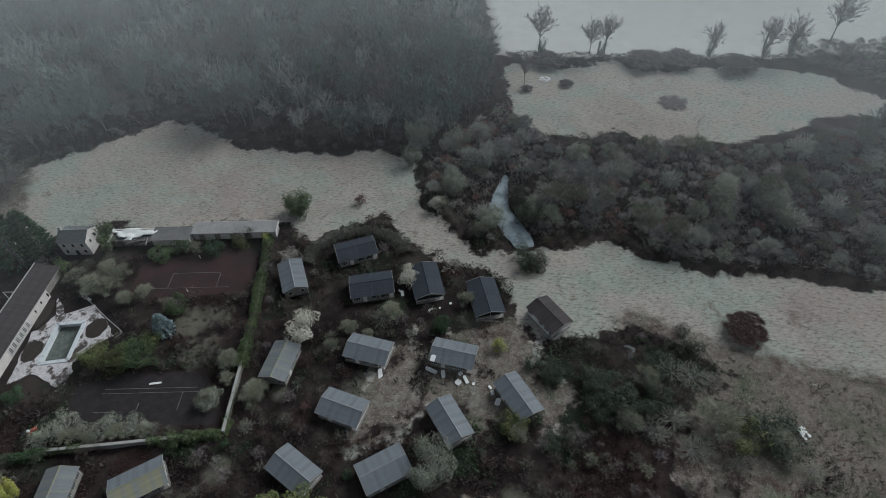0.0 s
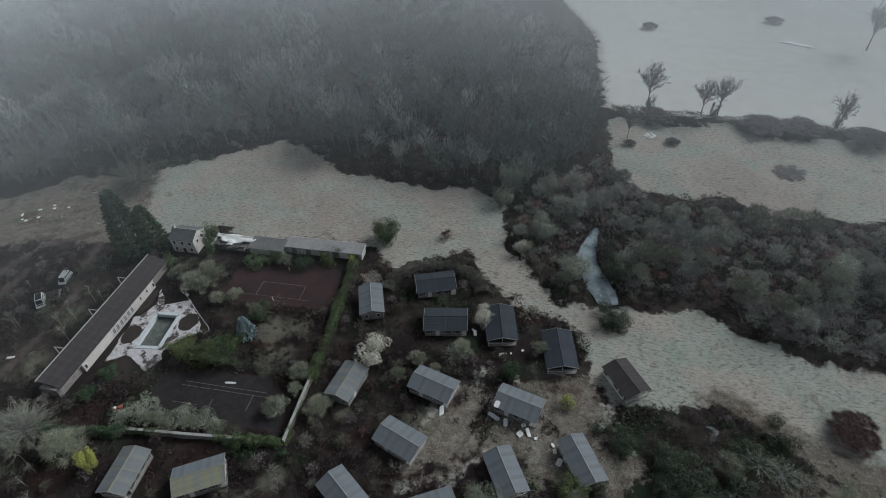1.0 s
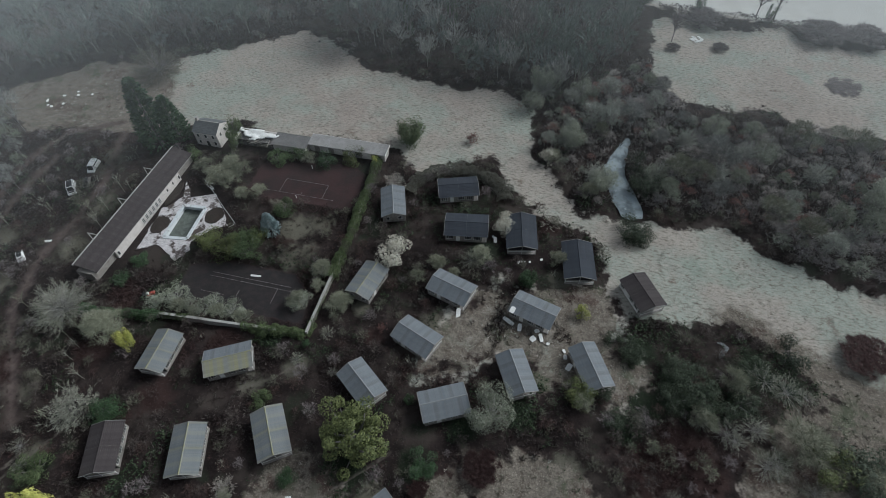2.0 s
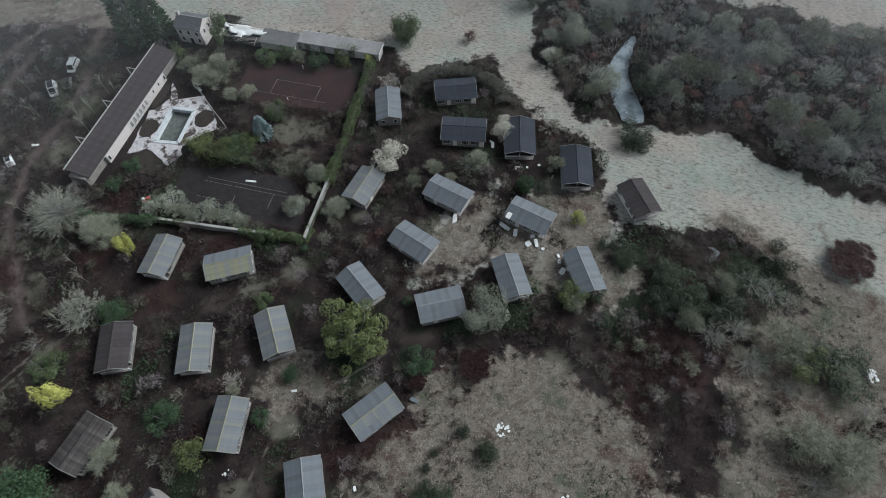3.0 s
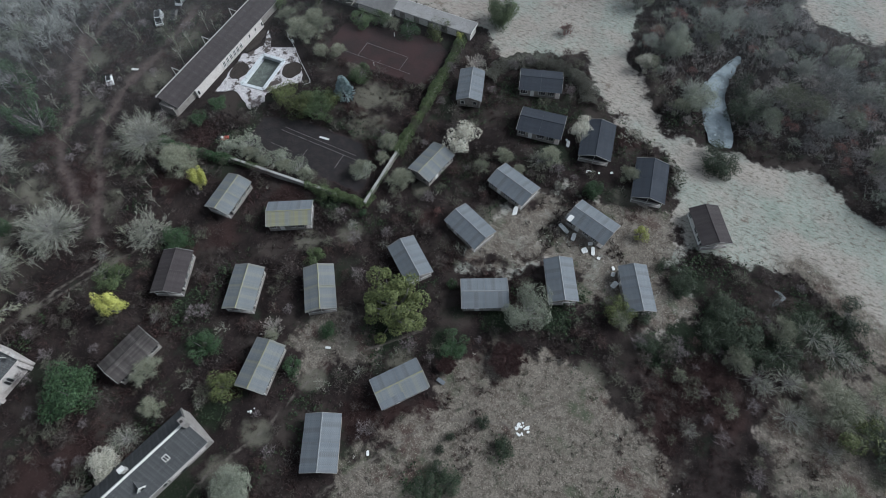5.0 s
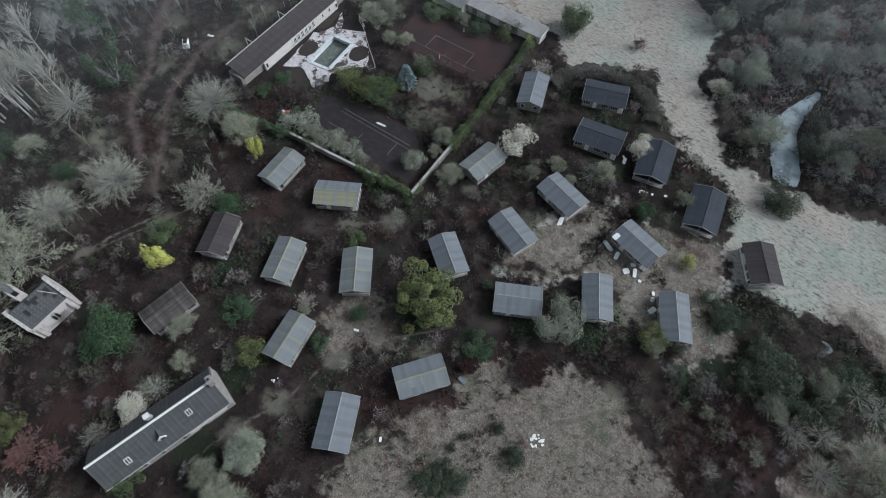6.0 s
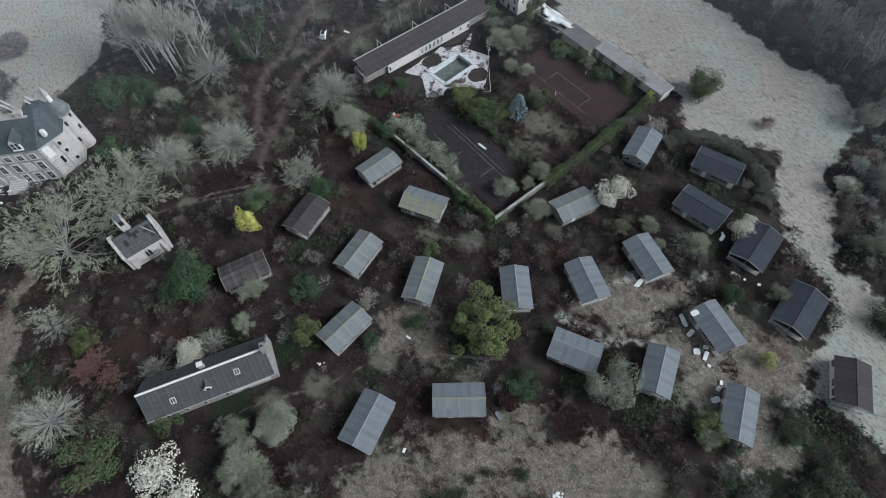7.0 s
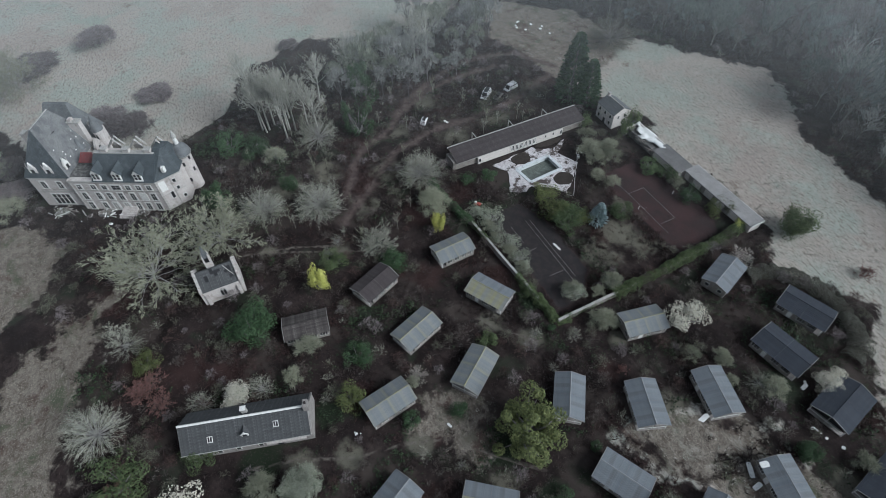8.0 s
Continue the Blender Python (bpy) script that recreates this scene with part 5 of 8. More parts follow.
            bmesh.ops.create_cone(pin, cap_ends=True, segments=6, radius1=0.2, radius2=0.05, depth=h_ * 0.85, matrix=Matrix.Translation((0.1, k, h_ * 0.42)))
            part("pinnacle", pin, M_STONE, o)

    stone_dormer(2.9, 0.1, E + 0.3, 90, 4.3)
    stone_dormer(7.0, 0.1, E + 0.3, 90, 4.3)
    stone_dormer(11.0, 2.4, E + 0.4, 180, 4.2)
    sk = part("side_stack", boxed(1.0, 2.0, 5.7, 7.3, 11.5, 19.6), M_STONE, ca, "tall pale chimney stack on the steep roof")
    part("stack_cap", boxed(0.85, 2.15, 5.55, 7.45, 19.6, 19.9), M_EDGE, sk)
    stone_dormer(0.2, 2.0, E + 0.4, 0, 2.4)

    # rear pavilion, its stack and the slim stair turrets
    part("rear_wall", boxed(-1.5, 10.2, 17.2, 22.5, -0.3, E), M_STONE, ca)
    hip(-1.5, 10.2, 13.4, 22.5, E, 20.6, 3.0, 4.4, "rear_roof", M_SLATE)
    st = part("great_stack", boxed(8.7, 11.6, 12.9, 14.5, 6, 17.8), M_STONE, ca, "tall ruined stone chimney stack")
    part("stack_cap", boxed(8.5, 11.8, 12.7, 14.7, 17.8, 18.2), M_EDGE, st)
    part("broken_crown", boxed(9.0, 9.9, 13.1, 14.3, 18.2, 18.9), M_STONE, st)
    part("stack_slit", boxed(9.5, 9.9, 12.97, 13.0, 15.0, 16.0), M_DARK, st)
    s2 = part("small_stack", boxed(11.6, 12.6, 15.8, 16.8, 6, 15.6), M_STONE, ca)
    part("stack_cap", boxed(11.5, 12.7, 15.7, 16.9, 15.6, 15.9), M_EDGE, s2)
    for x, y, rad, top, cone, mat in ((13.6, 15.5, 1.35, 14.0, 4.6, M_SLATE), (10.2, 10.4, 1.1, 11.6, 3.4, M_SLATE)):
        bm = bmesh.new()
        bmesh.ops.create_cone(bm, cap_ends=True, segments=18, radius1=rad, radius2=rad, depth=top + 0.3, matrix=Matrix.Translation((x, y, top / 2 - 0.15)))
        tw = part("stair_turret", bm, M_STONE, ca)
        bm = bmesh.new()
        bmesh.ops.create_cone(bm, cap_ends=True, segments=18, radius1=rad + 0.3, radius2=0.05, depth=cone, matrix=Matrix.Translation((x, y, top + cone / 2)))
        part("cone_roof", bm, mat, tw)
        part("slit", boxed(x - 0.2, x + 0.2, y - rad - 0.04, y - rad + 0.1, top - 2.6, top - 1.0), M_DARK, tw)
    part("rear_gable", profile([(11.0, 6), (14.2, 6), (14.2, 11.2), (12.6, 13.4), (11.0, 11.2)], 13.4, 14.0), M_STONE, ca)
    part("gable_hole", boxed(14.0, 14.03, 12.2, 13.0, 8.6, 10.8), M_DARK, ca)
    part("rear_block", boxed(11.3, 18.2, 10.0, 13.8, -0.3, 8.8), M_STONE, ca)
    for i in range(7):
        q = part("fallen_timber", boxed(-1.3, 1.3, -0.1, 0.1, -0.1, 0.1), M_EDGE, ca)
        q.matrix_basis = pose(random.uniform(11.6, 17.6), random.uniform(9.6, 12.8), random.uniform(9.1, 10.8), random.uniform(-20, 20), random.uniform(-25, 25), random.uniform(0, 180))

    # main wing with a canted end
    foot = [(11.3, -1.2), (34.5, -1.2), (39.2, 3.2), (38.2, 10.0), (11.3, 10.0)]
    part("wing_wall", prism(foot, -0.3, E), M_STONE, ca)
    part("wing_cornice", prism([(11.3, -1.45), (34.6, -1.45), (39.5, 3.1), (38.5, 10.25), (11.3, 10.25)], E - 0.45, E - 0.05), M_EDGE, ca)
    part("wing_string_course", boxed(11.4, 34.4, -1.3, -1.2, 7.05, 7.25), M_EDGE, ca)
    part("downpipe", tube([(11.8, -1.35, 0), (11.8, -1.35, E)], 0.09), M_EDGE, ca)
    bm = bmesh.new()
    lo = [bm.verts.new((x, y, E)) for x, y in [(18.2, -1.6), (34.7, -1.6), (34.7, 10.4), (18.2, 10.4)]]
    hi = [bm.verts.new((x, y, 15.5)) for x, y in [(18.6, 3.9), (34.7, 3.9), (34.7, 5.0), (18.6, 5.0)]]
    for i in range(4):
        bm.faces.new((lo[i], lo[(i + 1) % 4], hi[(i + 1) % 4], hi[i]))
    bm.faces.new(hi), bm.faces.new(lo[::-1])
    wr = part("wing_roof", bm, M_WING_SLATE, ca)
    part("ridge_lead", boxed(18.6, 34.5, 3.8, 5.1, 15.45, 15.6), M_EDGE, wr)
    bm = bmesh.new()
    ring = [(32.5, -1.6), (34.7, -1.6), (39.6, 3.0), (38.6, 10.4), (32.5, 10.4)]
    lo = [bm.verts.new((x, y, E + 0.02)) for x, y in ring]
    hi = [bm.verts.new((x, y, 16.2)) for x, y in [(33.9, 5.2), (36.0, 5.2), (37.0, 6.4), (37.0, 8.2), (33.9, 8.2)]]
    for i in range(5):
        bm.faces.new((lo[i], lo[(i + 1) % 5], hi[(i + 1) % 5], hi[i]))
    bm.faces.new(hi), bm.faces.new(lo[::-1])
    part("end_roof", bm, M_WING_SLATE, ca)
    part("burnt_gap", boxed(11.5, 18.0, 0.2, 9.6, E - 0.03, E + 0.25), M_BURNT, ca, "burnt-out gap between the roofs")
    part("rust_sheet_roof", profile([(4.3, 11.7), (7.0, 12.9), (7.0, 13.05), (4.3, 11.85)], 12.6, 16.2), M_RUST, ca, "dark red metal sheet roof")
    part("rust_roof_wall", boxed(12.9, 15.9, 4.6, 6.8, E, 11.7), M_BURNT, ca)
    for x in (19.9, 25.3, 30.8):
        dormer(x, -1.25, E + 0.2)
    for x in (21.6, 27.4, 33.0):
        c = part("ridge_stack", boxed(x - 0.75, x + 0.75, 4.0, 5.2, 13.5, 16.5), M_STONE, ca)
        part("stack_cap", boxed(x - 0.9, x + 0.9, 3.85, 5.35, 16.5, 16.75), M_EDGE, c)
        for y in (7.4, 8.6):
            part("bare_rafter", tube([(x - 1.0, y, 14.4), (x + 1.4, y, 17.3), (x + 3.2, y, 14.6)], 0.24, 4), M_EDGE, c)
        part("gable_board", boxed(x + 0.3, x + 2.4, 7.5, 8.5, 14.2, 15.3), M_HUTWALL, c)
    part("end_dormer", boxed(36.6, 37.4, 0.6, 1.6, 12.0, 13.6), M_WHITE, ca)
    for i, x in enumerate((13.6, 17.4, 20.3, 23.4, 26.6, 29.4, 32.2)):
        opening(x, 7.6, 1.1 if i not in (3,) else 2.2, 1.4, -1.2)
        opening(x, 3.9, 1.1, 2.3, -1.2, shutter=i in (1, 2, 5), lit=M_WHITE if i == 5 else M_DARK)
        opening(x, 0.3, 1.1, 2.3, -1.2, shutter=i in (2, 3), lit=M_EDGE if i in (2, 3) else M_DARK)
    cant = Matrix.Translation((34.5, -1.2, 0)) @ Matrix.Rotation(math.atan2(4.4, 4.7), 4, "Z")
    for x, z, h_ in ((4.4, 7.8, 1.1), (4.6, 5.3, 1.0), (2.6, 3.2, 2.2), (5.3, 2.0, 1.0)):
        f = part("window", boxed(x - 0.5, x + 0.5, -0.08, 0.02, z - 0.1, z + h_ + 0.1), M_WHITE, ca)
        f.matrix_basis = cant
        part("pane", boxed(x - 0.38, x + 0.38, -0.11, -0.075, z, z + h_), M_DARK, f)
    f = part("blank_panel", boxed(0.5, 2.2, -0.06, 0.02, 6.4, 9.6), M_WHITE, ca)
    f.matrix_basis = cant
    f = part("end_string_course", boxed(0.1, 6.4, -0.1, 0.0, 5.0, 5.2), M_EDGE, ca)
    f.matrix_basis = cant
    for z in np.arange(0.3, 9.6, 0.9):
        part("quoin", boxed(34.1, 34.5, -1.26, -1.2, z, z + 0.5), M_EDGE, ca)
        q = part("quoin", boxed(0.05, 0.5, -0.06, 0.0, z, z + 0.5), M_EDGE, ca)
        q.matrix_basis = cant
    q = part("end_downpipe", tube([(3.6, -0.12, 0), (3.6, -0.12, E - 0.4)], 0.08), M_EDGE, ca)
    q.matrix_basis = cant

    # round tower with its domed cap and lantern
    tx, ty, tr_ = 38.4, 9.1, 2.15
    bm = bmesh.new()
    bmesh.ops.create_cone(bm, cap_ends=True, segments=28, radius1=tr_, radius2=tr_, depth=11.5, matrix=Matrix.Translation((tx, ty, 5.45)))
    tw = part("round_tower", bm, M_STONE, ca, "pale round stone tower")
    bm = bmesh.new()
    bmesh.ops.create_cone(bm, cap_ends=True, segments=28, radius1=tr_ + 0.1, radius2=tr_ + 0.45, depth=0.6, matrix=Matrix.Translation((tx, ty, 11.4)))
    part("tower_cornice", bm, M_EDGE, tw)
    bm = bmesh.new()
    prof = [(tr_ + 0.35, 11.7), (tr_ + 0.2, 12.8), (tr_ - 0.25, 13.7), (tr_ - 0.95, 14.4), (0.6, 14.8)]
    rings = [[bm.verts.new((tx + r_ * math.cos(a), ty + r_ * math.sin(a), z)) for a in [2 * math.pi * k / 28 for k in range(28)]] for r_, z in prof]
    for a, b in zip(rings, rings[1:]):
        for k in range(28):
            bm.faces.new((a[k], a[(k + 1) % 28], b[(k + 1) % 28], b[k]))
    bm.faces.new(rings[-1]), bm.faces.new(rings[0][::-1])
    part("domed_cap", bm, M_SLATE, tw)
    bm = bmesh.new()
    bmesh.ops.create_cone(bm, cap_ends=True, segments=10, radius1=0.6, radius2=0.5, depth=2.0, matrix=Matrix.Translation((tx, ty, 15.8)))
    ln = part("lantern", bm, M_WHITE, tw)
    bm = bmesh.new()
    bmesh.ops.create_cone(bm, cap_ends=True, segments=10, radius1=0.8, radius2=0.04, depth=2.2, matrix=Matrix.Translation((tx, ty, 17.9)))
    part("lantern_spire", bm, M_EDGE, ln)
    for k, z in ((-75, 3), (-75, 8.5), (-20, 6), (-20, 10)):
        f = part("tower_slit", boxed(tr_ - 0.05, tr_ + 0.05, -0.3, 0.3, z, z + 1.3), M_DARK, tw)
        f.matrix_basis = Matrix.Translation((tx, ty, 0)) @ Matrix.Rotation(radians(k), 4, "Z")
    # front steps
    for i in range(7):
        part("step", boxed(22.3 - 0.08 * i, 26.1 + 0.08 * i, -1.2 - 0.6 * (i + 1), -1.2 - 0.6 * i, -0.3, 1.3 - 0.18 * i), M_STONE, ca)


chateau()


# ---- vegetation ----
def unit(v):
    return v / np.maximum(np.linalg.norm(v, axis=-1, keepdims=True), 1e-9)


def sideways(rng, d):
    """A random direction at right angles to each direction."""
    return unit(np.cross(d, unit(rng.normal(size=d.shape))))


def limbs(p, mid, tip, r0):
    """Three-sided tapering limbs with one bend, as corners and triangles."""
    d = unit(tip - p)
    ref = np.where(np.abs(d[:, 2:3]) > 0.9, np.array([[1.0, 0, 0]]), np.array([[0, 0, 1.0]]))
    a = unit(np.cross(d, ref))
    b = np.cross(d, a)
    rings = []
    for c, r in ((p, r0), (mid, r0 * 0.62)):
        for k in range(3):
            t = 2 * math.pi * k / 3
            rings.append(c + (a * math.cos(t) + b * math.sin(t)) * r[:, None])
    v = np.stack(rings + [tip], 1)
    f = []
    for k in range(3):
        j = (k + 1) % 3
        f += [(k, j, 3 + j), (k, 3 + j, 3 + k), (3 + k, 3 + j, 6)]
    n = len(p)
    return v.reshape(-1, 3), (np.arange(n)[:, None, None] * 7 + np.array(f)[None]).reshape(-1, 3)


def slivers(rng, p, tip, width):
    d = unit(tip - p)
    s = sideways(rng, d) * width[:, None] / 2
    v = np.stack([p - s, p + s, tip], 1).reshape(-1, 3)
    return v, np.arange(len(p) * 3).reshape(-1, 3)


def joined(sets):
    vs, fs, k = [], [], 0
    for v, f in sets:
        vs.append(v), fs.append(f + k)
        k += len(v)
    return np.concatenate(vs), np.concatenate(fs)


def branches(rng, p, mid, tip, length, n, lo, hi, spread, ratio, lift):
    """Children set along bent parent limbs."""
    i = np.repeat(np.arange(len(p)), n)
    s = rng.uniform(lo, hi, len(i))[:, None]
    at = np.where(s < 0.5, p[i] + (mid[i] - p[i]) * s * 2, mid[i] + (tip[i] - mid[i]) * (s * 2 - 1))
    d = unit(tip[i] - p[i])
    ang = np.radians(rng.uniform(spread[0], spread[1], len(i)))[:, None]
    nd = unit(d * np.cos(ang) + sideways(rng, d) * np.sin(ang) + np.array([[0, 0, lift]]))
    ln = length[i] * ratio * rng.uniform(0.6, 1.15, len(i)) * (1.15 - 0.55 * s[:, 0])
    ntip = at + nd * ln[:, None]
    nmid = at + nd * ln[:, None] * 0.5 + sideways(rng, nd) * ln[:, None] * rng.uniform(0.0, 0.09, len(i))[:, None]
    return at, nmid, ntip, ln


def bare(seed, h=1.0, trunk=0.25, radius=0.03, first=9, angles=(20, 75), levels=(7, 6, 5), twig=0.012, wide=1.0, lift=0.12, stem_top=0.35, ratio=0.5, straight=0.6, slim=False):
    """A leafless tree of unit height: trunk and limbs in one mesh, twigs in another."""
    rng = np.random.default_rng(seed)
    up = np.array([[0, 0, 1.0]])
    tp, tt = np.zeros((1, 3)), np.array([[rng.normal(0, 0.02), rng.normal(0, 0.02), trunk]])
    trunk_set = limbs(tp, tt * 0.5 + rng.normal(0, 0.008, (1, 3)), tt * np.array([[1, 1, 1.25]]), np.array([radius]))
    az = np.arange(first) * 2.39996 + rng.uniform(0, 0.6, first)
    el = np.radians(rng.uniform(*angles, first))
    d = np.stack([np.sin(el) * np.cos(az) * wide, np.sin(el) * np.sin(az) * wide, np.cos(el)], 1)
    p = tt * rng.uniform(stem_top, 1.0, (first, 1))
    ln = (h - p[:, 2]) * (0.6 + 0.4 * np.cos(el)) * rng.uniform(0.8, 1.08, first)
    tip = p + d * ln[:, None]
    tip[:, 2] = np.minimum(tip[:, 2], h)
    mid = p + (tip - p) * 0.5 + sideways(rng, unit(d)) * ln[:, None] * 0.05
    thick = [trunk_set, limbs(p, mid, tip, np.full(first, radius * straight))]
    thin = []
    r = radius * straight * 0.55
    for k, n in enumerate(levels):
        p, mid, tip, ln = branches(rng, p, mid, tip, ln, n, 0.22, 1.0, (22, 60), ratio, lift)
        if k == 0 and not slim:
            thick.append(limbs(p, mid, tip, np.full(len(p), r)))
        else:
            thin.append(slivers(rng, p, tip, np.full(len(p), twig * (1.6 if slim and k == 0 else 1.0))))
        r *= 0.6
    return joined(thick), joined(thin)


def leaves(rng, centres, sizes, n, leaf, flat=0.0):
    """Leaf quads scattered over lobes, thickest near their skin."""
    i = rng.integers(0, len(centres), n)
    d = unit(rng.normal(size=(n, 3)))
    c = centres[i] + d * sizes[i] * rng.uniform(0.55, 1.05, (n, 1)) ** 0.5
    nrm = unit(d + rng.normal(0, 0.55, (n, 3)) + np.array([[0, 0, 0.35 + flat]]))
    a = sideways(rng, nrm) * leaf * rng.uniform(0.6, 1.3, (n, 1))
    b = np.cross(nrm, unit(a)) * leaf * rng.uniform(0.5, 0.9, (n, 1))
    v = np.stack([c - a, c + b * 0.6, c + a, c - b * 0.6], 1).reshape(-1, 3)
    return v, np.arange(n * 4).reshape(-1, 4)


def bush(seed, lobes=9, n=1300, leaf=0.05, tall=1.0, lobe=0.3, low=0.25):
    """A leafy bush one metre high: short stems, and a crown of lobes with an uneven outline."""
    rng = np.random.default_rng(seed)
    az = rng.uniform(0, 6.28, lobes)
    rad = np.sqrt(rng.uniform(0, 1, lobes)) * 0.36
    c = np.stack([rad * np.cos(az), rad * np.sin(az), rng.uniform(low, 0.74, lobes) * tall - 0.25 * rad], 1)
    s = rng.uniform(0.65, 1.2, (lobes, 1)) * lobe * np.array([[0.62, 0.62, 0.75]])
    p = np.zeros((lobes, 3)) + rng.normal(0, 0.02, (lobes, 3)) * np.array([[1, 1, 0]])
    stems = limbs(p, (p + c) / 2 + rng.normal(0, 0.02, c.shape), c, np.full(lobes, 0.022))
    return stems, leaves(rng, c, s, n, leaf)


def conifer(seed, n=1500, leaf=0.035, wide=0.2, droop=-0.05, power=0.8):
    """A conifer one metre high with tiers of short sprays."""
    rng = np.random.default_rng(seed)
    z = rng.uniform(0.03, 1.0, n) ** 0.9
    r = wide * (1 - z) ** power * (0.55 + 0.45 * np.sqrt(rng.uniform(0, 1, n))) * (0.85 + 0.25 * np.sin(z * 60)) + 0.006
    az = rng.uniform(0, 6.28, n)
    c = np.stack([r * np.cos(az), r * np.sin(az), z + droop * r], 1)
    d = unit(np.stack([np.cos(az), np.sin(az), rng.uniform(-0.1, 0.7, n)], 1))
    a = d * leaf * rng.uniform(0.8, 1.6, (n, 1))
    b = unit(np.cross(d, rng.normal(size=(n, 3)))) * leaf * 0.5
    v = np.stack([c - a * 0.4, c + b, c + a, c - b], 1).reshape(-1, 3)
    stem = limbs(np.zeros((1, 3)), np.array([[0, 0, 0.5]]), np.array([[0, 0, 0.98]]), np.array([0.025]))
    return stem, (v, np.arange(n * 4).reshape(-1, 4))


def fluffy(seed, lobes=9, n=900, twig=0.016, spread=0.32, top=(0.5, 0.86), reach=0.2, limb=0.012, fork=0.4, drop=0.5, fan=0.35):
    """A leafless tree with rounded, finely twigged crown lobes."""
    rng = np.random.default_rng(seed)
    az = np.arange(lobes) * 2.39996 + rng.uniform(0, 0.8, lobes)
    rad = np.sqrt((np.arange(lobes) + 0.3) / lobes) * spread * rng.uniform(0.8, 1.1, lobes)
    z = top[1] - (top[1] - top[0]) * (rad / spread) ** 2 * rng.uniform(0.5, 1.1, lobes)
    c = np.stack([rad * np.cos(az), rad * np.sin(az), z], 1)
    root = np.stack([rng.normal(0, 0.006, lobes), rng.normal(0, 0.006, lobes), fork * rng.uniform(0.55, 1.0, lobes)], 1)
    bend = (root + c) / 2 + np.array([[0, 0, 0.05]]) + rng.normal(0, 0.02, c.shape)
    trunk = limbs(np.zeros((1, 3)), np.array([[0, 0, fork * 0.5]]), np.array([[0, 0, fork * 1.15]]), np.array([limb * 1.8]))
    wood = joined([trunk, limbs(root, bend, c + np.array([[0, 0, reach * 0.5]]), np.full(lobes, limb))])
    i = rng.integers(0, lobes, n)
    d = unit(rng.normal(size=(n, 3)) + c[i] * np.array([[1.0, 1.0, 0]]) / spread * 0.7 + np.array([[0, 0, drop]]))
    p = c[i] + d * reach * rng.uniform(0.05, 0.55, (n, 1))
    tip = p + unit(d + rng.normal(0, fan, (n, 3))) * reach * rng.uniform(0.45, 0.85, (n, 1))
    return wood, slivers(rng, p, tip, twig * rng.uniform(0.6, 1.3, n))


def ball(seed, first=100, n=15, twig=0.0048, thick=0.0062):
    """A round tree of straight limbs that fan out from one stool, twigged at their ends."""
    rng = np.random.default_rng(seed)
    az = np.arange(first) * 2.39996 + rng.normal(0, 0.12, first)
    up = np.sqrt((np.arange(first) + 0.5) / first) * math.pi * 0.56
    d = np.stack([np.sin(up) * np.cos(az), np.sin(up) * np.sin(az), np.cos(up)], 1)
    p = np.zeros((first, 3)) + np.array([[0, 0, 0.16]]) + d * 0.04
    ln = rng.uniform(0.62, 0.84, first) * (1 - 0.30 * np.sin(up))
    tip = p + d * ln[:, None]
    mid = p + (tip - p) * 0.5 + rng.normal(0, 0.012, tip.shape)
    trunk = limbs(np.zeros((1, 3)), np.array([[0, 0, 0.1]]), np.array([[0, 0, 0.3]]), np.array([0.03]))
    wood = joined([trunk, limbs(p, mid, tip, np.full(first, thick))])
    a, m, t, l2 = branches(rng, p, mid, tip, ln, n, 0.3, 1.0, (16, 48), 0.36, 0.0)
    a2, m2, t2, l3 = branches(rng, a, m, t, l2, 4, 0.3, 1.0, (16, 50), 0.5, 0.0)
    return wood, joined([slivers(rng, a, t, np.full(len(a), twig)), slivers(rng, a2, t2, np.full(len(a2), twig * 0.8))])


M_BARK_WHITE = surf("whitish_bark", (0.33, 0.325, 0.29), (0.47, 0.46, 0.42), 1.5, 0.9, 0.3, 7)
M_TWIG_OAK = foliage("yellow_olive_twigs", (0.17, 0.175, 0.122), (0.32, 0.325, 0.245))
M_LEAF_DULL = foliage("dull_broom_leaves", (0.016, 0.025, 0.015), (0.048, 0.062, 0.036))
M_BUD = foliage("grey_green_budding_twigs", (0.12, 0.135, 0.095), (0.36, 0.375, 0.30))
M_RING = foliage("dark_olive_bramble", (0.040, 0.041, 0.032), (0.145, 0.14, 0.116))
M_LEAF_LIME = foliage("yellow_green_leaves", (0.20, 0.22, 0.05), (0.32, 0.33, 0.10))
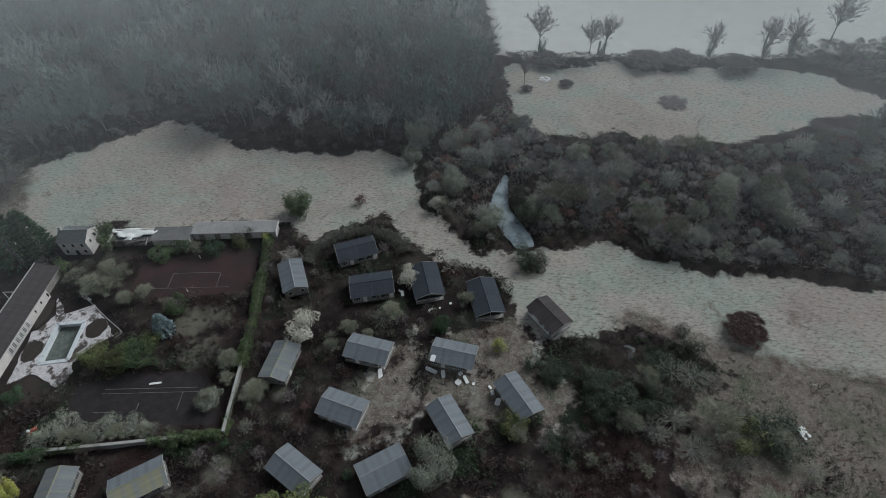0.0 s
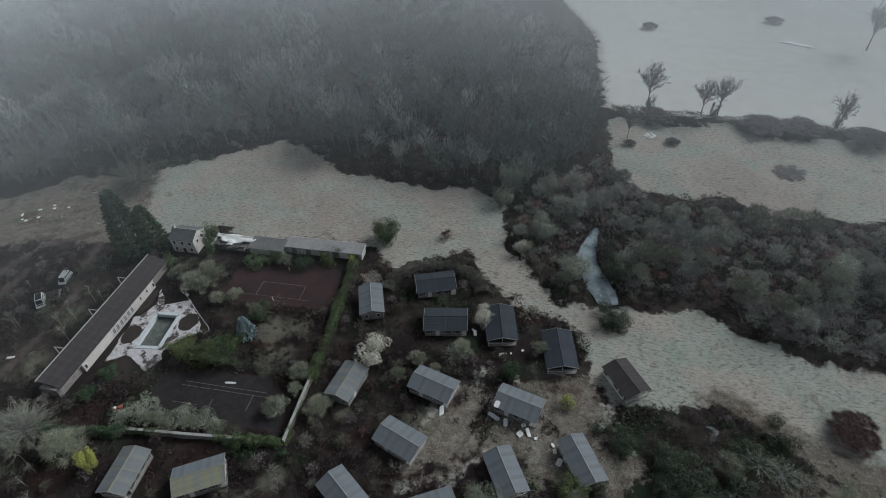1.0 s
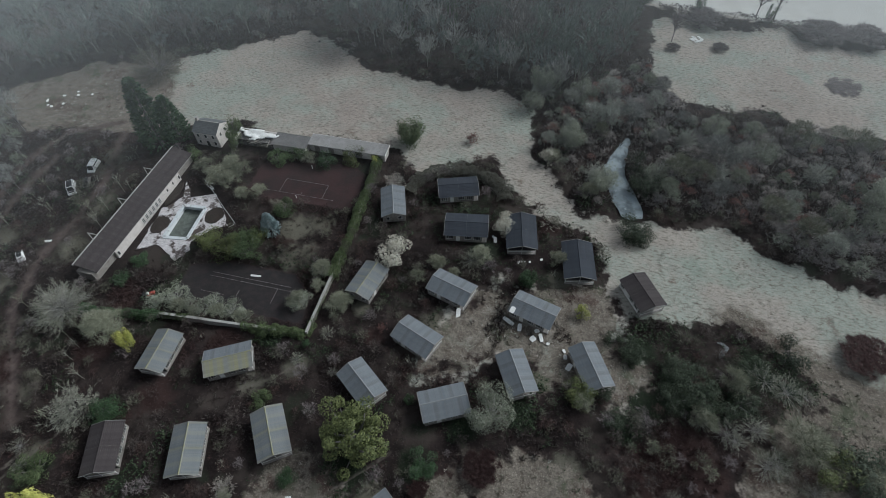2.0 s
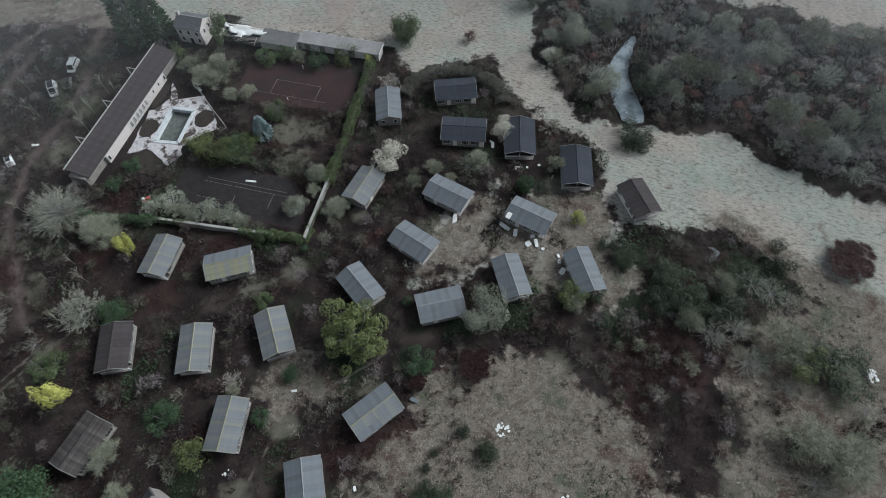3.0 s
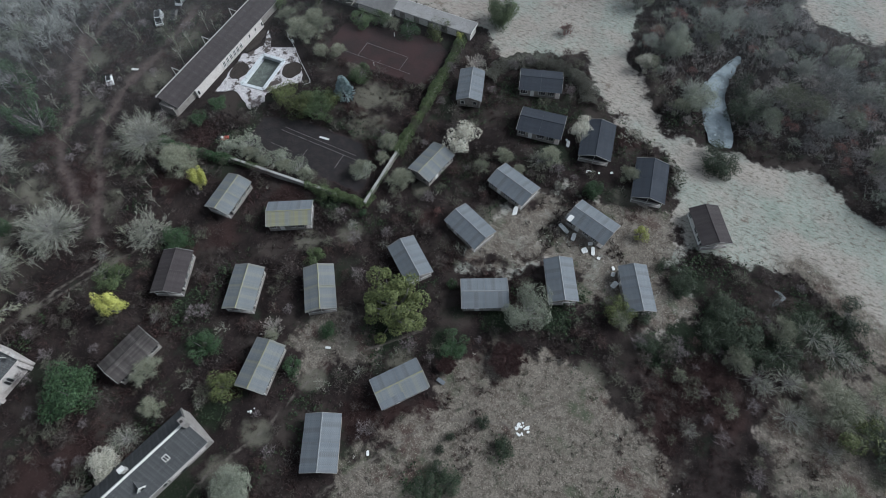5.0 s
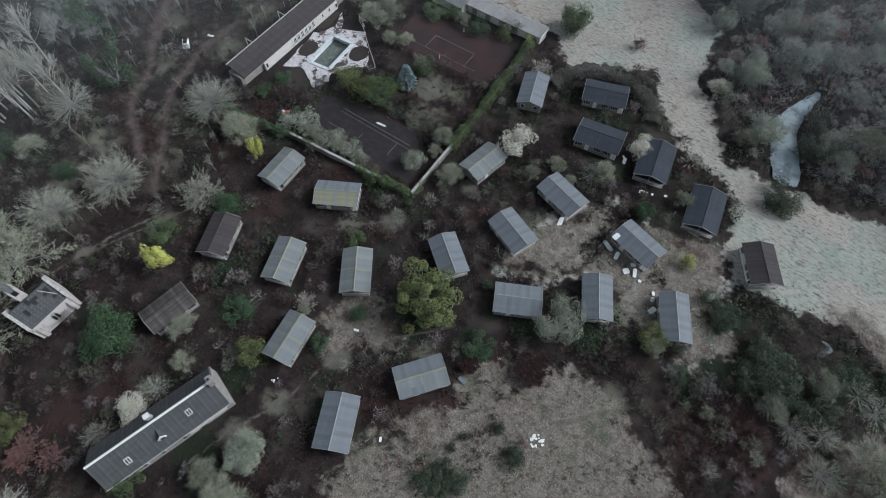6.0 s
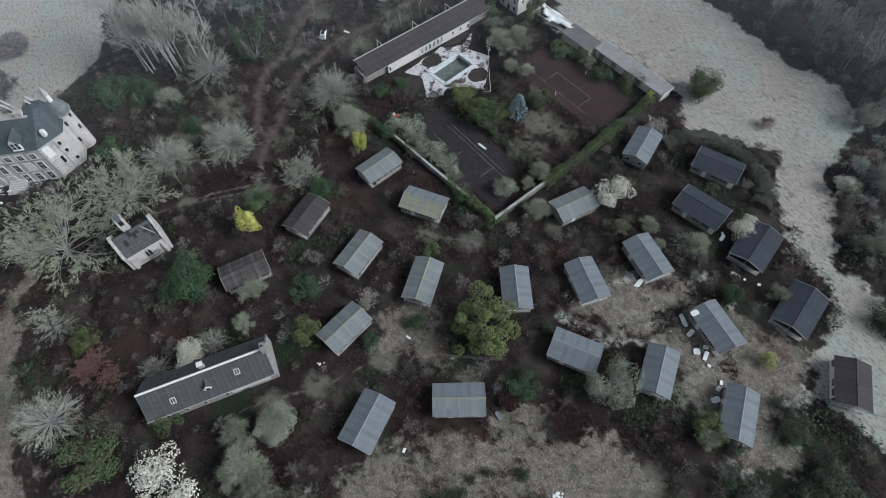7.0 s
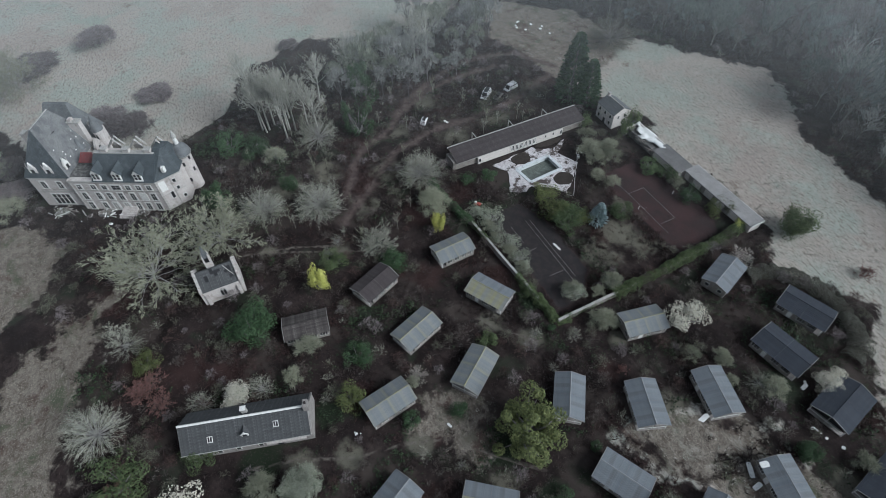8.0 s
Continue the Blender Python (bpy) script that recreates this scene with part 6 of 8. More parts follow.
KINDS = {
    # what, name, bark, crown, label, category, shape
    "radial": ("bare_tree", M_BARK_PALE, M_TWIG_PALE, "round leafless tree with pale grey-green spreading branches", "tree", lambda s: ball(s)),
    "oak": ("bare_tree", M_BARK_PALE, M_TWIG_OAK, "large leafless tree with twisting olive-grey branches", "tree", lambda s: bare(s, trunk=0.2, first=28, angles=(8, 90), levels=(9, 8, 8), wide=1.05, radius=0.011, twig=0.0062, ratio=0.47, lift=0.1, straight=0.4)),
    "pale": ("pale_tree", M_BARK_PALE, M_BUD, "dense round leafless tree with pale grey twigs", "tree", lambda s: bush(s, 26, 9000, 0.0125, 1.0, 0.24, 0.25)),
    "blossom": ("blossom_tree", M_BARK, M_BLOSSOM, "small tree covered in pale cream blossom", "tree", lambda s: bush(s, 20, 2300, 0.022, 1.0, 0.26, 0.3)),
    "whitescrub": ("blossom_scrub", M_BARK, M_TWIG_PALE, "straggling scrub tree with whitish twigs", "shrub", lambda s: bare(s, trunk=0.1, first=26, angles=(8, 92), levels=(7, 6, 6), wide=1.1, radius=0.010, twig=0.011, ratio=0.48, straight=0.4)),
    "paleshrub": ("pale_shrub", M_BARK_PALE, M_TWIG_PALE, "leafless shrub with pale lichened twigs", "shrub", lambda s: ball(s, 40, 12, 0.0075, 0.005)),
    "palebush": ("willow_bush", M_BARK_PALE, M_BUD, "fluffy pale grey-green budding bush inside the court", "bush", lambda s: bush(s, 14, 2600, 0.018, 1.0, 0.3, 0.2)),
    "greyshrub": ("grey_shrub", M_BARK, M_TWIG_OLIVE, "leafless grey-brown shrub among the brambles", "shrub", lambda s: fluffy(s, 14, 2600, 0.0075, 0.34, (0.25, 0.72), 0.22, 0.006, 0.15, 0.5, 0.5)),
    "oliveshrub": ("willow_shrub", M_BARK, M_TWIG_OLIVE, "spreading leafless shrub with olive twigs", "shrub", lambda s: fluffy(s, 14, 2600, 0.0080, 0.34, (0.25, 0.72), 0.22, 0.006, 0.15, 0.5, 0.5)),
    "strawshrub": ("straw_shrub", M_BARK, M_TUSSOCK, "low shrub of dry straw-coloured stems", "shrub", lambda s: bare(s, trunk=0.05, first=40, angles=(5, 80), levels=(6, 5), wide=1.0, radius=0.012, twig=0.035, ratio=0.5, straight=0.4)),
    "redshrub": ("red_shrub", M_BARK, M_TWIG_RED, "leafless shrub with red-brown twigs", "shrub", lambda s: bare(s, trunk=0.06, first=30, angles=(3, 92), levels=(5, 6, 6), wide=1.05, radius=0.012, twig=0.022, ratio=0.5, straight=0.38)),
    "redbramble": ("bramble_island", M_MOUND_RED, M_MOUND_RED, "dense rounded mound of dark red bramble on the grass", "bramble", lambda s: fluffy(s, 60, 9000, 0.012, 0.42, (0.45, 0.62), 0.13, 0.006, 0.1, 0.6)),
    "olive": ("evergreen_tree", M_BARK, M_LEAF_OLIVE, "large rounded evergreen tree with olive-yellow foliage", "tree", lambda s: bush(s, 38, 11000, 0.0155, 1.05, 0.155, 0.1)),
    "olivebush": ("olive_bush", M_BARK, M_LEAF_OLIVE, "rounded bush with olive-green leaves", "bush", lambda s: bush(s, 16, 2800, 0.024, 1.0, 0.27, 0.2)),
    "green": ("laurel_bush", M_BARK, M_LEAF_MID, "rounded evergreen bush with fresh green leaves", "bush", lambda s: bush(s, 16, 2800, 0.024, 1.0, 0.27, 0.2)),
    "evergreen": ("evergreen_bush", M_BARK, M_LEAF, "dark green rounded evergreen bush", "bush", lambda s: bush(s, 18, 3400, 0.022, 1.0, 0.27, 0.2)),
    "holly": ("holly_tree", M_BARK, M_LEAF, "tall dark green holly tree", "tree", lambda s: bush(s, 14, 1700, 0.036, 1.0, 0.28, 0.25)),
    "ivy": ("ivy_mass", M_BARK, M_LEAF_IVY, "mound of bright green ivy", "ivy", lambda s: bush(s, 18, 3000, 0.024, 1.0, 0.27, 0.15)),
    "darkshrub": ("broom_shrub", M_BARK, M_LEAF_DULL, "low dark green broom shrub on rough grass", "shrub", lambda s: bush(s, 16, 3200, 0.022, 1.0, 0.3, 0.12)),
    "lime": ("golden_bush", M_BARK, M_LEAF_LIME, "small round yellow-green bush", "bush", lambda s: bush(s, 12, 2000, 0.028, 1.0, 0.3, 0.25)),
    "gold": ("golden_conifer", M_BARK, M_LEAF_GOLD, "bright golden-yellow conifer among brown brambles", "conifer", lambda s: bush(s, 30, 3600, 0.026, 1.0, 0.25, 0.12)),
    "yew": ("yew_tree", M_BARK, M_LEAF_IVY, "round dense green tree standing in the meadow", "tree", lambda s: bush(s, 40, 9000, 0.021, 1.0, 0.29, 0.16)),
    "spruce": ("blue_spruce", M_BARK, M_LEAF_BLUE, "blue-grey spruce in the overgrown garden", "conifer", lambda s: conifer(s, 1700, 0.06, 0.42, -0.1, 0.7)),
    "cypress": ("cypress_tree", M_BARK, M_NEEDLE, "tall dark green cypress", "conifer", lambda s: conifer(s, 3200, 0.022, 0.17, 0.3, 0.55)),
    "tall": ("tall_bare_tree", M_BARK_WHITE, M_TWIG_PALE, "tall leafless tree with a slim pale trunk", "tree", lambda s: bare(s, trunk=0.9, first=34, angles=(14, 62), levels=(6, 5, 3), wide=0.85, radius=0.019, twig=0.0042, stem_top=0.42, ratio=0.45, lift=0.25, straight=0.26)),
    "hedgetree": ("hedgerow_tree", M_TWIG_DK, M_TWIG_DK, "leafless hedgerow tree with an ivy-dark trunk", "tree", lambda s: bare(s, trunk=0.55, first=22, angles=(8, 58), levels=(6, 5, 4), wide=0.9, radius=0.024, twig=0.011, stem_top=0.55, ratio=0.48, lift=0.2, straight=0.4)),
    "thicket": ("thorn_thicket", M_TWIG_DK, M_TWIG_DK, "low dark thorn thicket standing in the pale field", "thicket", lambda s: fluffy(s, 46, 4200, 0.017, 0.42, (0.22, 0.55), 0.17, 0.006, 0.1, 0.7, 0.5)),
    "browntree": ("bare_tree", M_BARK, M_SCRUB_OLIVE, "large round leafless tree with grey-brown twigs on the field edge", "tree", lambda s: ball(s, 90, 14, 0.0065, 0.0075)),
    "lichen": ("lichened_tree", M_BARK_WHITE, M_WOOD_PALE, "leafless tree whitened by lichen among the stream scrub", "tree", lambda s: ball(s, 60, 14, 0.012, 0.014)),
    "ivytree": ("ivy_clad_tree", M_BARK, M_LEAF, "tree trunk thickly clad in dark ivy", "tree", lambda s: bush(s, 30, 4200, 0.016, 1.0, 0.15, 0.1)),
}
MODELS = {}


def plant(kind, x, y, wide, high):
    """One tree or bush, set at its place and scaled to its width and height."""
    name, bark, crown, label, cat, make = KINDS[kind]
    pool = MODELS.setdefault(kind, [])
    if len(pool) < 3:
        wood, leafage = make(100 * len(pool) + len(kind) * 7 + 3)
        pool.append((mesh_of("trunk", *wood, bark), mesh_of("crown", *leafage, crown), np.ptp(leafage[0][:, :2], axis=0).mean(), leafage[0][:, 2].max()))
    a, b, span, top = pool[PLANTED[0] % len(pool)]
    PLANTED[0] += 1
    s = wide / span if wide else high / top * 0.9
    ob = thing(name, Matrix.Translation((x, y, -0.1)) @ Matrix.Rotation(random.uniform(0, 6.28), 4, "Z") @ Matrix.Diagonal((s, s, high / top, 1)), label, cat)
    part("trunk", a, bark, ob)
    part("crown", b, crown, ob)
    return ob


PLANTED = [0]
for x_, y_, w_, h_ in [(-28.1, 30.5, 15.5, 10)]:
    plant("olive", x_, y_, w_, h_)
for x_, y_, w_, h_ in [(-3.0, 41.8, 11.0, 8), (-37.5, -11.7, 8.3, 6), (-37.2, -11.6, 8.1, 6), (14.0, 112.5, 8.7, 7), (27.0, 117, 7.0, 7), (-6.7, 152, 10.5, 11), (85.2, 123, 9.5, 7), (97.0, 119.5, 11, 8), (97, 109.5, 9, 6), (56.5, 133, 9, 6.5), (44.5, 142, 8, 7)]:
    plant("pale", x_, y_, w_, h_)
for x_, y_, w_, h_ in [(-33.8, 75.5, 9.1, 7), (-9.1, 91.2, 6.7, 6), (-61.0, -18.4, 6.6, 5), (-40.5, -32.4, 13.2, 7), (-60.9, -18.5, 7.0, 5), (-1.5, 119.3, 5.6, 5)]:
    plant("blossom", x_, y_, w_, h_)
for x_, y_, w_, h_ in [(-84.0, 38.9, 4.1, 7.5), (-80.1, 5.4, 5.0, 9)]:
    plant("gold", x_, y_, w_, h_)
for x_, y_, w_, h_ in [(12.5, 69.9, 3.9, 3.5), (-49.3, 107.6, 3.6, 3)]:
    plant("lime", x_, y_, w_, h_)
for x_, y_, w_, h_ in [(-42.3, 119.4, 9.5, 8)]:
    plant("yew", x_, y_, w_, h_)
for x_, y_, w_, h_ in [(-68.0, 77.4, 6.1, 7)]:
    plant("spruce", x_, y_, w_, h_)
for x_, y_, w_, h_ in [(-67.3, 84.2, 5.3, 4), (-69.7, 69.1, 7.5, 5), (-74.4, 71.2, 6.1, 4), (-77.5, 102.9, 5.6, 3), (-72.6, 105.2, 5.2, 3)]:
    plant("green", x_, y_, w_ * 1.2, h_ * 1.1)
for x_, y_, w_, h_ in [(-75.3, 68.4, 6.9, 4.5), (-81.4, 69.8, 7.1, 4), (-69.6, 73.9, 4.6, 3.5), (-56.1, 107.8, 6.0, 3.5), (-50.1, 2.5, 6.0, 4), (-77.0, -34.2, 5.6, 3.5), (59.4, 47.2, 8.1, 4), (13.6, 50.4, 6.1, 3.5)]:
    plant("olivebush", x_, y_, w_ * 1.2, h_ * 1.1)
for x_, y_, w_, h_ in [(-91.2, 91.7, 10.4, 5), (-85.9, 94.6, 8.6, 5), (-97.4, 95.1, 7.2, 4), (-68.9, 104.5, 5.8, 3.5), (-49.7, 67.6, 7.0, 5), (-91.9, 41.4, 11.4, 5), (-66.0, -1.7, 7.7, 4), (-60.0, -6.8, 6.0, 4.5), (-130.5, 8.6, 8.7, 5), (-93.1, 41.5, 9.1, 5), (43.9, 60.6, 8.0, 5), (37.5, 50.4, 7.0, 5), (-41.5, 60.2, 6.7, 4), (-23.6, 76.4, 5.5, 4), (5.8, 83.6, 6.3, 4.5)]:
    plant("greyshrub", x_, y_, w_, h_)
for x_, y_, w_, h_ in [(-63.6, 104.4, 6.7, 3.5), (-79.0, 23.8, 8.4, 4), (-117.7, 8.8, 5.6, 4), (-76.1, -11.7, 12.7, 8), (-58.3, 6.9, 6.9, 4), (-40.7, 11.7, 4.2, 3), (-38.1, 21.1, 4.3, 3), (-14.2, 29.6, 6.6, 3), (-19.8, 41.3, 2.6, 2.5), (-74.8, -11.9, 10.0, 8), (-117.5, 9.1, 4.3, 3.5), (-141.8, -2.6, 11.0, 6), (-136.4, 3.9, 10.7, 6), (-79.6, 23.4, 5.6, 3.5), (-0.9, 76.2, 4.6, 4)]:
    plant("evergreen", x_, y_, w_, h_)
for x_, y_, w_, h_ in [(-103.5, 98.1, 6.5, 4), (-49.5, 34.2, 5.0, 2.5), (-54.0, -42.2, 12.3, 5), (-52.2, -27.7, 7.5, 3.5), (-86.1, 11.0, 7.8, 3), (-96.7, 111.5, 6.8, 6)]:
    plant("ivy", x_, y_, w_, h_)
for x_, y_, w_, h_ in [(-60.3, -13.5, 6.9, 5), (-62.6, -25.1, 7.1, 4), (-84.4, -37.9, 9.0, 5), (-61.0, -13.6, 6.3, 5), (-63.1, -25.6, 6.2, 4), (-89.4, 10.6, 4.3, 3), (50.1, 62.2, 8.2, 5), (54.0, 60.5, 8.3, 5), (42.0, 49.1, 7.7, 5), (47.0, 51.1, 7.2, 4.5), (48.6, 44.2, 7.7, 5), (-15.2, 79.2, 7.6, 4.5), (2.0, 95.4, 6.0, 2), (2.3, 128.0, 9.5, 7)]:
    plant("paleshrub", x_, y_, w_, h_)
for x_, y_, w_, h_ in [(-104.1, 43.3, 15.9, 9), (-105.7, 13.6, 16.2, 9), (-110.2, 1.0, 11.0, 8), (-65.4, -45.1, 13.5, 9), (-106.4, 14.1, 12.4, 8.5), (-112.2, -1.0, 13.5, 8), (-132.9, 22.3, 14.1, 11), (-105.1, 43.8, 12.0, 9)]:
    plant("radial", x_, y_, w_, h_)
for x_, y_, w_, h_ in [(-86.3, 23.1, 12.2, 5), (-86.3, 22.9, 10.0, 5)]:
    plant("whitescrub", x_, y_, w_, h_)
for x_, y_, w_, h_ in [(-48.6, 16.7, 5.5, 3.5), (-41.9, 101.1, 7.9, 2.5)]:
    plant("strawshrub", x_, y_, w_, h_)
for x_, y_, w_, h_ in [(-101.2, -29.8, 28.7, 15), (-106.0, -11.9, 22.9, 13)]:
    plant("oak", x_, y_, w_, h_)
for x_, y_, w_, h_ in [(-52.3, -43.4, 6.5, 3), (-71.8, -34.3, 7.5, 3.5), (-71.1, -36.3, 6.9, 3.5), (-30.4, 56.1, 3.1, 2.5)]:
    plant("redshrub", x_, y_, w_, h_)
for x_, y_, w_, h_ in [(-35.0, -19.7, 10.3, 7), (-30.3, -19.6, 9.1, 6), (55.8, 50.1, 12.0, 6), (59.3, 31.7, 11.6, 6), (64.9, 29.2, 11.8, 6)]:
    plant("oliveshrub", x_, y_, w_, h_)
for x_, y_, w_, h_ in [(-119.5, -10.4, 8.6, 7)]:
    plant("holly", x_, y_, w_, h_)
for x_, y_, w_, h_ in [(-145.3, 10.3, 0.0, 22), (-146.0, 8.4, 0.0, 20), (-146.4, 14.4, 0.0, 20), (-139.9, 15.7, 0.0, 22), (-142.5, 15.4, 0.0, 19), (-160.2, 8.9, 0.0, 20), (-156.3, 65.1, 0.0, 22), (-159.4, 71.0, 0.0, 20), (-157.2, 41.3, 0.0, 19)]:
    plant("tall", x_, y_, w_, h_)
for x_, y_, w_, h_ in [(-131.9, 34.9, 10.6, 12), (-148.0, 42.8, 11.5, 14)]:
    plant("ivytree", x_, y_, w_, h_)
for x_, y_, w_, h_ in [(-114.9, 101.0, 8.0, 20), (-111.2, 104.9, 6.6, 13.5)]:
    plant("cypress", x_, y_, w_ * 1.5, h_ * 1.2)
for x_, y_, w_, h_ in [(23.5, 62.7, 6.5, 3), (32.6, 59.2, 7.8, 4), (37.4, 55.0, 9.0, 4.5), (31.8, 53.7, 7.6, 4), (44.2, 55.6, 9.2, 4), (18.2, 51.7, 5.0, 3), (23.9, 96.3, 9.0, 4), (56.1, 69.5, 8.6, 4), (66.6, 46.8, 13.9, 4), (-2.3, 18.6, 3.1, 2), (3.3, 15.6, 3.8, 2.2), (-6.8, 13.5, 2.2, 1.5), (-7.7, 10.7, 2.0, 1.5), (-6.3, 7.1, 4.4, 2), (-3.5, 6.3, 5.5, 2.2), (-7.4, 3.4, 5.5, 2.2), (23.1, 97.8, 9.7, 3.5)]:
    plant("darkshrub", x_, y_, w_, h_)
for x_, y_, w_, h_ in [(71.1, 73.1, 12.0, 2.2)]:
    plant("redbramble", x_, y_, w_, h_)
# farther off
for x_, y_, w_, h_ in [(43.0, 219.9, 0.0, 20), (33.2, 191.7, 0.0, 12), (63.4, 214.5, 0.0, 16), (69.4, 214.3, 0.0, 17), (111.9, 209.4, 0.0, 15), (133.4, 207.8, 0.0, 18), (142.7, 206.7, 0.0, 18), (167.3, 220.2, 0.0, 22), (144.6, 149.8, 0.0, 14), (152.0, 293.0, 0.0, 24)]:
    plant("hedgetree", x_, y_, w_, h_ * 1.05)
for x_, y_, h_ in [(112.0, 211.0, 7), (134.5, 209.8, 11), (145.4, 210.4, 10), (43.0, 215.2, 8), (67.6, 212.8, 7), (147.0, 151.3, 9)]:
    plant("ivytree", x_, y_, 4.2, h_)
for x_, y_, w_, h_ in [(49.3, 190.0, 6.5, 2), (33.7, 187.1, 5.5, 2), (86.1, 175.1, 13, 0.6), (52.6, 313.4, 10.5, 3), (118.9, 329.1, 11.5, 3), (44.7, 207.7, 17.4, 4), (83.8, 205.0, 20.5, 5), (97.6, 204.6, 18.3, 5), (118.8, 199.0, 18.7, 5), (-224.9, -33.1, 17.0, 7), (-180.6, -18.7, 14.3, 3), (-190.0, 29.3, 9.2, 3), (-218.8, -55.1, 23.5, 3), (-172.9, -35.0, 16.1, 4), (-165.8, -30.6, 12.5, 4), (-148.3, -60.1, 12.0, 5), (-159.0, -62.1, 12.6, 6)]:
    plant("thicket", x_, y_, w_, h_)
for x_, y_, w_, h_ in [(-24.5, 123.4, 5.1, 3)]:
    plant("redshrub", x_, y_, w_, h_)
for x_, y_, w_, h_ in [(-141.4, -61.7, 11.7, 6)]:
    plant("oliveshrub", x_, y_, w_, h_)
for x_, y_, w_, h_ in [(-137.0, 134.4, 21, 13), (-161.6, 160.0, 18.3, 13), (-181.0, 139.4, 23.6, 12)]:
    plant("browntree", x_, y_, w_, h_)

for x_, y_, w_, h_ in [(43.5, 48.1, 5.0, 3), (48.2, 51.3, 4.6, 3), (50.6, 44.8, 6.5, 3.5), (37.4, 50.8, 5.5, 3.5), (32.0, 34.8, 3.4, 2.2)]:
    plant("paleshrub", x_, y_, w_, h_)
for x_, y_, w_, h_ in [(67.0, 31.1, 11, 4.5), (66.7, 45.7, 8, 4)]:
    plant("oliveshrub", x_, y_, w_, h_)
for x_, y_, w_, h_ in [(35.2, 58.4, 11, 3), (58.5, 30.7, 6, 3), (20.4, 46.4, 5, 2.5), (48, 64, 8, 3)]:
    plant("darkshrub", x_, y_, w_, h_)
for x_, y_, w_, h_ in [(-144.3, 9.3, 0, 21), (-147, 12.4, 0, 20), (-138.6, 14.2, 0, 22), (-135.3, 23.3, 0, 19), (-141.2, 17.6, 0, 20), (-148.5, 17.5, 0, 20), (-152.3, 28.9, 0, 18), (-143.9, 22.0, 0, 18)]:
    plant("tall", x_, y_, w_, h_)

for x_, y_, w_, h_ in [(-68.9, -47.7, 8.5, 6)]:
    plant("radial", x_, y_, w_, h_)
for x_, y_, w_, h_ in [(-87.5, -39.1, 7.5, 5)]:
    plant("whitescrub", x_, y_, w_, h_)
for x_, y_, w_, h_ in [(-71.9, -36.6, 6, 4), (-66.5, -33.0, 6.5, 4)]:
    plant("redshrub", x_, y_, w_, h_)
for x_, y_, w_, h_ in [(-78.5, 50.6, 5.5, 3.6), (-74.5, 50.0, 4.5, 3.2), (-69.0, 51.2, 5.2, 3.4), (-63.5, 51.4, 4.8, 3.2), (-52.5, 58.5, 6.0, 3.6), (-49.0, 63.5, 4.5, 3)]:
    plant("greyshrub", x_, y_, w_, h_)
for x_, y_, w_, h_ in [(-93.0, 105.8, 5.0, 6), (-57.0, 49.0, 4.5, 2.8)]:
    plant("ivy", x_, y_, w_, h_)

for x_, y_, w_, h_ in [(-80.9, 52.4, 7.0, 4.5), (-75.5, 51.5, 5.5, 3.6), (-71.3, 52.0, 6.6, 4), (-66.2, 52.4, 6.0, 3.8), (-62.5, 51.8, 4.6, 3.2), (-51.0, 58.0, 5.6, 4), (-50.1, 68.0, 5.6, 4), (-84.5, 49.5, 5.5, 4)]:
    plant("palebush", x_, y_, w_, h_)

for x_, y_, w_, h_ in [(-3.1, 31.5, 8.5, 2), (-13.4, 25.2, 4.5, 1.6)]:
    plant("redbramble", x_, y_, w_, h_)
for x_, y_, w_, h_ in [(19.5, 64.9, 4.5, 2.6), (23.7, 61.3, 5.5, 2.8), (2.8, 16.6, 3.6, 2)]:
    plant("darkshrub", x_, y_, w_, h_)
for x_, y_, w_, h_ in [(5.5, 151.0, 9.5, 9), (4.2, 127.8, 9, 8), (-9.5, 142, 7, 7)]:
    plant("pale", x_, y_, w_, h_)
for x_, y_, w_, h_ in [(10.6, 108.4, 7, 5), (-0.2, 120.2, 6.5, 4.5)]:
    plant("greyshrub", x_, y_, w_, h_)
for x_, y_, w_, h_ in [(25.5, 114.5, 9, 5), (23.5, 122, 7, 5)]:
    plant("darkshrub", x_, y_, w_, h_)

for x_, y_, w_, h_ in [(58.0, 60.5, 5, 3), (62.5, 52.0, 4, 2.6), (56.5, 41.5, 6, 3.2), (70.5, 40.0, 5.5, 3), (60.5, 24.5, 5, 3)]:
    plant("paleshrub", x_, y_, w_, h_)

for x_, y_, w_, h_ in [(-94.6, 41.8, 8, 5), (-42.2, 59.3, 7.5, 4.5), (-22.5, 76.0, 5, 3.5), (-26.7, 71.6, 5, 3), (-13.1, 81.0, 7, 4), (-18.4, 74.5, 4, 2.6), (-87.0, 91.0, 8, 5), (-81.0, 87.0, 6, 4), (-89.5, 97.0, 7, 5), (-77.0, 89.0, 6, 4), (-41.0, -18.5, 8, 5), (-35.0, -22.5, 7, 5), (-47.9, 15.4, 4, 2.6), (14.4, 48.9, 5.5, 3.5)]:
    plant("oliveshrub", x_, y_, w_, h_)
for x_, y_, w_, h_ in [(-46.4, 44.6, 3.6, 2.6), (-42.1, 51.9, 4, 3), (-28.3, 16.5, 3, 2), (-37.6, 43.5, 2.8, 2), (-92.0, 14.1, 4.5, 3), (38.6, 51.3, 4.5, 3), (32.7, 33.8, 4, 2.6), (-52.8, -2.3, 3, 2), (-24.2, 66.0, 2.4, 2)]:
    plant("paleshrub", x_, y_, w_, h_)
for x_, y_, w_, h_ in [(-95.5, 60.4, 5.5, 3.4), (-96.5, 54.0, 5, 3), (-1.0, 76.6, 4.5, 3.4), (-45.8, 48.5, 2.4, 2)]:
    plant("evergreen", x_, y_, w_, h_)
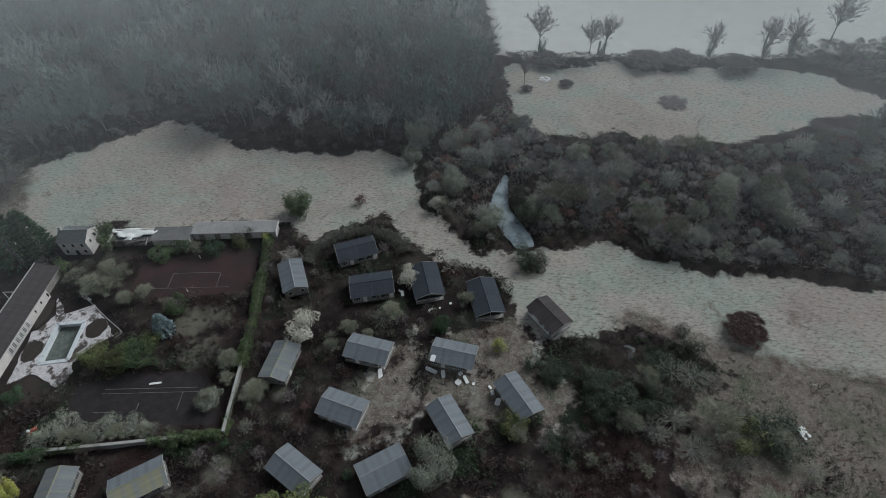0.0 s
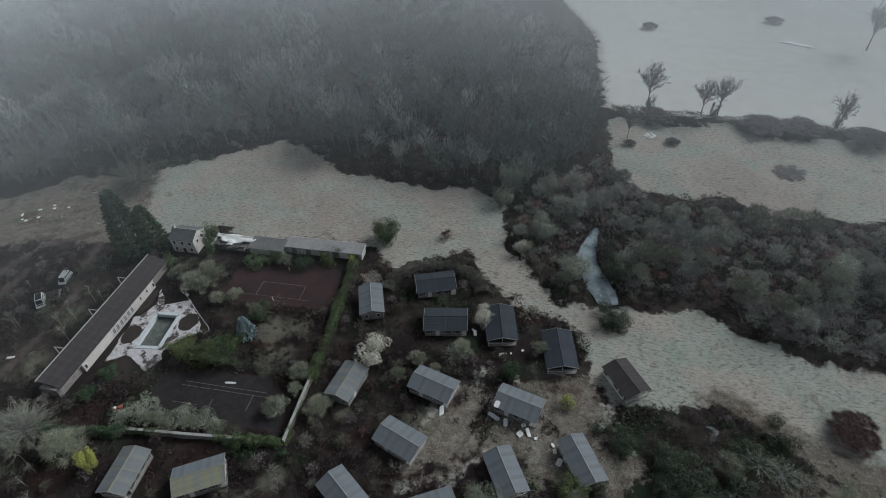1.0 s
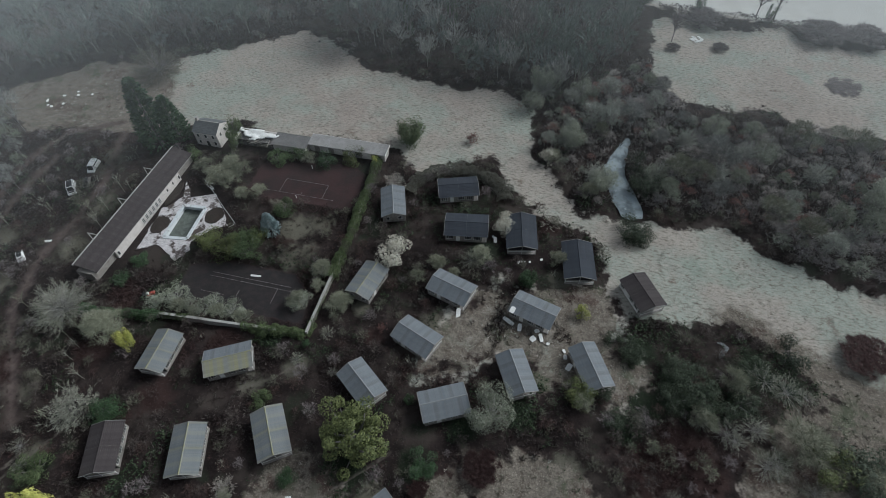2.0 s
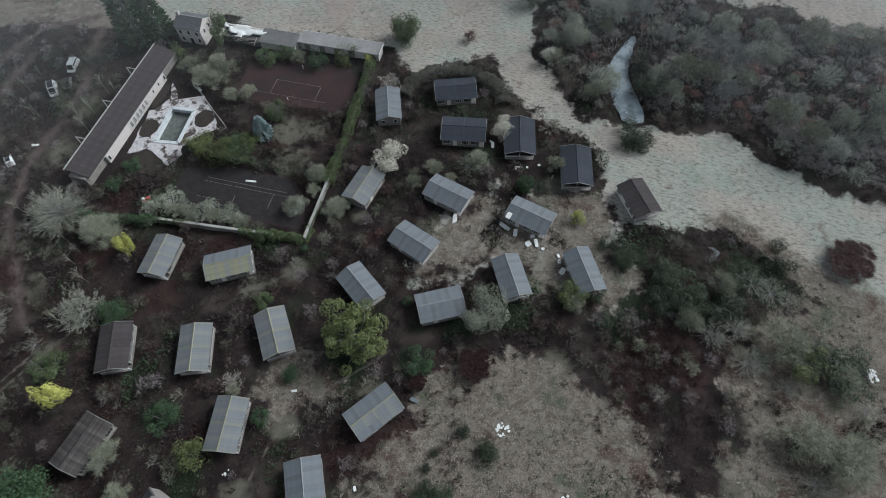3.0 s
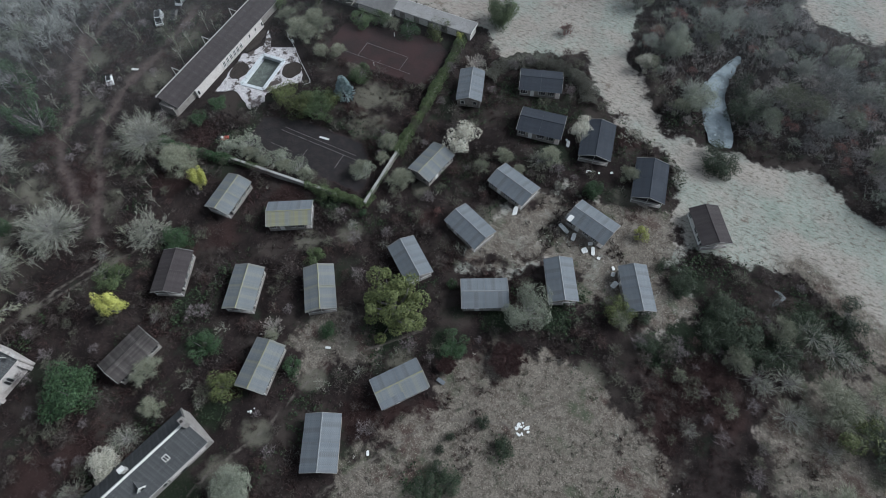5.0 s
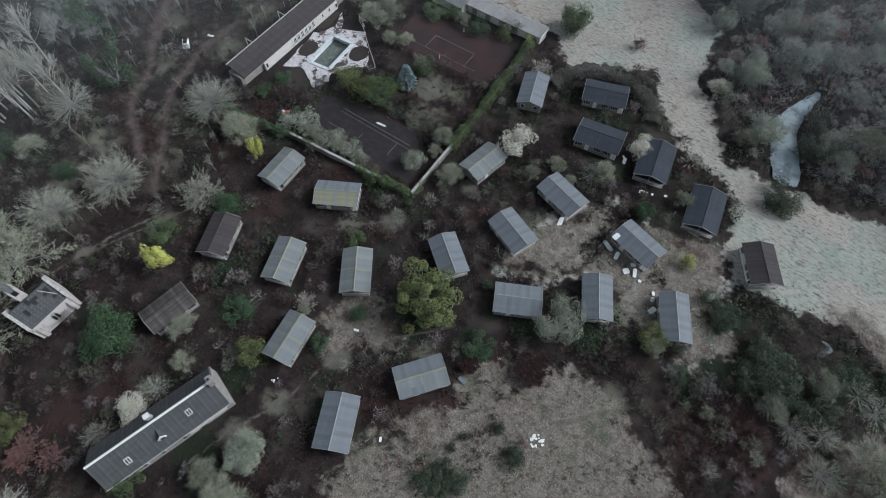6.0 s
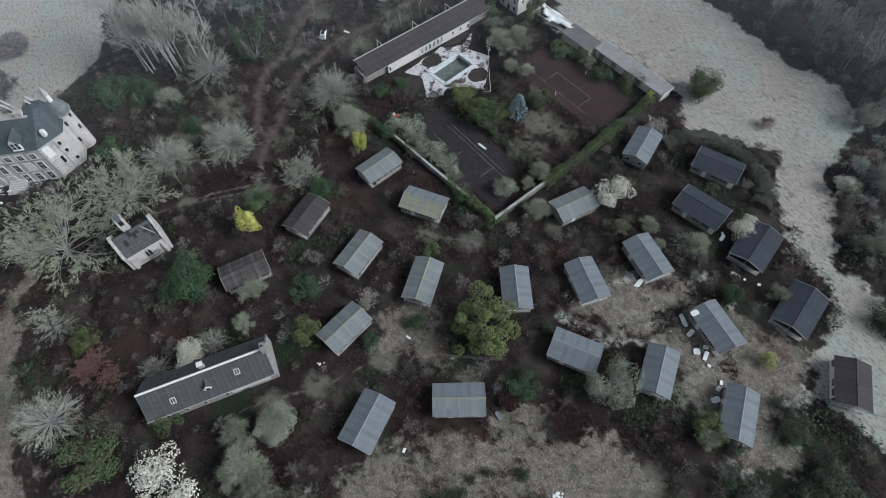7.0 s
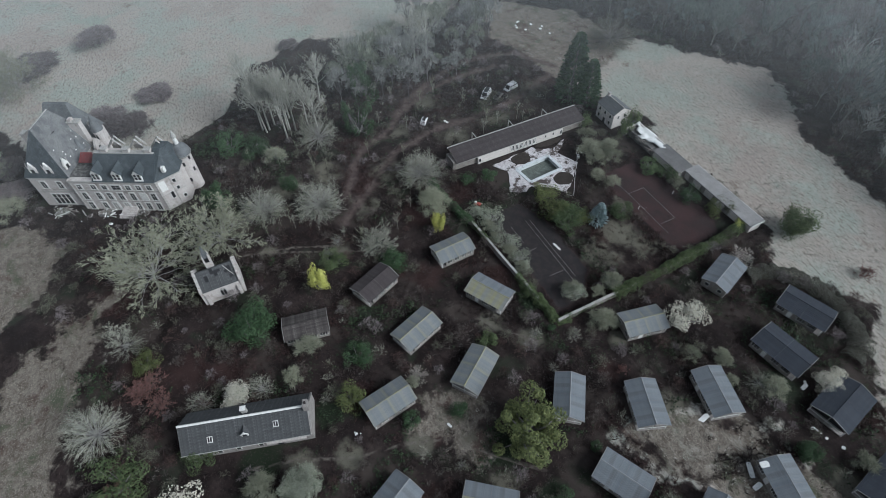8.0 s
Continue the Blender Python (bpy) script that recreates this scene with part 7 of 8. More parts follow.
for x_, y_, w_, h_ in [(-205, -60, 22, 15), (-213, -66, 20, 14), (-198, -66, 20, 13), (-156, -66, 15, 11), (-147, -69, 14, 10)]:
    plant("oak", x_, y_, w_, h_)
for x_, y_, w_, h_ in [(-163.5, -27.5, 15, 7), (-168.0, -34.0, 12, 6)]:
    plant("thicket", x_, y_, w_, h_)
for x_, y_, w_, h_ in [(85.9, 124.5, 9, 8), (96.5, 116.5, 12, 9), (116.5, 142, 11, 9), (113.0, 114.5, 9, 8), (28.0, 118.2, 7.5, 7), (99.0, 109.0, 9, 7), (12.2, 115.0, 7.5, 7), (3.5, 128.0, 8, 8), (-7.0, 151.0, 9, 10), (44.0, 122.0, 8, 7), (60.0, 112.0, 8, 7), (52.0, 133.0, 8, 7), (70.0, 128.0, 8, 8), (36.0, 134.0, 8, 8), (75.0, 107.0, 7, 6)]:
    plant("lichen", x_, y_, w_, h_)
for x_, y_, w_, h_ in [(-24.0, 212.0, 5, 17), (-34.0, 262.0, 6, 20), (20.0, 205.0, 5, 15), (-46.0, 187.0, 5, 15), (-60.0, 178.0, 4.5, 13), (8.0, 240.0, 5, 16)]:
    plant("ivytree", x_, y_, w_, h_)


# ---- woods, hedges, brambles and grass, too many to count ----
N_WOOD = [(-240, 118), (-190, 116), (-184, 126), (-172, 133), (-162, 143), (-140, 148), (-131, 154), (-115, 166), (-98, 176), (-84, 173), (-68, 159), (-42, 155), (-22, 156), (-6, 147), (6, 158), (22, 182), (22, 215), (20, 262), (-12, 300), (-60, 330), (-330, 330), (-330, 190)]
E_WOOD = [(-5, 142), (-3, 126), (5, 114), (12, 106), (28, 107), (44, 109), (58, 101), (70, 95), (90, 93), (175, 72), (240, 120), (176, 162), (130, 148), (104, 146), (70, 147), (35, 150), (28, 168), (24, 180), (8, 160)]
W_WOOD = [(-178, 66), (-160, 40), (-150, 30), (-140, 60), (-150, 92), (-166, 100), (-184, 96)]
SCRUB_SE = [(34, 70), (50, 68), (62, 58), (66, 48), (90, 34), (60, 6), (45, 30), (30, 34), (16, 40), (24, 46), (32, 54), (28, 62)]


def free_spots(seed, poly, step, margin=0.0, spare=0.0):
    """Jittered places inside an outline, clear of the buildings."""
    rng = np.random.default_rng(seed)
    p = np.array(poly)
    gx, gy = np.meshgrid(np.arange(p[:, 0].min(), p[:, 0].max(), step), np.arange(p[:, 1].min(), p[:, 1].max(), step))
    x = (gx + rng.uniform(-0.5, 0.5, gx.shape) * step).ravel()
    y = (gy + rng.uniform(-0.5, 0.5, gx.shape) * step).ravel()
    ok = (away(poly, x, y) > margin) & (away(POND, x, y) < (-3.2 if step > 3 else -0.6))
    for bx, by, turn, hl, hw in BUILT:
        cs, sn = math.cos(radians(turn)), math.sin(radians(turn))
        ok &= (np.abs((x - bx) * cs + (y - by) * sn) > hl / 2 + 0.1 + spare) | (np.abs((y - by) * cs - (x - bx) * sn) > hw / 2 + 0.1 + spare)
    for w in WALLED:
        ok &= away(w, x, y) < 0.3
    return x[ok], y[ok], rng


def scatter(name, models, x, y, sx, sz, rng, material, label, category, base=None):
    """Many small plants joined in one mesh."""
    vs, fs, k = [], [], 0
    pick = rng.integers(0, len(models), len(x))
    turn = rng.uniform(0, 6.28, len(x))
    for m, (v, f) in enumerate(models):
        i = np.where(pick == m)[0]
        if not len(i):
            continue
        c, s = np.cos(turn[i])[:, None], np.sin(turn[i])[:, None]
        vx = (v[None, :, 0] * c - v[None, :, 1] * s) * sx[i][:, None] + x[i][:, None]
        vy = (v[None, :, 0] * s + v[None, :, 1] * c) * sx[i][:, None] + y[i][:, None]
        vz = np.repeat(v[None, :, 2], len(i), 0) * sz[i][:, None] + (0 if base is None else base[i][:, None])
        vs.append(np.stack([vx, vy, vz], -1).reshape(-1, 3))
        fs.append((f[None] + (np.arange(len(i)) * len(v))[:, None, None]).reshape(-1, f.shape[1]) + k)
        k += len(i) * len(v)
    ob = new(name, mesh_of(name, np.concatenate(vs), np.concatenate(fs), material))
    return tagged(ob, label, category, kind="stuff")


def wood_models(seeds, **k):
    out, stems = [], []
    for s in seeds:
        a, b = fluffy(s, **k)
        stems.append(a), out.append(b)
    return stems, out


M_WOOD_BARK = surf("pale_olive_bark", (0.14, 0.14, 0.12), (0.23, 0.23, 0.205), 1.5, 0.9, 0.0, 7)
TALL = dict(lobes=18, n=950, twig=0.010, spread=0.36, top=(0.4, 0.80), reach=0.20, limb=0.008, fork=0.4, drop=1.5, fan=0.25)
LOW = dict(lobes=14, n=430, twig=0.019, spread=0.40, top=(0.2, 0.66), reach=0.25, limb=0.007, fork=0.2, drop=0.9, fan=0.3)


def woods(name, seed, poly, step, high, wide, models, tones, label, bark=M_BARK):
    x, y, rng = free_spots(seed, poly, step)
    h = rng.uniform(high[0], high[1], len(x)) * (0.95 + 0.35 * np.sin(x * 0.11 + 0.7 * np.sin(y * 0.07)) * np.sin(y * 0.13 + 1.3))
    w = h * rng.uniform(wide[0], wide[1], len(x))
    tone = rng.uniform(0, 1, len(x)) + 0.35 * np.sin(x * 0.05 + 1.0) * np.sin(y * 0.06)
    stems, tops = models
    scatter(name + "_trunks", stems, x, y, w, h, np.random.default_rng(seed + 1), bark, label + ", trunks and limbs", "woodland")
    edges = np.quantile(tone, np.linspace(0, 1, len(tones) + 1))
    for k, mat in enumerate(tones):
        i = (tone >= edges[k]) & (tone <= edges[k + 1])
        r2 = np.random.default_rng(seed + 7 + k)
        scatter(name + "_twigs", tops, x[i], y[i], w[i], h[i], r2, mat, label + ", twigs of one tone", "woodland")


fans = [bare(s, trunk=0.42, first=12, angles=(4, 42), levels=(5, 4, 3), wide=0.95, radius=0.010, twig=0.0115, stem_top=0.35, ratio=0.5, lift=0.45, straight=0.5, slim=True) for s in (1, 2, 3, 4, 5)]
woods("north_wood", 11, N_WOOD, 8.2, (9, 19), (0.85, 1.25), ([f_[0] for f_ in fans], [f_[1] for f_ in fans]), (M_FOREST_OLIVE, M_FOREST_BROWN, M_FOREST_OLIVE, M_FOREST_GREY, M_WOOD_GREY), "misty leafless wood behind the meadow", M_WOOD_BARK)
woods("wood_crowns", 12, N_WOOD, 8.6, (6, 15), (0.8, 1.15), wood_models((1, 2, 3, 4), **TALL), (M_FOREST_BROWN, M_FOREST_OLIVE, M_FOREST_GREY, M_FOREST_BROWN), "rounded crowns of the misty wood", M_WOOD_BARK)
woods("east_wood", 21, E_WOOD, 3.5, (1.2, 4.2), (1.1, 1.8), wood_models((5, 6, 7, 8), **LOW), (M_STREAM_BROWN, M_TWIG, M_TWIG_RED, M_STREAM_BROWN, M_TWIG, M_STREAM_OLIVE), "low leafless scrub along the stream")
woods("stream_trees", 23, E_WOOD, 9.5, (5, 9.5), (0.75, 1.1), wood_models((13, 14, 15), lobes=16, n=1500, twig=0.010, spread=0.36, top=(0.3, 0.74), reach=0.22, limb=0.008, fork=0.25, drop=0.5), (M_WOOD_OLIVE, M_WOOD_GREY, M_TWIG_OLIVE, M_WOOD_PALE), "round leafless trees along the stream")
woods("field_copse", 35, [(141, 203), (150, 216), (196, 219), (190, 170), (166, 180), (158, 192)], 4.2, (3, 7), (0.9, 1.4), wood_models((16, 17), **LOW), (M_TWIG_DK, M_WOOD_BROWN, M_WOOD_OLIVE), "dark bare thicket at the corner of the far fields")
woods("west_copse", 31, W_WOOD, 6.0, (9, 15), (0.6, 0.9), wood_models((9, 10), **TALL), (M_WOOD_GREY, M_WOOD_OLIVE), "leafless copse by the track")
woods("southeast_scrub", 41, SCRUB_SE, 6.4, (1.6, 3.6), (0.9, 1.4), wood_models((11, 12), **LOW), (M_SCRUB_BROWN, M_TWIG_OLIVE, M_SCRUB_RED), "leafless scrub on the rough slope")


def hedge(name, seed, line, wide, high, n, mat, label, leaf=0.16):
    """A leafy hedge along a line."""
    rng = np.random.default_rng(seed)
    pts = np.array(line, float)
    seg = np.linalg.norm(np.diff(pts, axis=0), axis=1)
    s = np.sort(rng.uniform(0, seg.sum(), n))
    edge = np.concatenate([[0], np.cumsum(seg)])
    k = np.clip(np.searchsorted(edge, s) - 1, 0, len(seg) - 1)
    q = ((s - edge[k]) / seg[k])[:, None]
    c = pts[k] * (1 - q) + pts[k + 1] * q
    d = unit(pts[k + 1] - pts[k])
    off = rng.uniform(-1, 1, n)
    bulge = 0.85 + 0.12 * np.sin(s * 0.31 + seed) + 0.10 * np.sin(s * 1.13 + 1) + 0.07 * np.sin(s * 2.9)
    z = high * bulge * np.sqrt(np.maximum(0.0, 1 - np.abs(off) ** 2.5)) * rng.uniform(0.35, 1.0, n) ** 0.4
    p = np.stack([c[:, 0] - d[:, 1] * off * wide / 2 * bulge, c[:, 1] + d[:, 0] * off * wide / 2 * bulge, z], 1)
    nrm = unit(rng.normal(0, 0.7, (n, 3)) + np.array([[0, 0, 0.9]]))
    a = sideways(rng, nrm) * leaf * rng.uniform(0.6, 1.3, (n, 1))
    b = np.cross(nrm, unit(a)) * leaf * 0.7
    v = np.stack([p - a, p + b, p + a, p - b], 1).reshape(-1, 3)
    ob = new(name, mesh_of(name, v, np.arange(n * 4).reshape(-1, 4), mat))
    return tagged(ob, label, "hedge", kind="stuff")


hedge("hedge", 51, [(-46.9, 66), (-47.2, 80), (-48.2, 96), (-49.2, 109)], 3.2, 2.6, 15000, M_LEAF_IVY, "overgrown green hedge on the garden wall", 0.15)
hedge("ivy_hedge", 52, [(-54.5, 49.8), (-50, 50.4), (-46.6, 50.2), (-46.4, 53.5)], 3.0, 2.3, 3200, M_LEAF_IVY, "ivy-smothered corner of the garden wall")
hedge("ivy_hedge", 53, [(-101, 44.9), (-92, 45.6), (-82, 47.2)], 3.0, 2.2, 3600, M_LEAF, "ivy and brambles over the old wall")
hedge("wall_ivy", 56, [(-81.5, 47.4), (-74.5, 48.0)], 1.7, 2.5, 900, M_LEAF_IVY, "ivy hanging over the garden wall")
hedge("wall_ivy", 57, [(-61.5, 48.9), (-53.5, 49.7)], 1.9, 2.6, 1300, M_LEAF_IVY, "ivy hanging over the garden wall")
hedge("wall_ivy", 58, [(-46.4, 53), (-46.6, 67)], 1.2, 2.3, 700, M_LEAF_IVY, "ivy hanging over the garden wall")
hedge("dark_scrub_ring", 54, [(-37, 98), (-36, 104), (-29, 109.5), (-20, 110.5), (-12, 106), (-10.5, 101)], 5.6, 2.3, 26000, M_RING, "dark bramble thicket wrapped round a hut", 0.11)
hedge("far_hedge", 55, [(28, 213.5), (60, 210.5), (95, 207), (125, 205), (150, 203), (166, 190), (200, 170)], 6.0, 3.2, 5000, M_TWIG_DK, "bare hedge between the far fields", 0.3)


def thorns(seed, n=20, high=0.8):
    """A tuft of arching stems."""
    rng = np.random.default_rng(seed)
    az = rng.uniform(0, 6.28, n)
    p = np.stack([rng.normal(0, 0.28, n), rng.normal(0, 0.28, n), np.zeros(n)], 1)
    tip = p + np.stack([np.cos(az) * rng.uniform(0.2, 0.8, n), np.sin(az) * rng.uniform(0.2, 0.8, n), rng.uniform(0.15, 1.0, n) * high], 1)
    return slivers(rng, p, tip, rng.uniform(0.06, 0.17, n))


def leaf_tuft(seed, n=16):
    rng = np.random.default_rng(seed)
    c = np.stack([rng.normal(0, 0.4, n), rng.normal(0, 0.4, n), rng.uniform(0.1, 0.75, n)], 1)
    nrm = unit(rng.normal(0, 0.6, (n, 3)) + np.array([[0, 0, 1.0]]))
    u = sideways(rng, nrm) * rng.uniform(0.10, 0.22, (n, 1))
    w = np.cross(nrm, unit(u)) * rng.uniform(0.08, 0.16, (n, 1))
    return np.stack([c - u, c + w, c + u, c - w], 1).reshape(-1, 3), np.arange(n * 4).reshape(-1, 4)


CORE = [(-160, -62), (95, -30), (95, 175), (-160, 175)]
RED_SCRUB = [(29, 50), (39, 53), (48, 52), (51, 37), (42, 25), (35, 26), (29, 28), (17, 31), (18, 42)]
NAVY_SCRUB = [(-34, 96), (-28, 84), (-12, 80), (2, 76), (18, 76), (16, 92), (2, 98), (-10, 108), (-30, 110)]
GREEN_SCRUB = [(16, 47), (24, 46), (30, 49), (44, 56), (58, 58), (54, 66), (44, 74), (30, 70), (22, 68), (20, 60), (27, 56), (22, 51)]


def drift(x, y, scale, seed):
    return np.array([noise.fractal(Vector((u * scale, v * scale, seed)), 1.0, 2.0, 3) for u, v in zip(x, y)])


bx_, by_, brng = free_spots(61, CORE, 1.02)
island = (np.maximum(away(GRASS_S, bx_, by_), np.maximum(away(GRASS_SE, bx_, by_), away(GRASS_MID, bx_, by_))) > 0) & (drift(bx_, by_, 0.10, 57.0) > 0.22 + brng.normal(0, 0.07, len(bx_)))
ok_ = ((on_grass(bx_, by_) < brng.normal(-0.2, 1.1, len(bx_))) | island) & (worn(bx_, by_) > 0.9) & (away(POND, bx_, by_) < 0)
bx_, by_ = bx_[ok_], by_[ok_]
patch = drift(bx_, by_, 0.08, 5.0)
ok_ = patch + brng.uniform(-0.3, 0.9, len(bx_)) > 0
bx_, by_, patch = bx_[ok_], by_[ok_], patch[ok_]
size_ = (0.62 + 0.5 * np.clip(patch, -0.4, 1.0)) * brng.uniform(0.55, 1.5, len(bx_))
in_red, in_green = away(RED_SCRUB, bx_, by_), away(GREEN_SCRUB, bx_, by_)
sort_ = np.where(in_red > brng.normal(0, 1.5, len(bx_)), 1, np.where(in_green > brng.normal(0, 1.5, len(bx_)), 2, 0))
tone_ = drift(bx_, by_, 0.05, 21.0) + brng.normal(0, 0.12, len(bx_))
leafy = drift(bx_, by_, 0.07, 33.0) + brng.normal(0, 0.10, len(bx_))
sort_ = np.where((sort_ == 0) & (away(NAVY_SCRUB, bx_, by_) > brng.normal(0, 2.0, len(bx_))) & (brng.uniform(0, 1, len(bx_)) < 0.55), 2, sort_)
jit_ = brng.normal(0, 0.22, len(bx_))
sort_ = np.where(patches(REDDISH, bx_, by_) + jit_ > 0.1, 1, sort_)
sort_ = np.where(patches(GREENERY, bx_, by_) + jit_ > 0.1, 2, sort_)
sort_ = np.where((sort_ == 0) & (tone_ > 0.26), 1, sort_)
sort_ = np.where((sort_ == 0) & (leafy > 0.27), 2, sort_)
sort_ = np.where((sort_ == 0) & (brng.uniform(0, 1, len(bx_)) < 0.07 + 0.22 * (tone_ < -0.2)), 3, sort_)
tufts = [thorns(s, 26) for s in (1, 2, 3, 4)]
height_ = mounds(bx_, by_) - 0.08
mats_ = [leaf_tuft(s) for s in (1, 2, 3)]
for k, models, mat, lab in ((0, tufts, M_BRAMBLE, "dense dead brown brambles covering the old gardens"), (1, tufts, M_BRAMBLE_RED, "dense dark red-brown brambles"), (2, mats_, M_CARPET, "dark green ivy creeping over the ground"), (3, tufts, M_BRAMBLE_PALE, "bleached dead stems among the brambles")):
    i = sort_ == k
    scatter("brambles" if k != 2 else "ground_ivy", models, bx_[i], by_[i], size_[i] * 1.25, size_[i] * 1.15, np.random.default_rng(600 + k), mat, lab, "brambles" if k != 2 else "ivy", height_[i])

gx_, gy_, grng = free_spots(71, CORE, 1.1)
ok_ = (on_grass(gx_, gy_) > grng.normal(0.6, 0.8, len(gx_))) & (worn(gx_, gy_) > 1.0) & (grng.uniform(0, 1, len(gx_)) < 0.85)
gx_, gy_ = gx_[ok_], gy_[ok_]
ok_ = drift(gx_, gy_, 0.11, 44.0) + grng.uniform(-0.45, 0.75, len(gx_)) > 0
gx_, gy_ = gx_[ok_], gy_[ok_]
rank = np.full(gx_.shape, -9.0)
for poly in (GRASS_S, GRASS_YARD, GRASS_SE, GRASS_W, GRASS_PATH, SLOPE_E):
    rank = np.maximum(rank, away(poly, gx_, gy_))
rank = rank > grng.normal(0, 2.0, len(gx_))
size_ = grng.uniform(0.35, 1.0, len(gx_))
blades = [thorns(s, 12, 0.6) for s in (5, 6, 7)]
scatter("tussocks", blades, gx_[~rank], gy_[~rank], size_[~rank] * 0.9, size_[~rank] * 0.55, np.random.default_rng(701), M_TUSSOCK, "frosted tussocks of dry meadow grass", "grass")
scatter("rank_grass", blades, gx_[rank], gy_[rank], size_[rank] * 1.05, size_[rank] * 1.05, np.random.default_rng(702), M_TUSSOCK_ROUGH, "rank brown and olive grass between the scrub", "grass")

thin_tufts = [thorns(s, 14) for s in (1, 2, 3)]
for name_, seed_, poly_, step_, size_, mat_ in (("undergrowth", 91, E_WOOD, 1.5, 1.9, M_STREAM_BROWN), ("undergrowth", 92, E_WOOD, 2.6, 2.0, M_BRAMBLE_RED), ("undergrowth", 93, N_WOOD, 3.4, 2.6, M_SCRUB_BROWN)):
    ux_, uy_, urng = free_spots(seed_, poly_, step_)
    us_ = urng.uniform(0.4, 1.1, len(ux_)) * size_
    scatter(name_, thin_tufts, ux_, uy_, us_ * 1.1, us_ * 1.25, urng, mat_, "leafless undergrowth of the wood", "undergrowth")

def wild_spots(seed, step, spare, share, clump):
    """Places in the overgrown gardens, in clumps, clear of grass, paths, woods and huts."""
    x, y, rng = free_spots(seed, CORE, step, spare=spare)
    ok = (on_grass(x, y) < -0.6) & (worn(x, y) > 1.6) & (away(POND, x, y) < -1) & (away(N_WOOD, x, y) < 0) & (away(E_WOOD, x, y) < 0) & (rng.uniform(0, 1, len(x)) < share)
    x, y = x[ok], y[ok]
    ok = drift(x, y, 0.06, clump) + rng.uniform(-0.45, 0.6, len(x)) > 0
    return x[ok], y[ok], rng


# low bare saplings
sx_, sy_, srng = wild_spots(81, 3.4, 1.4, 0.75, 71.0)
third = srng.choice(5, len(sx_), p=(0.26, 0.22, 0.24, 0.20, 0.08))
low_models = [joined(bare(s, trunk=0.05, first=15, angles=(3, 88), levels=(4, 4), wide=1.0, radius=0.008, twig=0.014, ratio=0.52, straight=0.35, slim=True)) for s in (12, 13, 14)]
for k, (mat, lab) in enumerate(((M_SCRUB_BROWN, "dark leafless saplings in the brambles"), (M_SCRUB_BROWN, "grey-brown leafless saplings in the brambles"), (M_SCRUB_OLIVE, "olive leafless saplings in the brambles"), (M_SCRUB_RED, "red-brown leafless saplings in the brambles"), (M_TWIG_PALE, "pale dead saplings in the brambles"))):
    i = third == k
    size_ = srng.uniform(0.9, 2.9, i.sum())
    scatter("saplings", low_models, sx_[i], sy_[i], size_ * 0.95, size_, srng, mat, lab, "saplings")

# rounded, finely twigged scrub between the huts
sx_, sy_, srng = wild_spots(83, 3.6, 1.9, 0.85, 83.0)
third = srng.choice(4, len(sx_), p=(0.34, 0.30, 0.22, 0.14))
scrub_models = [joined(fluffy(s, 12, 260, 0.020, 0.36, (0.25, 0.68), 0.24, 0.008, 0.15, 0.7, 0.45)) for s in (61, 62, 63, 64)]
for k, (mat, lab) in enumerate(((M_SCRUB_OLIVE, "grey-olive leafless scrub between the huts"), (M_SCRUB_BROWN, "grey-brown leafless scrub between the huts"), (M_TWIG_DK, "dark brown leafless scrub between the huts"), (M_SCRUB_RED, "red-brown leafless scrub between the huts"))):
    i = third == k
    size_ = srng.uniform(1.6, 3.8, i.sum())
    scatter("scrub", scrub_models, sx_[i], sy_[i], size_ * 1.25, size_ * 0.9, srng, mat, lab, "scrub")

# slender young trees along the western track
WEST_SLOPE = [(-134, -4), (-92, -4), (-86, 20), (-92, 40), (-110, 48), (-114, 100), (-126, 102), (-146, 70), (-146, 40)]
sx_, sy_, srng = free_spots(85, WEST_SLOPE, 5.0, spare=1.0)
ok_ = (worn(sx_, sy_) > 2.4) & (srng.uniform(0, 1, len(sx_)) < 0.6)
sx_, sy_ = sx_[ok_], sy_[ok_]
whips = [joined(bare(s, trunk=0.75, first=10, angles=(10, 40), levels=(3, 3), wide=0.7, radius=0.009, twig=0.008, stem_top=0.3, ratio=0.5, lift=0.3, straight=0.35, slim=True)) for s in (91, 92, 93)]
half_ = srng.uniform(0, 1, len(sx_)) < 0.5
for i, mat, lab in ((half_, M_TWIG_PALE, "slender pale young trees beside the track"), (~half_, M_TWIG_OLIVE, "slender olive young trees beside the track")):
    size_ = srng.uniform(3.0, 7.0, i.sum())
    scatter("young_trees", whips, sx_[i], sy_[i], size_, size_, srng, mat, lab, "young trees")


# ---- vehicles and clutter ----
def car_body(L, W, H, bonnet, boot, cab):
    """A car's shell from a side profile, narrowed towards the roof."""
    pts = [(-L / 2, 0.35), (-L / 2 + 0.05, 0.75), (-L / 2 + boot, 0.95), (-L / 2 + boot + 0.45, H), (L / 2 - bonnet - cab, H), (L / 2 - bonnet, 0.98), (L / 2 - 0.1, 0.8), (L / 2, 0.4), (L / 2 - 0.1, 0.25), (-L / 2 + 0.1, 0.25)]
    bm = bmesh.new()
    sides = []
    for s in (-1, 1):
        sides.append([bm.verts.new((x, s * (W / 2 - (0.16 if z > 1.0 else 0.0)), z)) for x, z in pts])
    a, b = sides
    bm.faces.new(a), bm.faces.new(b[::-1])
    k = len(pts)
    for i in range(k):
        bm.faces.new((a[i], b[i], b[(i + 1) % k], a[(i + 1) % k]))
    bmesh.ops.recalc_face_normals(bm, faces=bm.faces)
    bmesh.ops.bevel(bm, geom=list(bm.edges), offset=0.05, segments=1, affect="EDGES")
    return bm


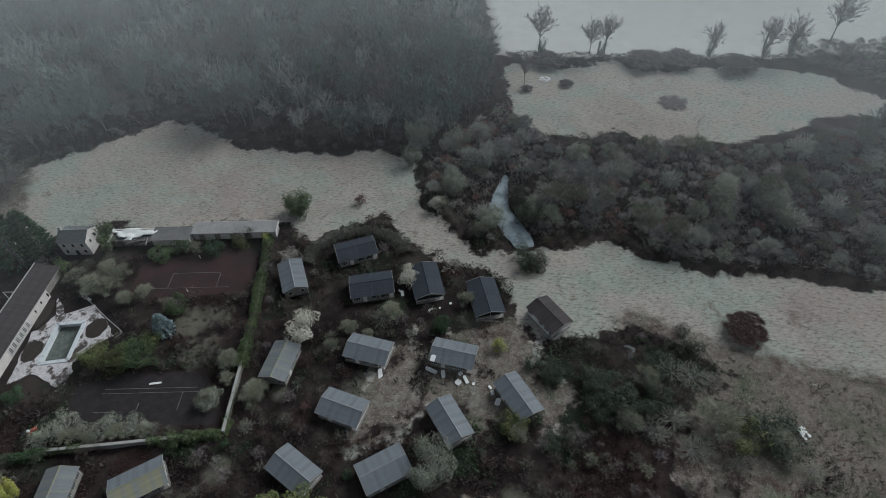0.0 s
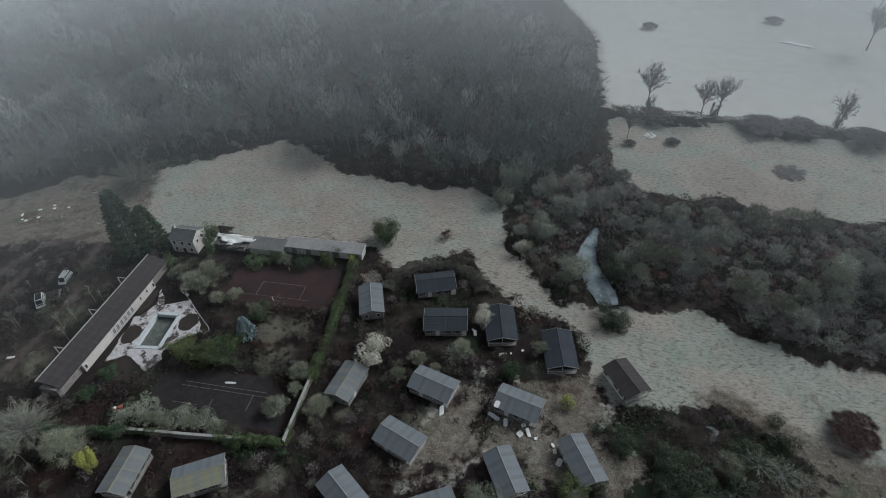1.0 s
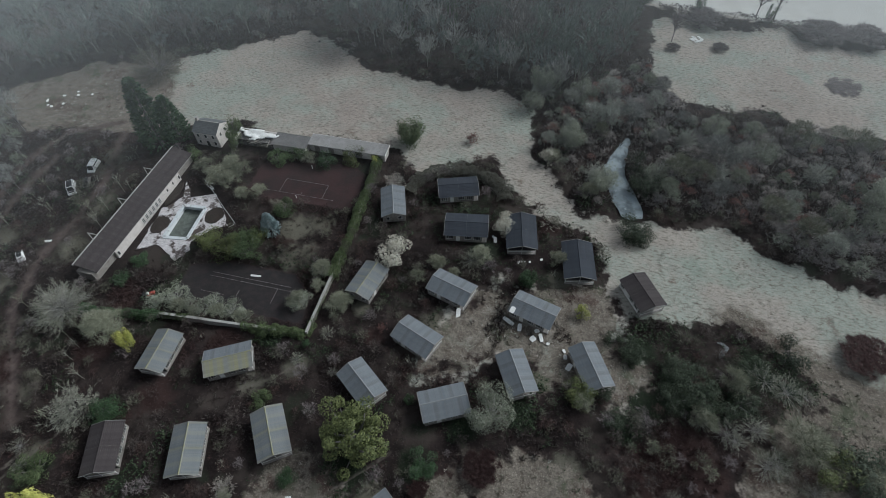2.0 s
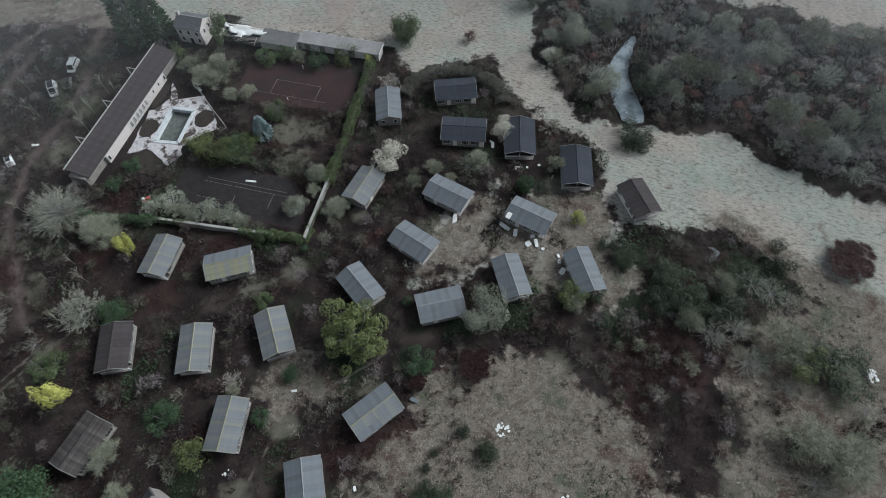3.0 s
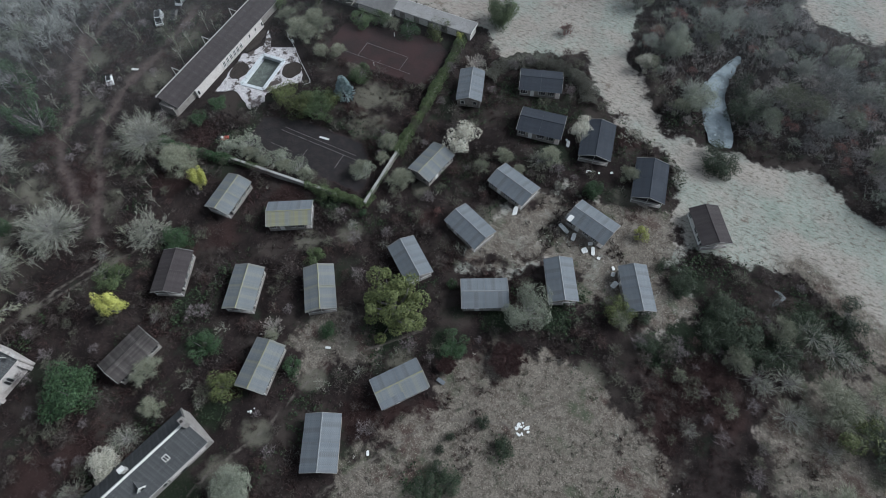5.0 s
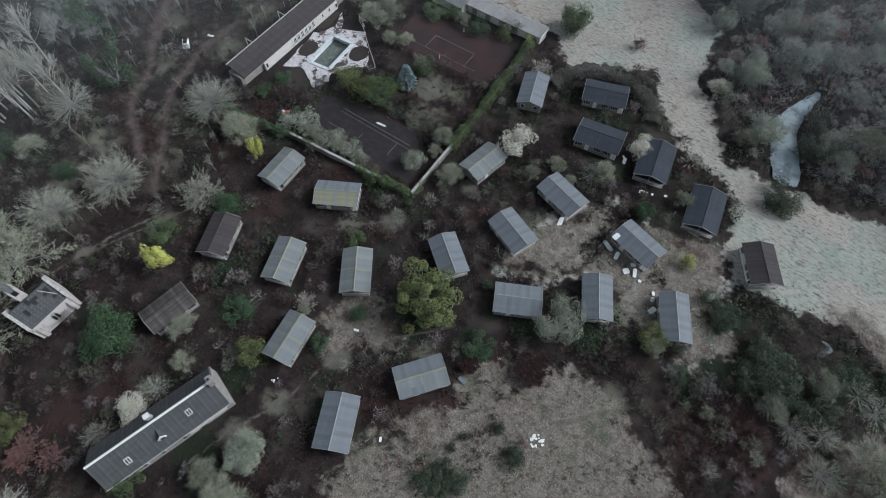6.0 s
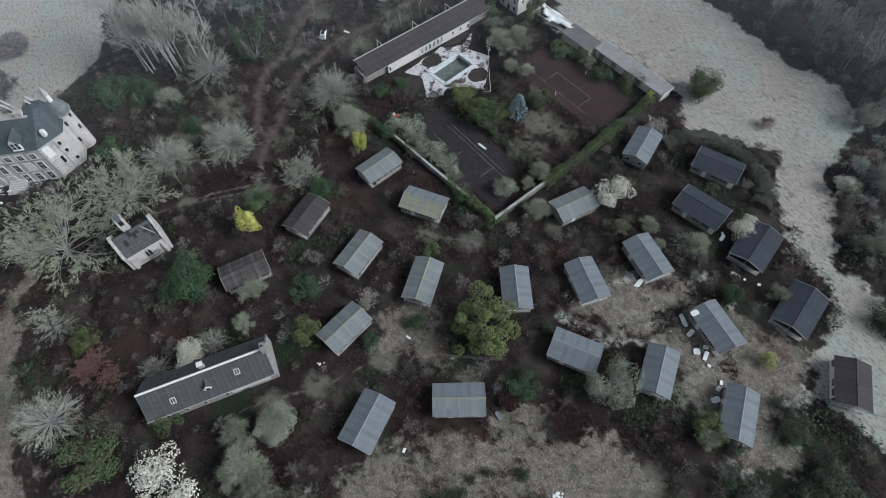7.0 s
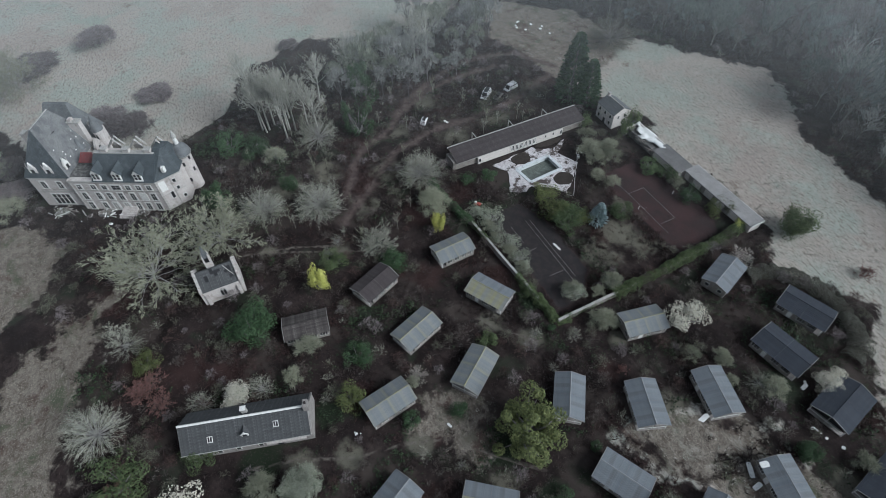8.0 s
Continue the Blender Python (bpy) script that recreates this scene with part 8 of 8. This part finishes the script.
def vehicle(name, x, y, turn, L, W, H, bonnet, boot, cab, paint, label, category, wheels=True, glass=M_BLACK, open_top=False):
    v = thing(name, pose(x, y, 0, 0, 0, turn), label, category)
    part("body", car_body(L, W, H, bonnet, boot, cab), paint, v)
    zt, zb = H - 0.08, 1.05
    wx0, wx1 = L / 2 - bonnet - cab + 0.03, L / 2 - bonnet - 0.02
    bm = bmesh.new()
    q = [bm.verts.new(p_) for p_ in ((wx1 + 0.06, -W / 2 + 0.24, zb), (wx1 + 0.06, W / 2 - 0.24, zb), (wx0 + 0.08, W / 2 - 0.28, zt), (wx0 + 0.08, -W / 2 + 0.28, zt))]
    e_ = bmesh.ops.extrude_face_region(bm, geom=[bm.faces.new(q)])
    bmesh.ops.translate(bm, verts=[g_ for g_ in e_["geom"] if isinstance(g_, bmesh.types.BMVert)], vec=(0.03, 0, 0.03))
    part("windscreen", bm, glass, v)
    for s in (-1, 1):
        part("side_window", boxed(-L / 2 + boot + 0.5, wx0 - 0.1, s * (W / 2 - 0.13) - 0.03, s * (W / 2 - 0.13) + 0.03, 1.1, H - 0.15), glass, v)
        part("headlight", boxed(L / 2 - 0.1, L / 2 + 0.02, s * (W / 2 - 0.35) - 0.14, s * (W / 2 - 0.35) + 0.14, 0.58, 0.74), M_METAL, v)
    part("rear_window", boxed(-L / 2 + boot + 0.12, -L / 2 + boot + 0.2, -W / 2 + 0.3, W / 2 - 0.3, 1.1, H - 0.2), glass, v)
    if open_top:
        part("burnt_cabin", boxed(-L / 2 + boot + 0.6, wx0 - 0.1, -W / 2 + 0.3, W / 2 - 0.3, H - 0.02, H + 0.02), M_DARK, v)
        part("engine_bay", boxed(L / 2 - bonnet + 0.15, L / 2 - 0.3, -W / 2 + 0.25, W / 2 - 0.25, 0.9, 1.0), M_DARK, v)
    for sx in (-1, 1):
        for sy in (-1, 1):
            if wheels or sx > 0:
                bm = bmesh.new()
                bmesh.ops.create_cone(bm, cap_ends=True, segments=14, radius1=0.32, radius2=0.32, depth=0.2, matrix=Matrix.Translation((sx * L * 0.31, sy * (W / 2 - 0.1), 0.3)) @ Matrix.Rotation(radians(90), 4, "X"))
                w = part("wheel", bm, M_BLACK, v)
                bm = bmesh.new()
                bmesh.ops.create_cone(bm, cap_ends=True, segments=10, radius1=0.18, radius2=0.16, depth=0.04, matrix=Matrix.Translation((sx * L * 0.31, sy * (W / 2 + 0.005), 0.3)) @ Matrix.Rotation(radians(90), 4, "X"))
                part("rim", bm, M_METAL, w)


vehicle("white_van", -129.6, 88.0, -75, 5.0, 2.1, 2.2, 0.6, 0.15, 0.7, M_CAR, "abandoned white van beside the track", "van")
vehicle("wrecked_van", -130.2, 78.9, -50, 5.2, 2.1, 2.1, 0.9, 0.2, 0.6, M_CAR, "wrecked white van with burnt front beside the track", "van", wheels=False, open_top=True)
vehicle("burnt_car", -127.6, 82.0, -62, 4.2, 1.75, 1.42, 1.1, 0.6, 0.6, M_BURNT, "burnt-out car shell beside the track", "car", wheels=False, open_top=True)
vehicle("wrecked_car", -126.9, 54.8, 140, 3.9, 1.7, 1.42, 1.0, 0.35, 0.65, M_CAR, "small white wrecked car with broken windows on the track", "car", open_top=True)


def sheet_piece(name, x, y, z, w, d, turn, tilt, mat, label, category, group=""):
    """A thrown-out board or slab, its corners broken."""
    o = [(-w / 2, -d / 2), (w * 0.3, -d / 2 * 1.05), (w / 2, -d * 0.3), (w / 2 * 0.95, d / 2), (-w * 0.2, d / 2 * 1.06), (-w / 2 * 1.03, d * 0.35)]
    bm = prism(o, -0.05, 0.05, 0.015)
    ob = part(name, bm, mat)
    ob.matrix_world = pose(x, y, z, tilt, tilt * 0.6, turn)
    return tagged(ob, label, category, group)


WHITE_BITS = [(-14.9, 64.0, 0.25, 1.0, 2.4, 12, 14), (-3.4, 64.7, 0.2, 2.9, 0.9, -28, 6), (-0.7, 63.6, 0.3, 0.9, 1.7, 10, 18), (3.2, 63.6, 0.22, 1.1, 0.8, 30, 8), (2.6, 61.5, 0.15, 1.4, 1.2, 50, 5), (4.3, 62.1, 0.2, 0.8, 1.9, 25, 10),
              (10.0, 58.6, 0.3, 0.8, 1.0, 10, 15), (11.0, 56.4, 0.3, 1.1, 1.6, -20, 12), (9.6, 60.0, 0.2, 0.6, 0.9, 40, 8), (6.0, 61.0, 0.15, 0.7, 0.6, 0, 5)]
for x_, y_, z_, w_, d_, t_, k_ in WHITE_BITS:
    sheet_piece("discarded_board", x_, y_, z_, w_, d_, t_, k_, M_BOARD, "broken white wall panel thrown on the grass", "panel", "thrown-out panels")
WHITE_BITS = [(-3.4, 81.6, 0.2, 1.3, 1.1, 20, 10), (-2.6, 82.6, 0.15, 0.7, 0.8, 60, 6), (-1.2, 82.5, 0.12, 0.5, 0.5, 10, 4), (1.5, 83.8, 0.15, 0.7, 0.6, 30, 8), (-10.7, 87.2, 0.4, 0.8, 1.5, 20, 25), (-11.3, 88.2, 0.3, 0.6, 0.8, 70, 15),
              (-36.5, 18.1, 0.15, 1.1, 0.45, 20, 6), (-19.3, 4.2, 0.15, 0.5, 0.9, 30, 6), (-123.9, 61.0, 0.2, 1.9, 0.8, 25, 3), (-65.5, 63.2, 0.1, 2.6, 0.5, 6, 2)]
for x_, y_, z_, w_, d_, t_, k_ in WHITE_BITS:
    sheet_piece("white_board", x_, y_, z_, w_, d_, t_, k_, M_BOARD, "white board lying among the brambles", "board", "scattered boards")
WHITE_BITS = [(-130.0, -45.1, 0.15, 2.6, 1.2, 40, 3), (-127.6, -30.4, 0.3, 1.8, 1.0, 10, 14), (-129.3, -41.5, 0.3, 2.2, 0.4, 70, 10), (-130.6, -39.4, 0.3, 2.4, 0.35, 20, 12), (-131.0, -42.4, 0.35, 2.0, 0.4, -30, 14), (-128.4, -37.0, 0.25, 1.8, 0.3, 50, 8),
              (-133.4, -44.0, 0.3, 2.6, 0.3, 15, 8), (-126.6, -28.8, 0.2, 1.2, 0.8, 60, 6)]
for x_, y_, z_, w_, d_, t_, k_ in WHITE_BITS:
    sheet_piece("fallen_timber", x_, y_, z_, w_, d_, t_, k_, M_EDGE, "pale fallen timber and plaster before the facade", "rubble", "facade rubble")
sheet_piece("roof_panel_white", -2.9, 66.1, 2.95, 1.1, 1.5, -16, 12, M_BOARD, "white panel lying on a hut roof", "panel")
sheet_piece("grey_sheet", -13.0, 22.0, 0.25, 1.7, 0.8, -10, 8, M_SHEET, "loose grey roofing sheet beside a hut", "sheet")
sheet_piece("grey_sheet", 42.1, 68.0, 0.2, 2.6, 3.6, -30, 4, M_SHEET_DK, "rusted grey roofing sheets lying in scrub", "sheet")
for x_, y_, r_ in ((4.7, 20.6, 1.3), (18.3, 10.3, 1.9), (72.8, 47.8, 1.2), (42, 195, 2.2), (-43.3, 1.3, 0.8), (-92.6, 89.2, 1.0), (-60.0, 115.5, 0.6)):
    h_ = thing("rubble_heap", pose(x_, y_, 0), "small heap of white rubble on the grass", "rubble", "rubble heaps")
    for i in range(34 if r_ > 1.5 else 22 if r_ > 1 else 9):
        a_, q_ = random.uniform(0, 6.28), math.sqrt(random.uniform(0, 1)) * r_
        s_ = random.uniform(0.12, 0.16 + 0.2 * r_)
        ob = part("lump", prism([(s_ * math.cos(k) * random.uniform(0.7, 1.1), s_ * math.sin(k) * random.uniform(0.7, 1.1)) for k in [j * 1.0472 for j in range(6)]], -0.1, random.uniform(0.1, 0.3), 0.05), M_BOARD, h_)
        ob.matrix_basis = pose(q_ * math.cos(a_), q_ * math.sin(a_), 0.02, 0, 0, random.uniform(0, 90))

for x_, y_, w_, d_ in ((118.5, 299.0, 7.0, 1.8), (123.0, 296.5, 6.0, 2.2), (127.5, 294.0, 4.0, 1.4)):
    sheet_piece("plastic_sheet", x_, y_, 0.25, w_, d_, -12, 1, M_BOARD, "white plastic sheeting lying on the far field", "sheet", "field sheeting")

scrap_rng = random.Random(9)
for k in range(9):
    sheet_piece("pale_stone", -160 + scrap_rng.uniform(-7, 8), 114 + scrap_rng.uniform(-6, 7), 0.15, scrap_rng.uniform(0.7, 1.2), scrap_rng.uniform(0.5, 0.9), scrap_rng.uniform(0, 180), 6, M_BOARD, "pale stone lying on the rough field corner", "stone", "pale field stones")

# the red mower left by the wall
mw = thing("garden_mower", pose(-87.6, 52.3, 0, 0, 0, 30), "rusting red ride-on mower with a white seat by the wall", "mower")
part("bonnet", boxed(0.1, 1.1, -0.45, 0.45, 0.35, 0.95, bevel=0.08), M_RED, mw)
part("deck", boxed(-0.9, 0.2, -0.6, 0.6, 0.25, 0.5, bevel=0.05), M_RED, mw)
part("seat", boxed(-0.8, -0.25, -0.3, 0.3, 0.6, 1.15, bevel=0.1), M_WHITE, mw)
part("grass_box", boxed(-1.8, -0.95, -0.55, 0.55, 0.2, 1.0, bevel=0.08), M_BLACK, mw)
for sx, sy in ((-0.6, -0.6), (-0.6, 0.6), (0.8, -0.5), (0.8, 0.5)):
    bm = bmesh.new()
    bmesh.ops.create_cone(bm, cap_ends=True, segments=12, radius1=0.26, radius2=0.26, depth=0.18, matrix=Matrix.Translation((sx, sy, 0.24)) @ Matrix.Rotation(radians(90), 4, "X"))
    part("wheel", bm, M_BLACK, mw)
for x_, y_ in ((-91.0, 87.8), (-93.6, 89.8)):
    t_ = thing("garden_chair", pose(x_, y_, 0, 0, 0, 40), "overturned white plastic chair by the terrace", "chair", "terrace chairs")
    part("seat", boxed(-0.35, 0.35, -0.35, 0.35, 0.35, 0.45, bevel=0.03), M_BOARD, t_)
    part("backrest", boxed(-0.4, -0.3, -0.35, 0.35, 0.45, 1.05, bevel=0.03), M_BOARD, t_)
    for sx in (-0.3, 0.3):
        for sy in (-0.3, 0.3):
            part("leg", boxed(sx - 0.03, sx + 0.03, sy - 0.03, sy + 0.03, 0.0, 0.36), M_BOARD, t_)


# ---- fallen timber and rubble under the chateau front ----
def by_chateau(x, y):
    c, s = math.cos(radians(61.5)), math.sin(radians(61.5))
    return -141.6 + x * c - y * s, -52.6 + x * s + y * c


vehicle("burnt_car", *by_chateau(-7.5, 3.3), 20, 4.2, 1.75, 1.42, 1.1, 0.6, 0.6, M_BURNT, "burnt-out car shell beside the chateau", "car", wheels=False, open_top=True)
heap_rng = random.Random(5)
for hx_, hy_, n_, sp_, lab_ in ((5.6, -3.2, 46, 2.2, "heap of broken pale timbers below the chateau"), (17.5, -3.0, 40, 2.6, "scattered broken timbers below the chateau"), (27.8, -2.6, 26, 1.5, "heap of rubble beside the chateau steps")):
    ox_, oy_ = by_chateau(hx_, hy_)
    hp_ = thing("timber_heap", pose(ox_, oy_, 0, 0, 0, 61.5), lab_, "rubble heap")
    part("mound", prism([(sp_ * 0.8 * math.cos(k * 0.7), sp_ * 0.6 * math.sin(k * 0.7)) for k in range(9)], -0.2, 0.3, 0.3), M_BURNT, hp_)
    for k in range(n_):
        ln_ = heap_rng.uniform(0.5, 2.4)
        q_ = part("timber", boxed(-ln_ / 2, ln_ / 2, -0.1, 0.1, -0.07, 0.07), (M_BOARD, M_EDGE, M_HUTWALL)[k % 3], hp_)
        q_.matrix_basis = pose(heap_rng.gauss(0, sp_ * 0.55), heap_rng.gauss(0, sp_ * 0.4), heap_rng.uniform(0.15, 0.8), heap_rng.uniform(-20, 20), heap_rng.uniform(-20, 20), heap_rng.uniform(0, 180))
for hx_, hy_, w_, d_ in ((12.0, -6.6, 2.2, 1.1), (20.5, -6.8, 1.0, 0.6), (28.5, -5.4, 1.1, 0.6), (24.4, -0.95, 1.0, 0.5)):
    ox_, oy_ = by_chateau(hx_, hy_)
    sheet_piece("white_slab", ox_, oy_, 0.25, w_, d_, 50, 6, M_BOARD, "white broken slab lying before the chateau", "slab")

# ---- distance haze, drawn as see-through white sheets over the outer fields and woods ----
def haze_material():
    m, n, l, p = tree_of("haze_sheet_white")
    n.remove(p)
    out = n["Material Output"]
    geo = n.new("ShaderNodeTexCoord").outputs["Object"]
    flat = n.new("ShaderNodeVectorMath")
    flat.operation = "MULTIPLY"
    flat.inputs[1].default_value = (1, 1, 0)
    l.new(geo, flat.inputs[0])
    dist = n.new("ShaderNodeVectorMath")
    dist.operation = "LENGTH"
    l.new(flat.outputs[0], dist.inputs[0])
    # opacity grows outward from the viewpoint, so the sheets imitate haze
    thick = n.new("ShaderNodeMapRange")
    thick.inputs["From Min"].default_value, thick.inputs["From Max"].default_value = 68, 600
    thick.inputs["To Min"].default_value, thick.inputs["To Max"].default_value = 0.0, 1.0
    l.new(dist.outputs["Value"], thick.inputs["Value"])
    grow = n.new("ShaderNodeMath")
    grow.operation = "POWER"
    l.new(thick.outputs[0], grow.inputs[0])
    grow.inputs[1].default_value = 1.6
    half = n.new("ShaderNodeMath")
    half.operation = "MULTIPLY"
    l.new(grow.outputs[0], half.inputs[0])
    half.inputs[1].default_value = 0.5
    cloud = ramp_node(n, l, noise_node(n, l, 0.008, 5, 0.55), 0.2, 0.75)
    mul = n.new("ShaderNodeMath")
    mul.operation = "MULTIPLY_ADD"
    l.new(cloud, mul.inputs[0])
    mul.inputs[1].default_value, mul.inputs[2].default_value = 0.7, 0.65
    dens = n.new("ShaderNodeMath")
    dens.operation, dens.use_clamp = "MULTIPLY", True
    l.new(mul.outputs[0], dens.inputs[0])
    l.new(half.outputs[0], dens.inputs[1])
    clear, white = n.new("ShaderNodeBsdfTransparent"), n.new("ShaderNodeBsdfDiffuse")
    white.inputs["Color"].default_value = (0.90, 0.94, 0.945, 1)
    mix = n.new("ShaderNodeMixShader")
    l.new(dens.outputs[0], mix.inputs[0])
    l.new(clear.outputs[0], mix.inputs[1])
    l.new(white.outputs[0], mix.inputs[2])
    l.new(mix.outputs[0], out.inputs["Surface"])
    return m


M_HAZE = haze_material()
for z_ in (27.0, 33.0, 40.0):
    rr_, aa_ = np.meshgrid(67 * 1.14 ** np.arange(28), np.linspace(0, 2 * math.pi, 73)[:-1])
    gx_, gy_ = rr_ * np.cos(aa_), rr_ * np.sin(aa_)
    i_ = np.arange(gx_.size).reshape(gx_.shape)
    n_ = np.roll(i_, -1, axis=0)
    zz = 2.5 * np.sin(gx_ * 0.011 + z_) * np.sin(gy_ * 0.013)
    me_ = mesh_of("haze_sheet", np.stack([gx_.ravel(), gy_.ravel(), zz.ravel()], 1), np.stack([i_[:, :-1], i_[:, 1:], n_[:, 1:], n_[:, :-1]], -1).reshape(-1, 4), M_HAZE)
    ob_ = new("haze_sheet", me_)
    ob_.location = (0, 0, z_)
    tagged(ob_, "see-through white sheet standing in for distance haze", "mist", kind="stuff")
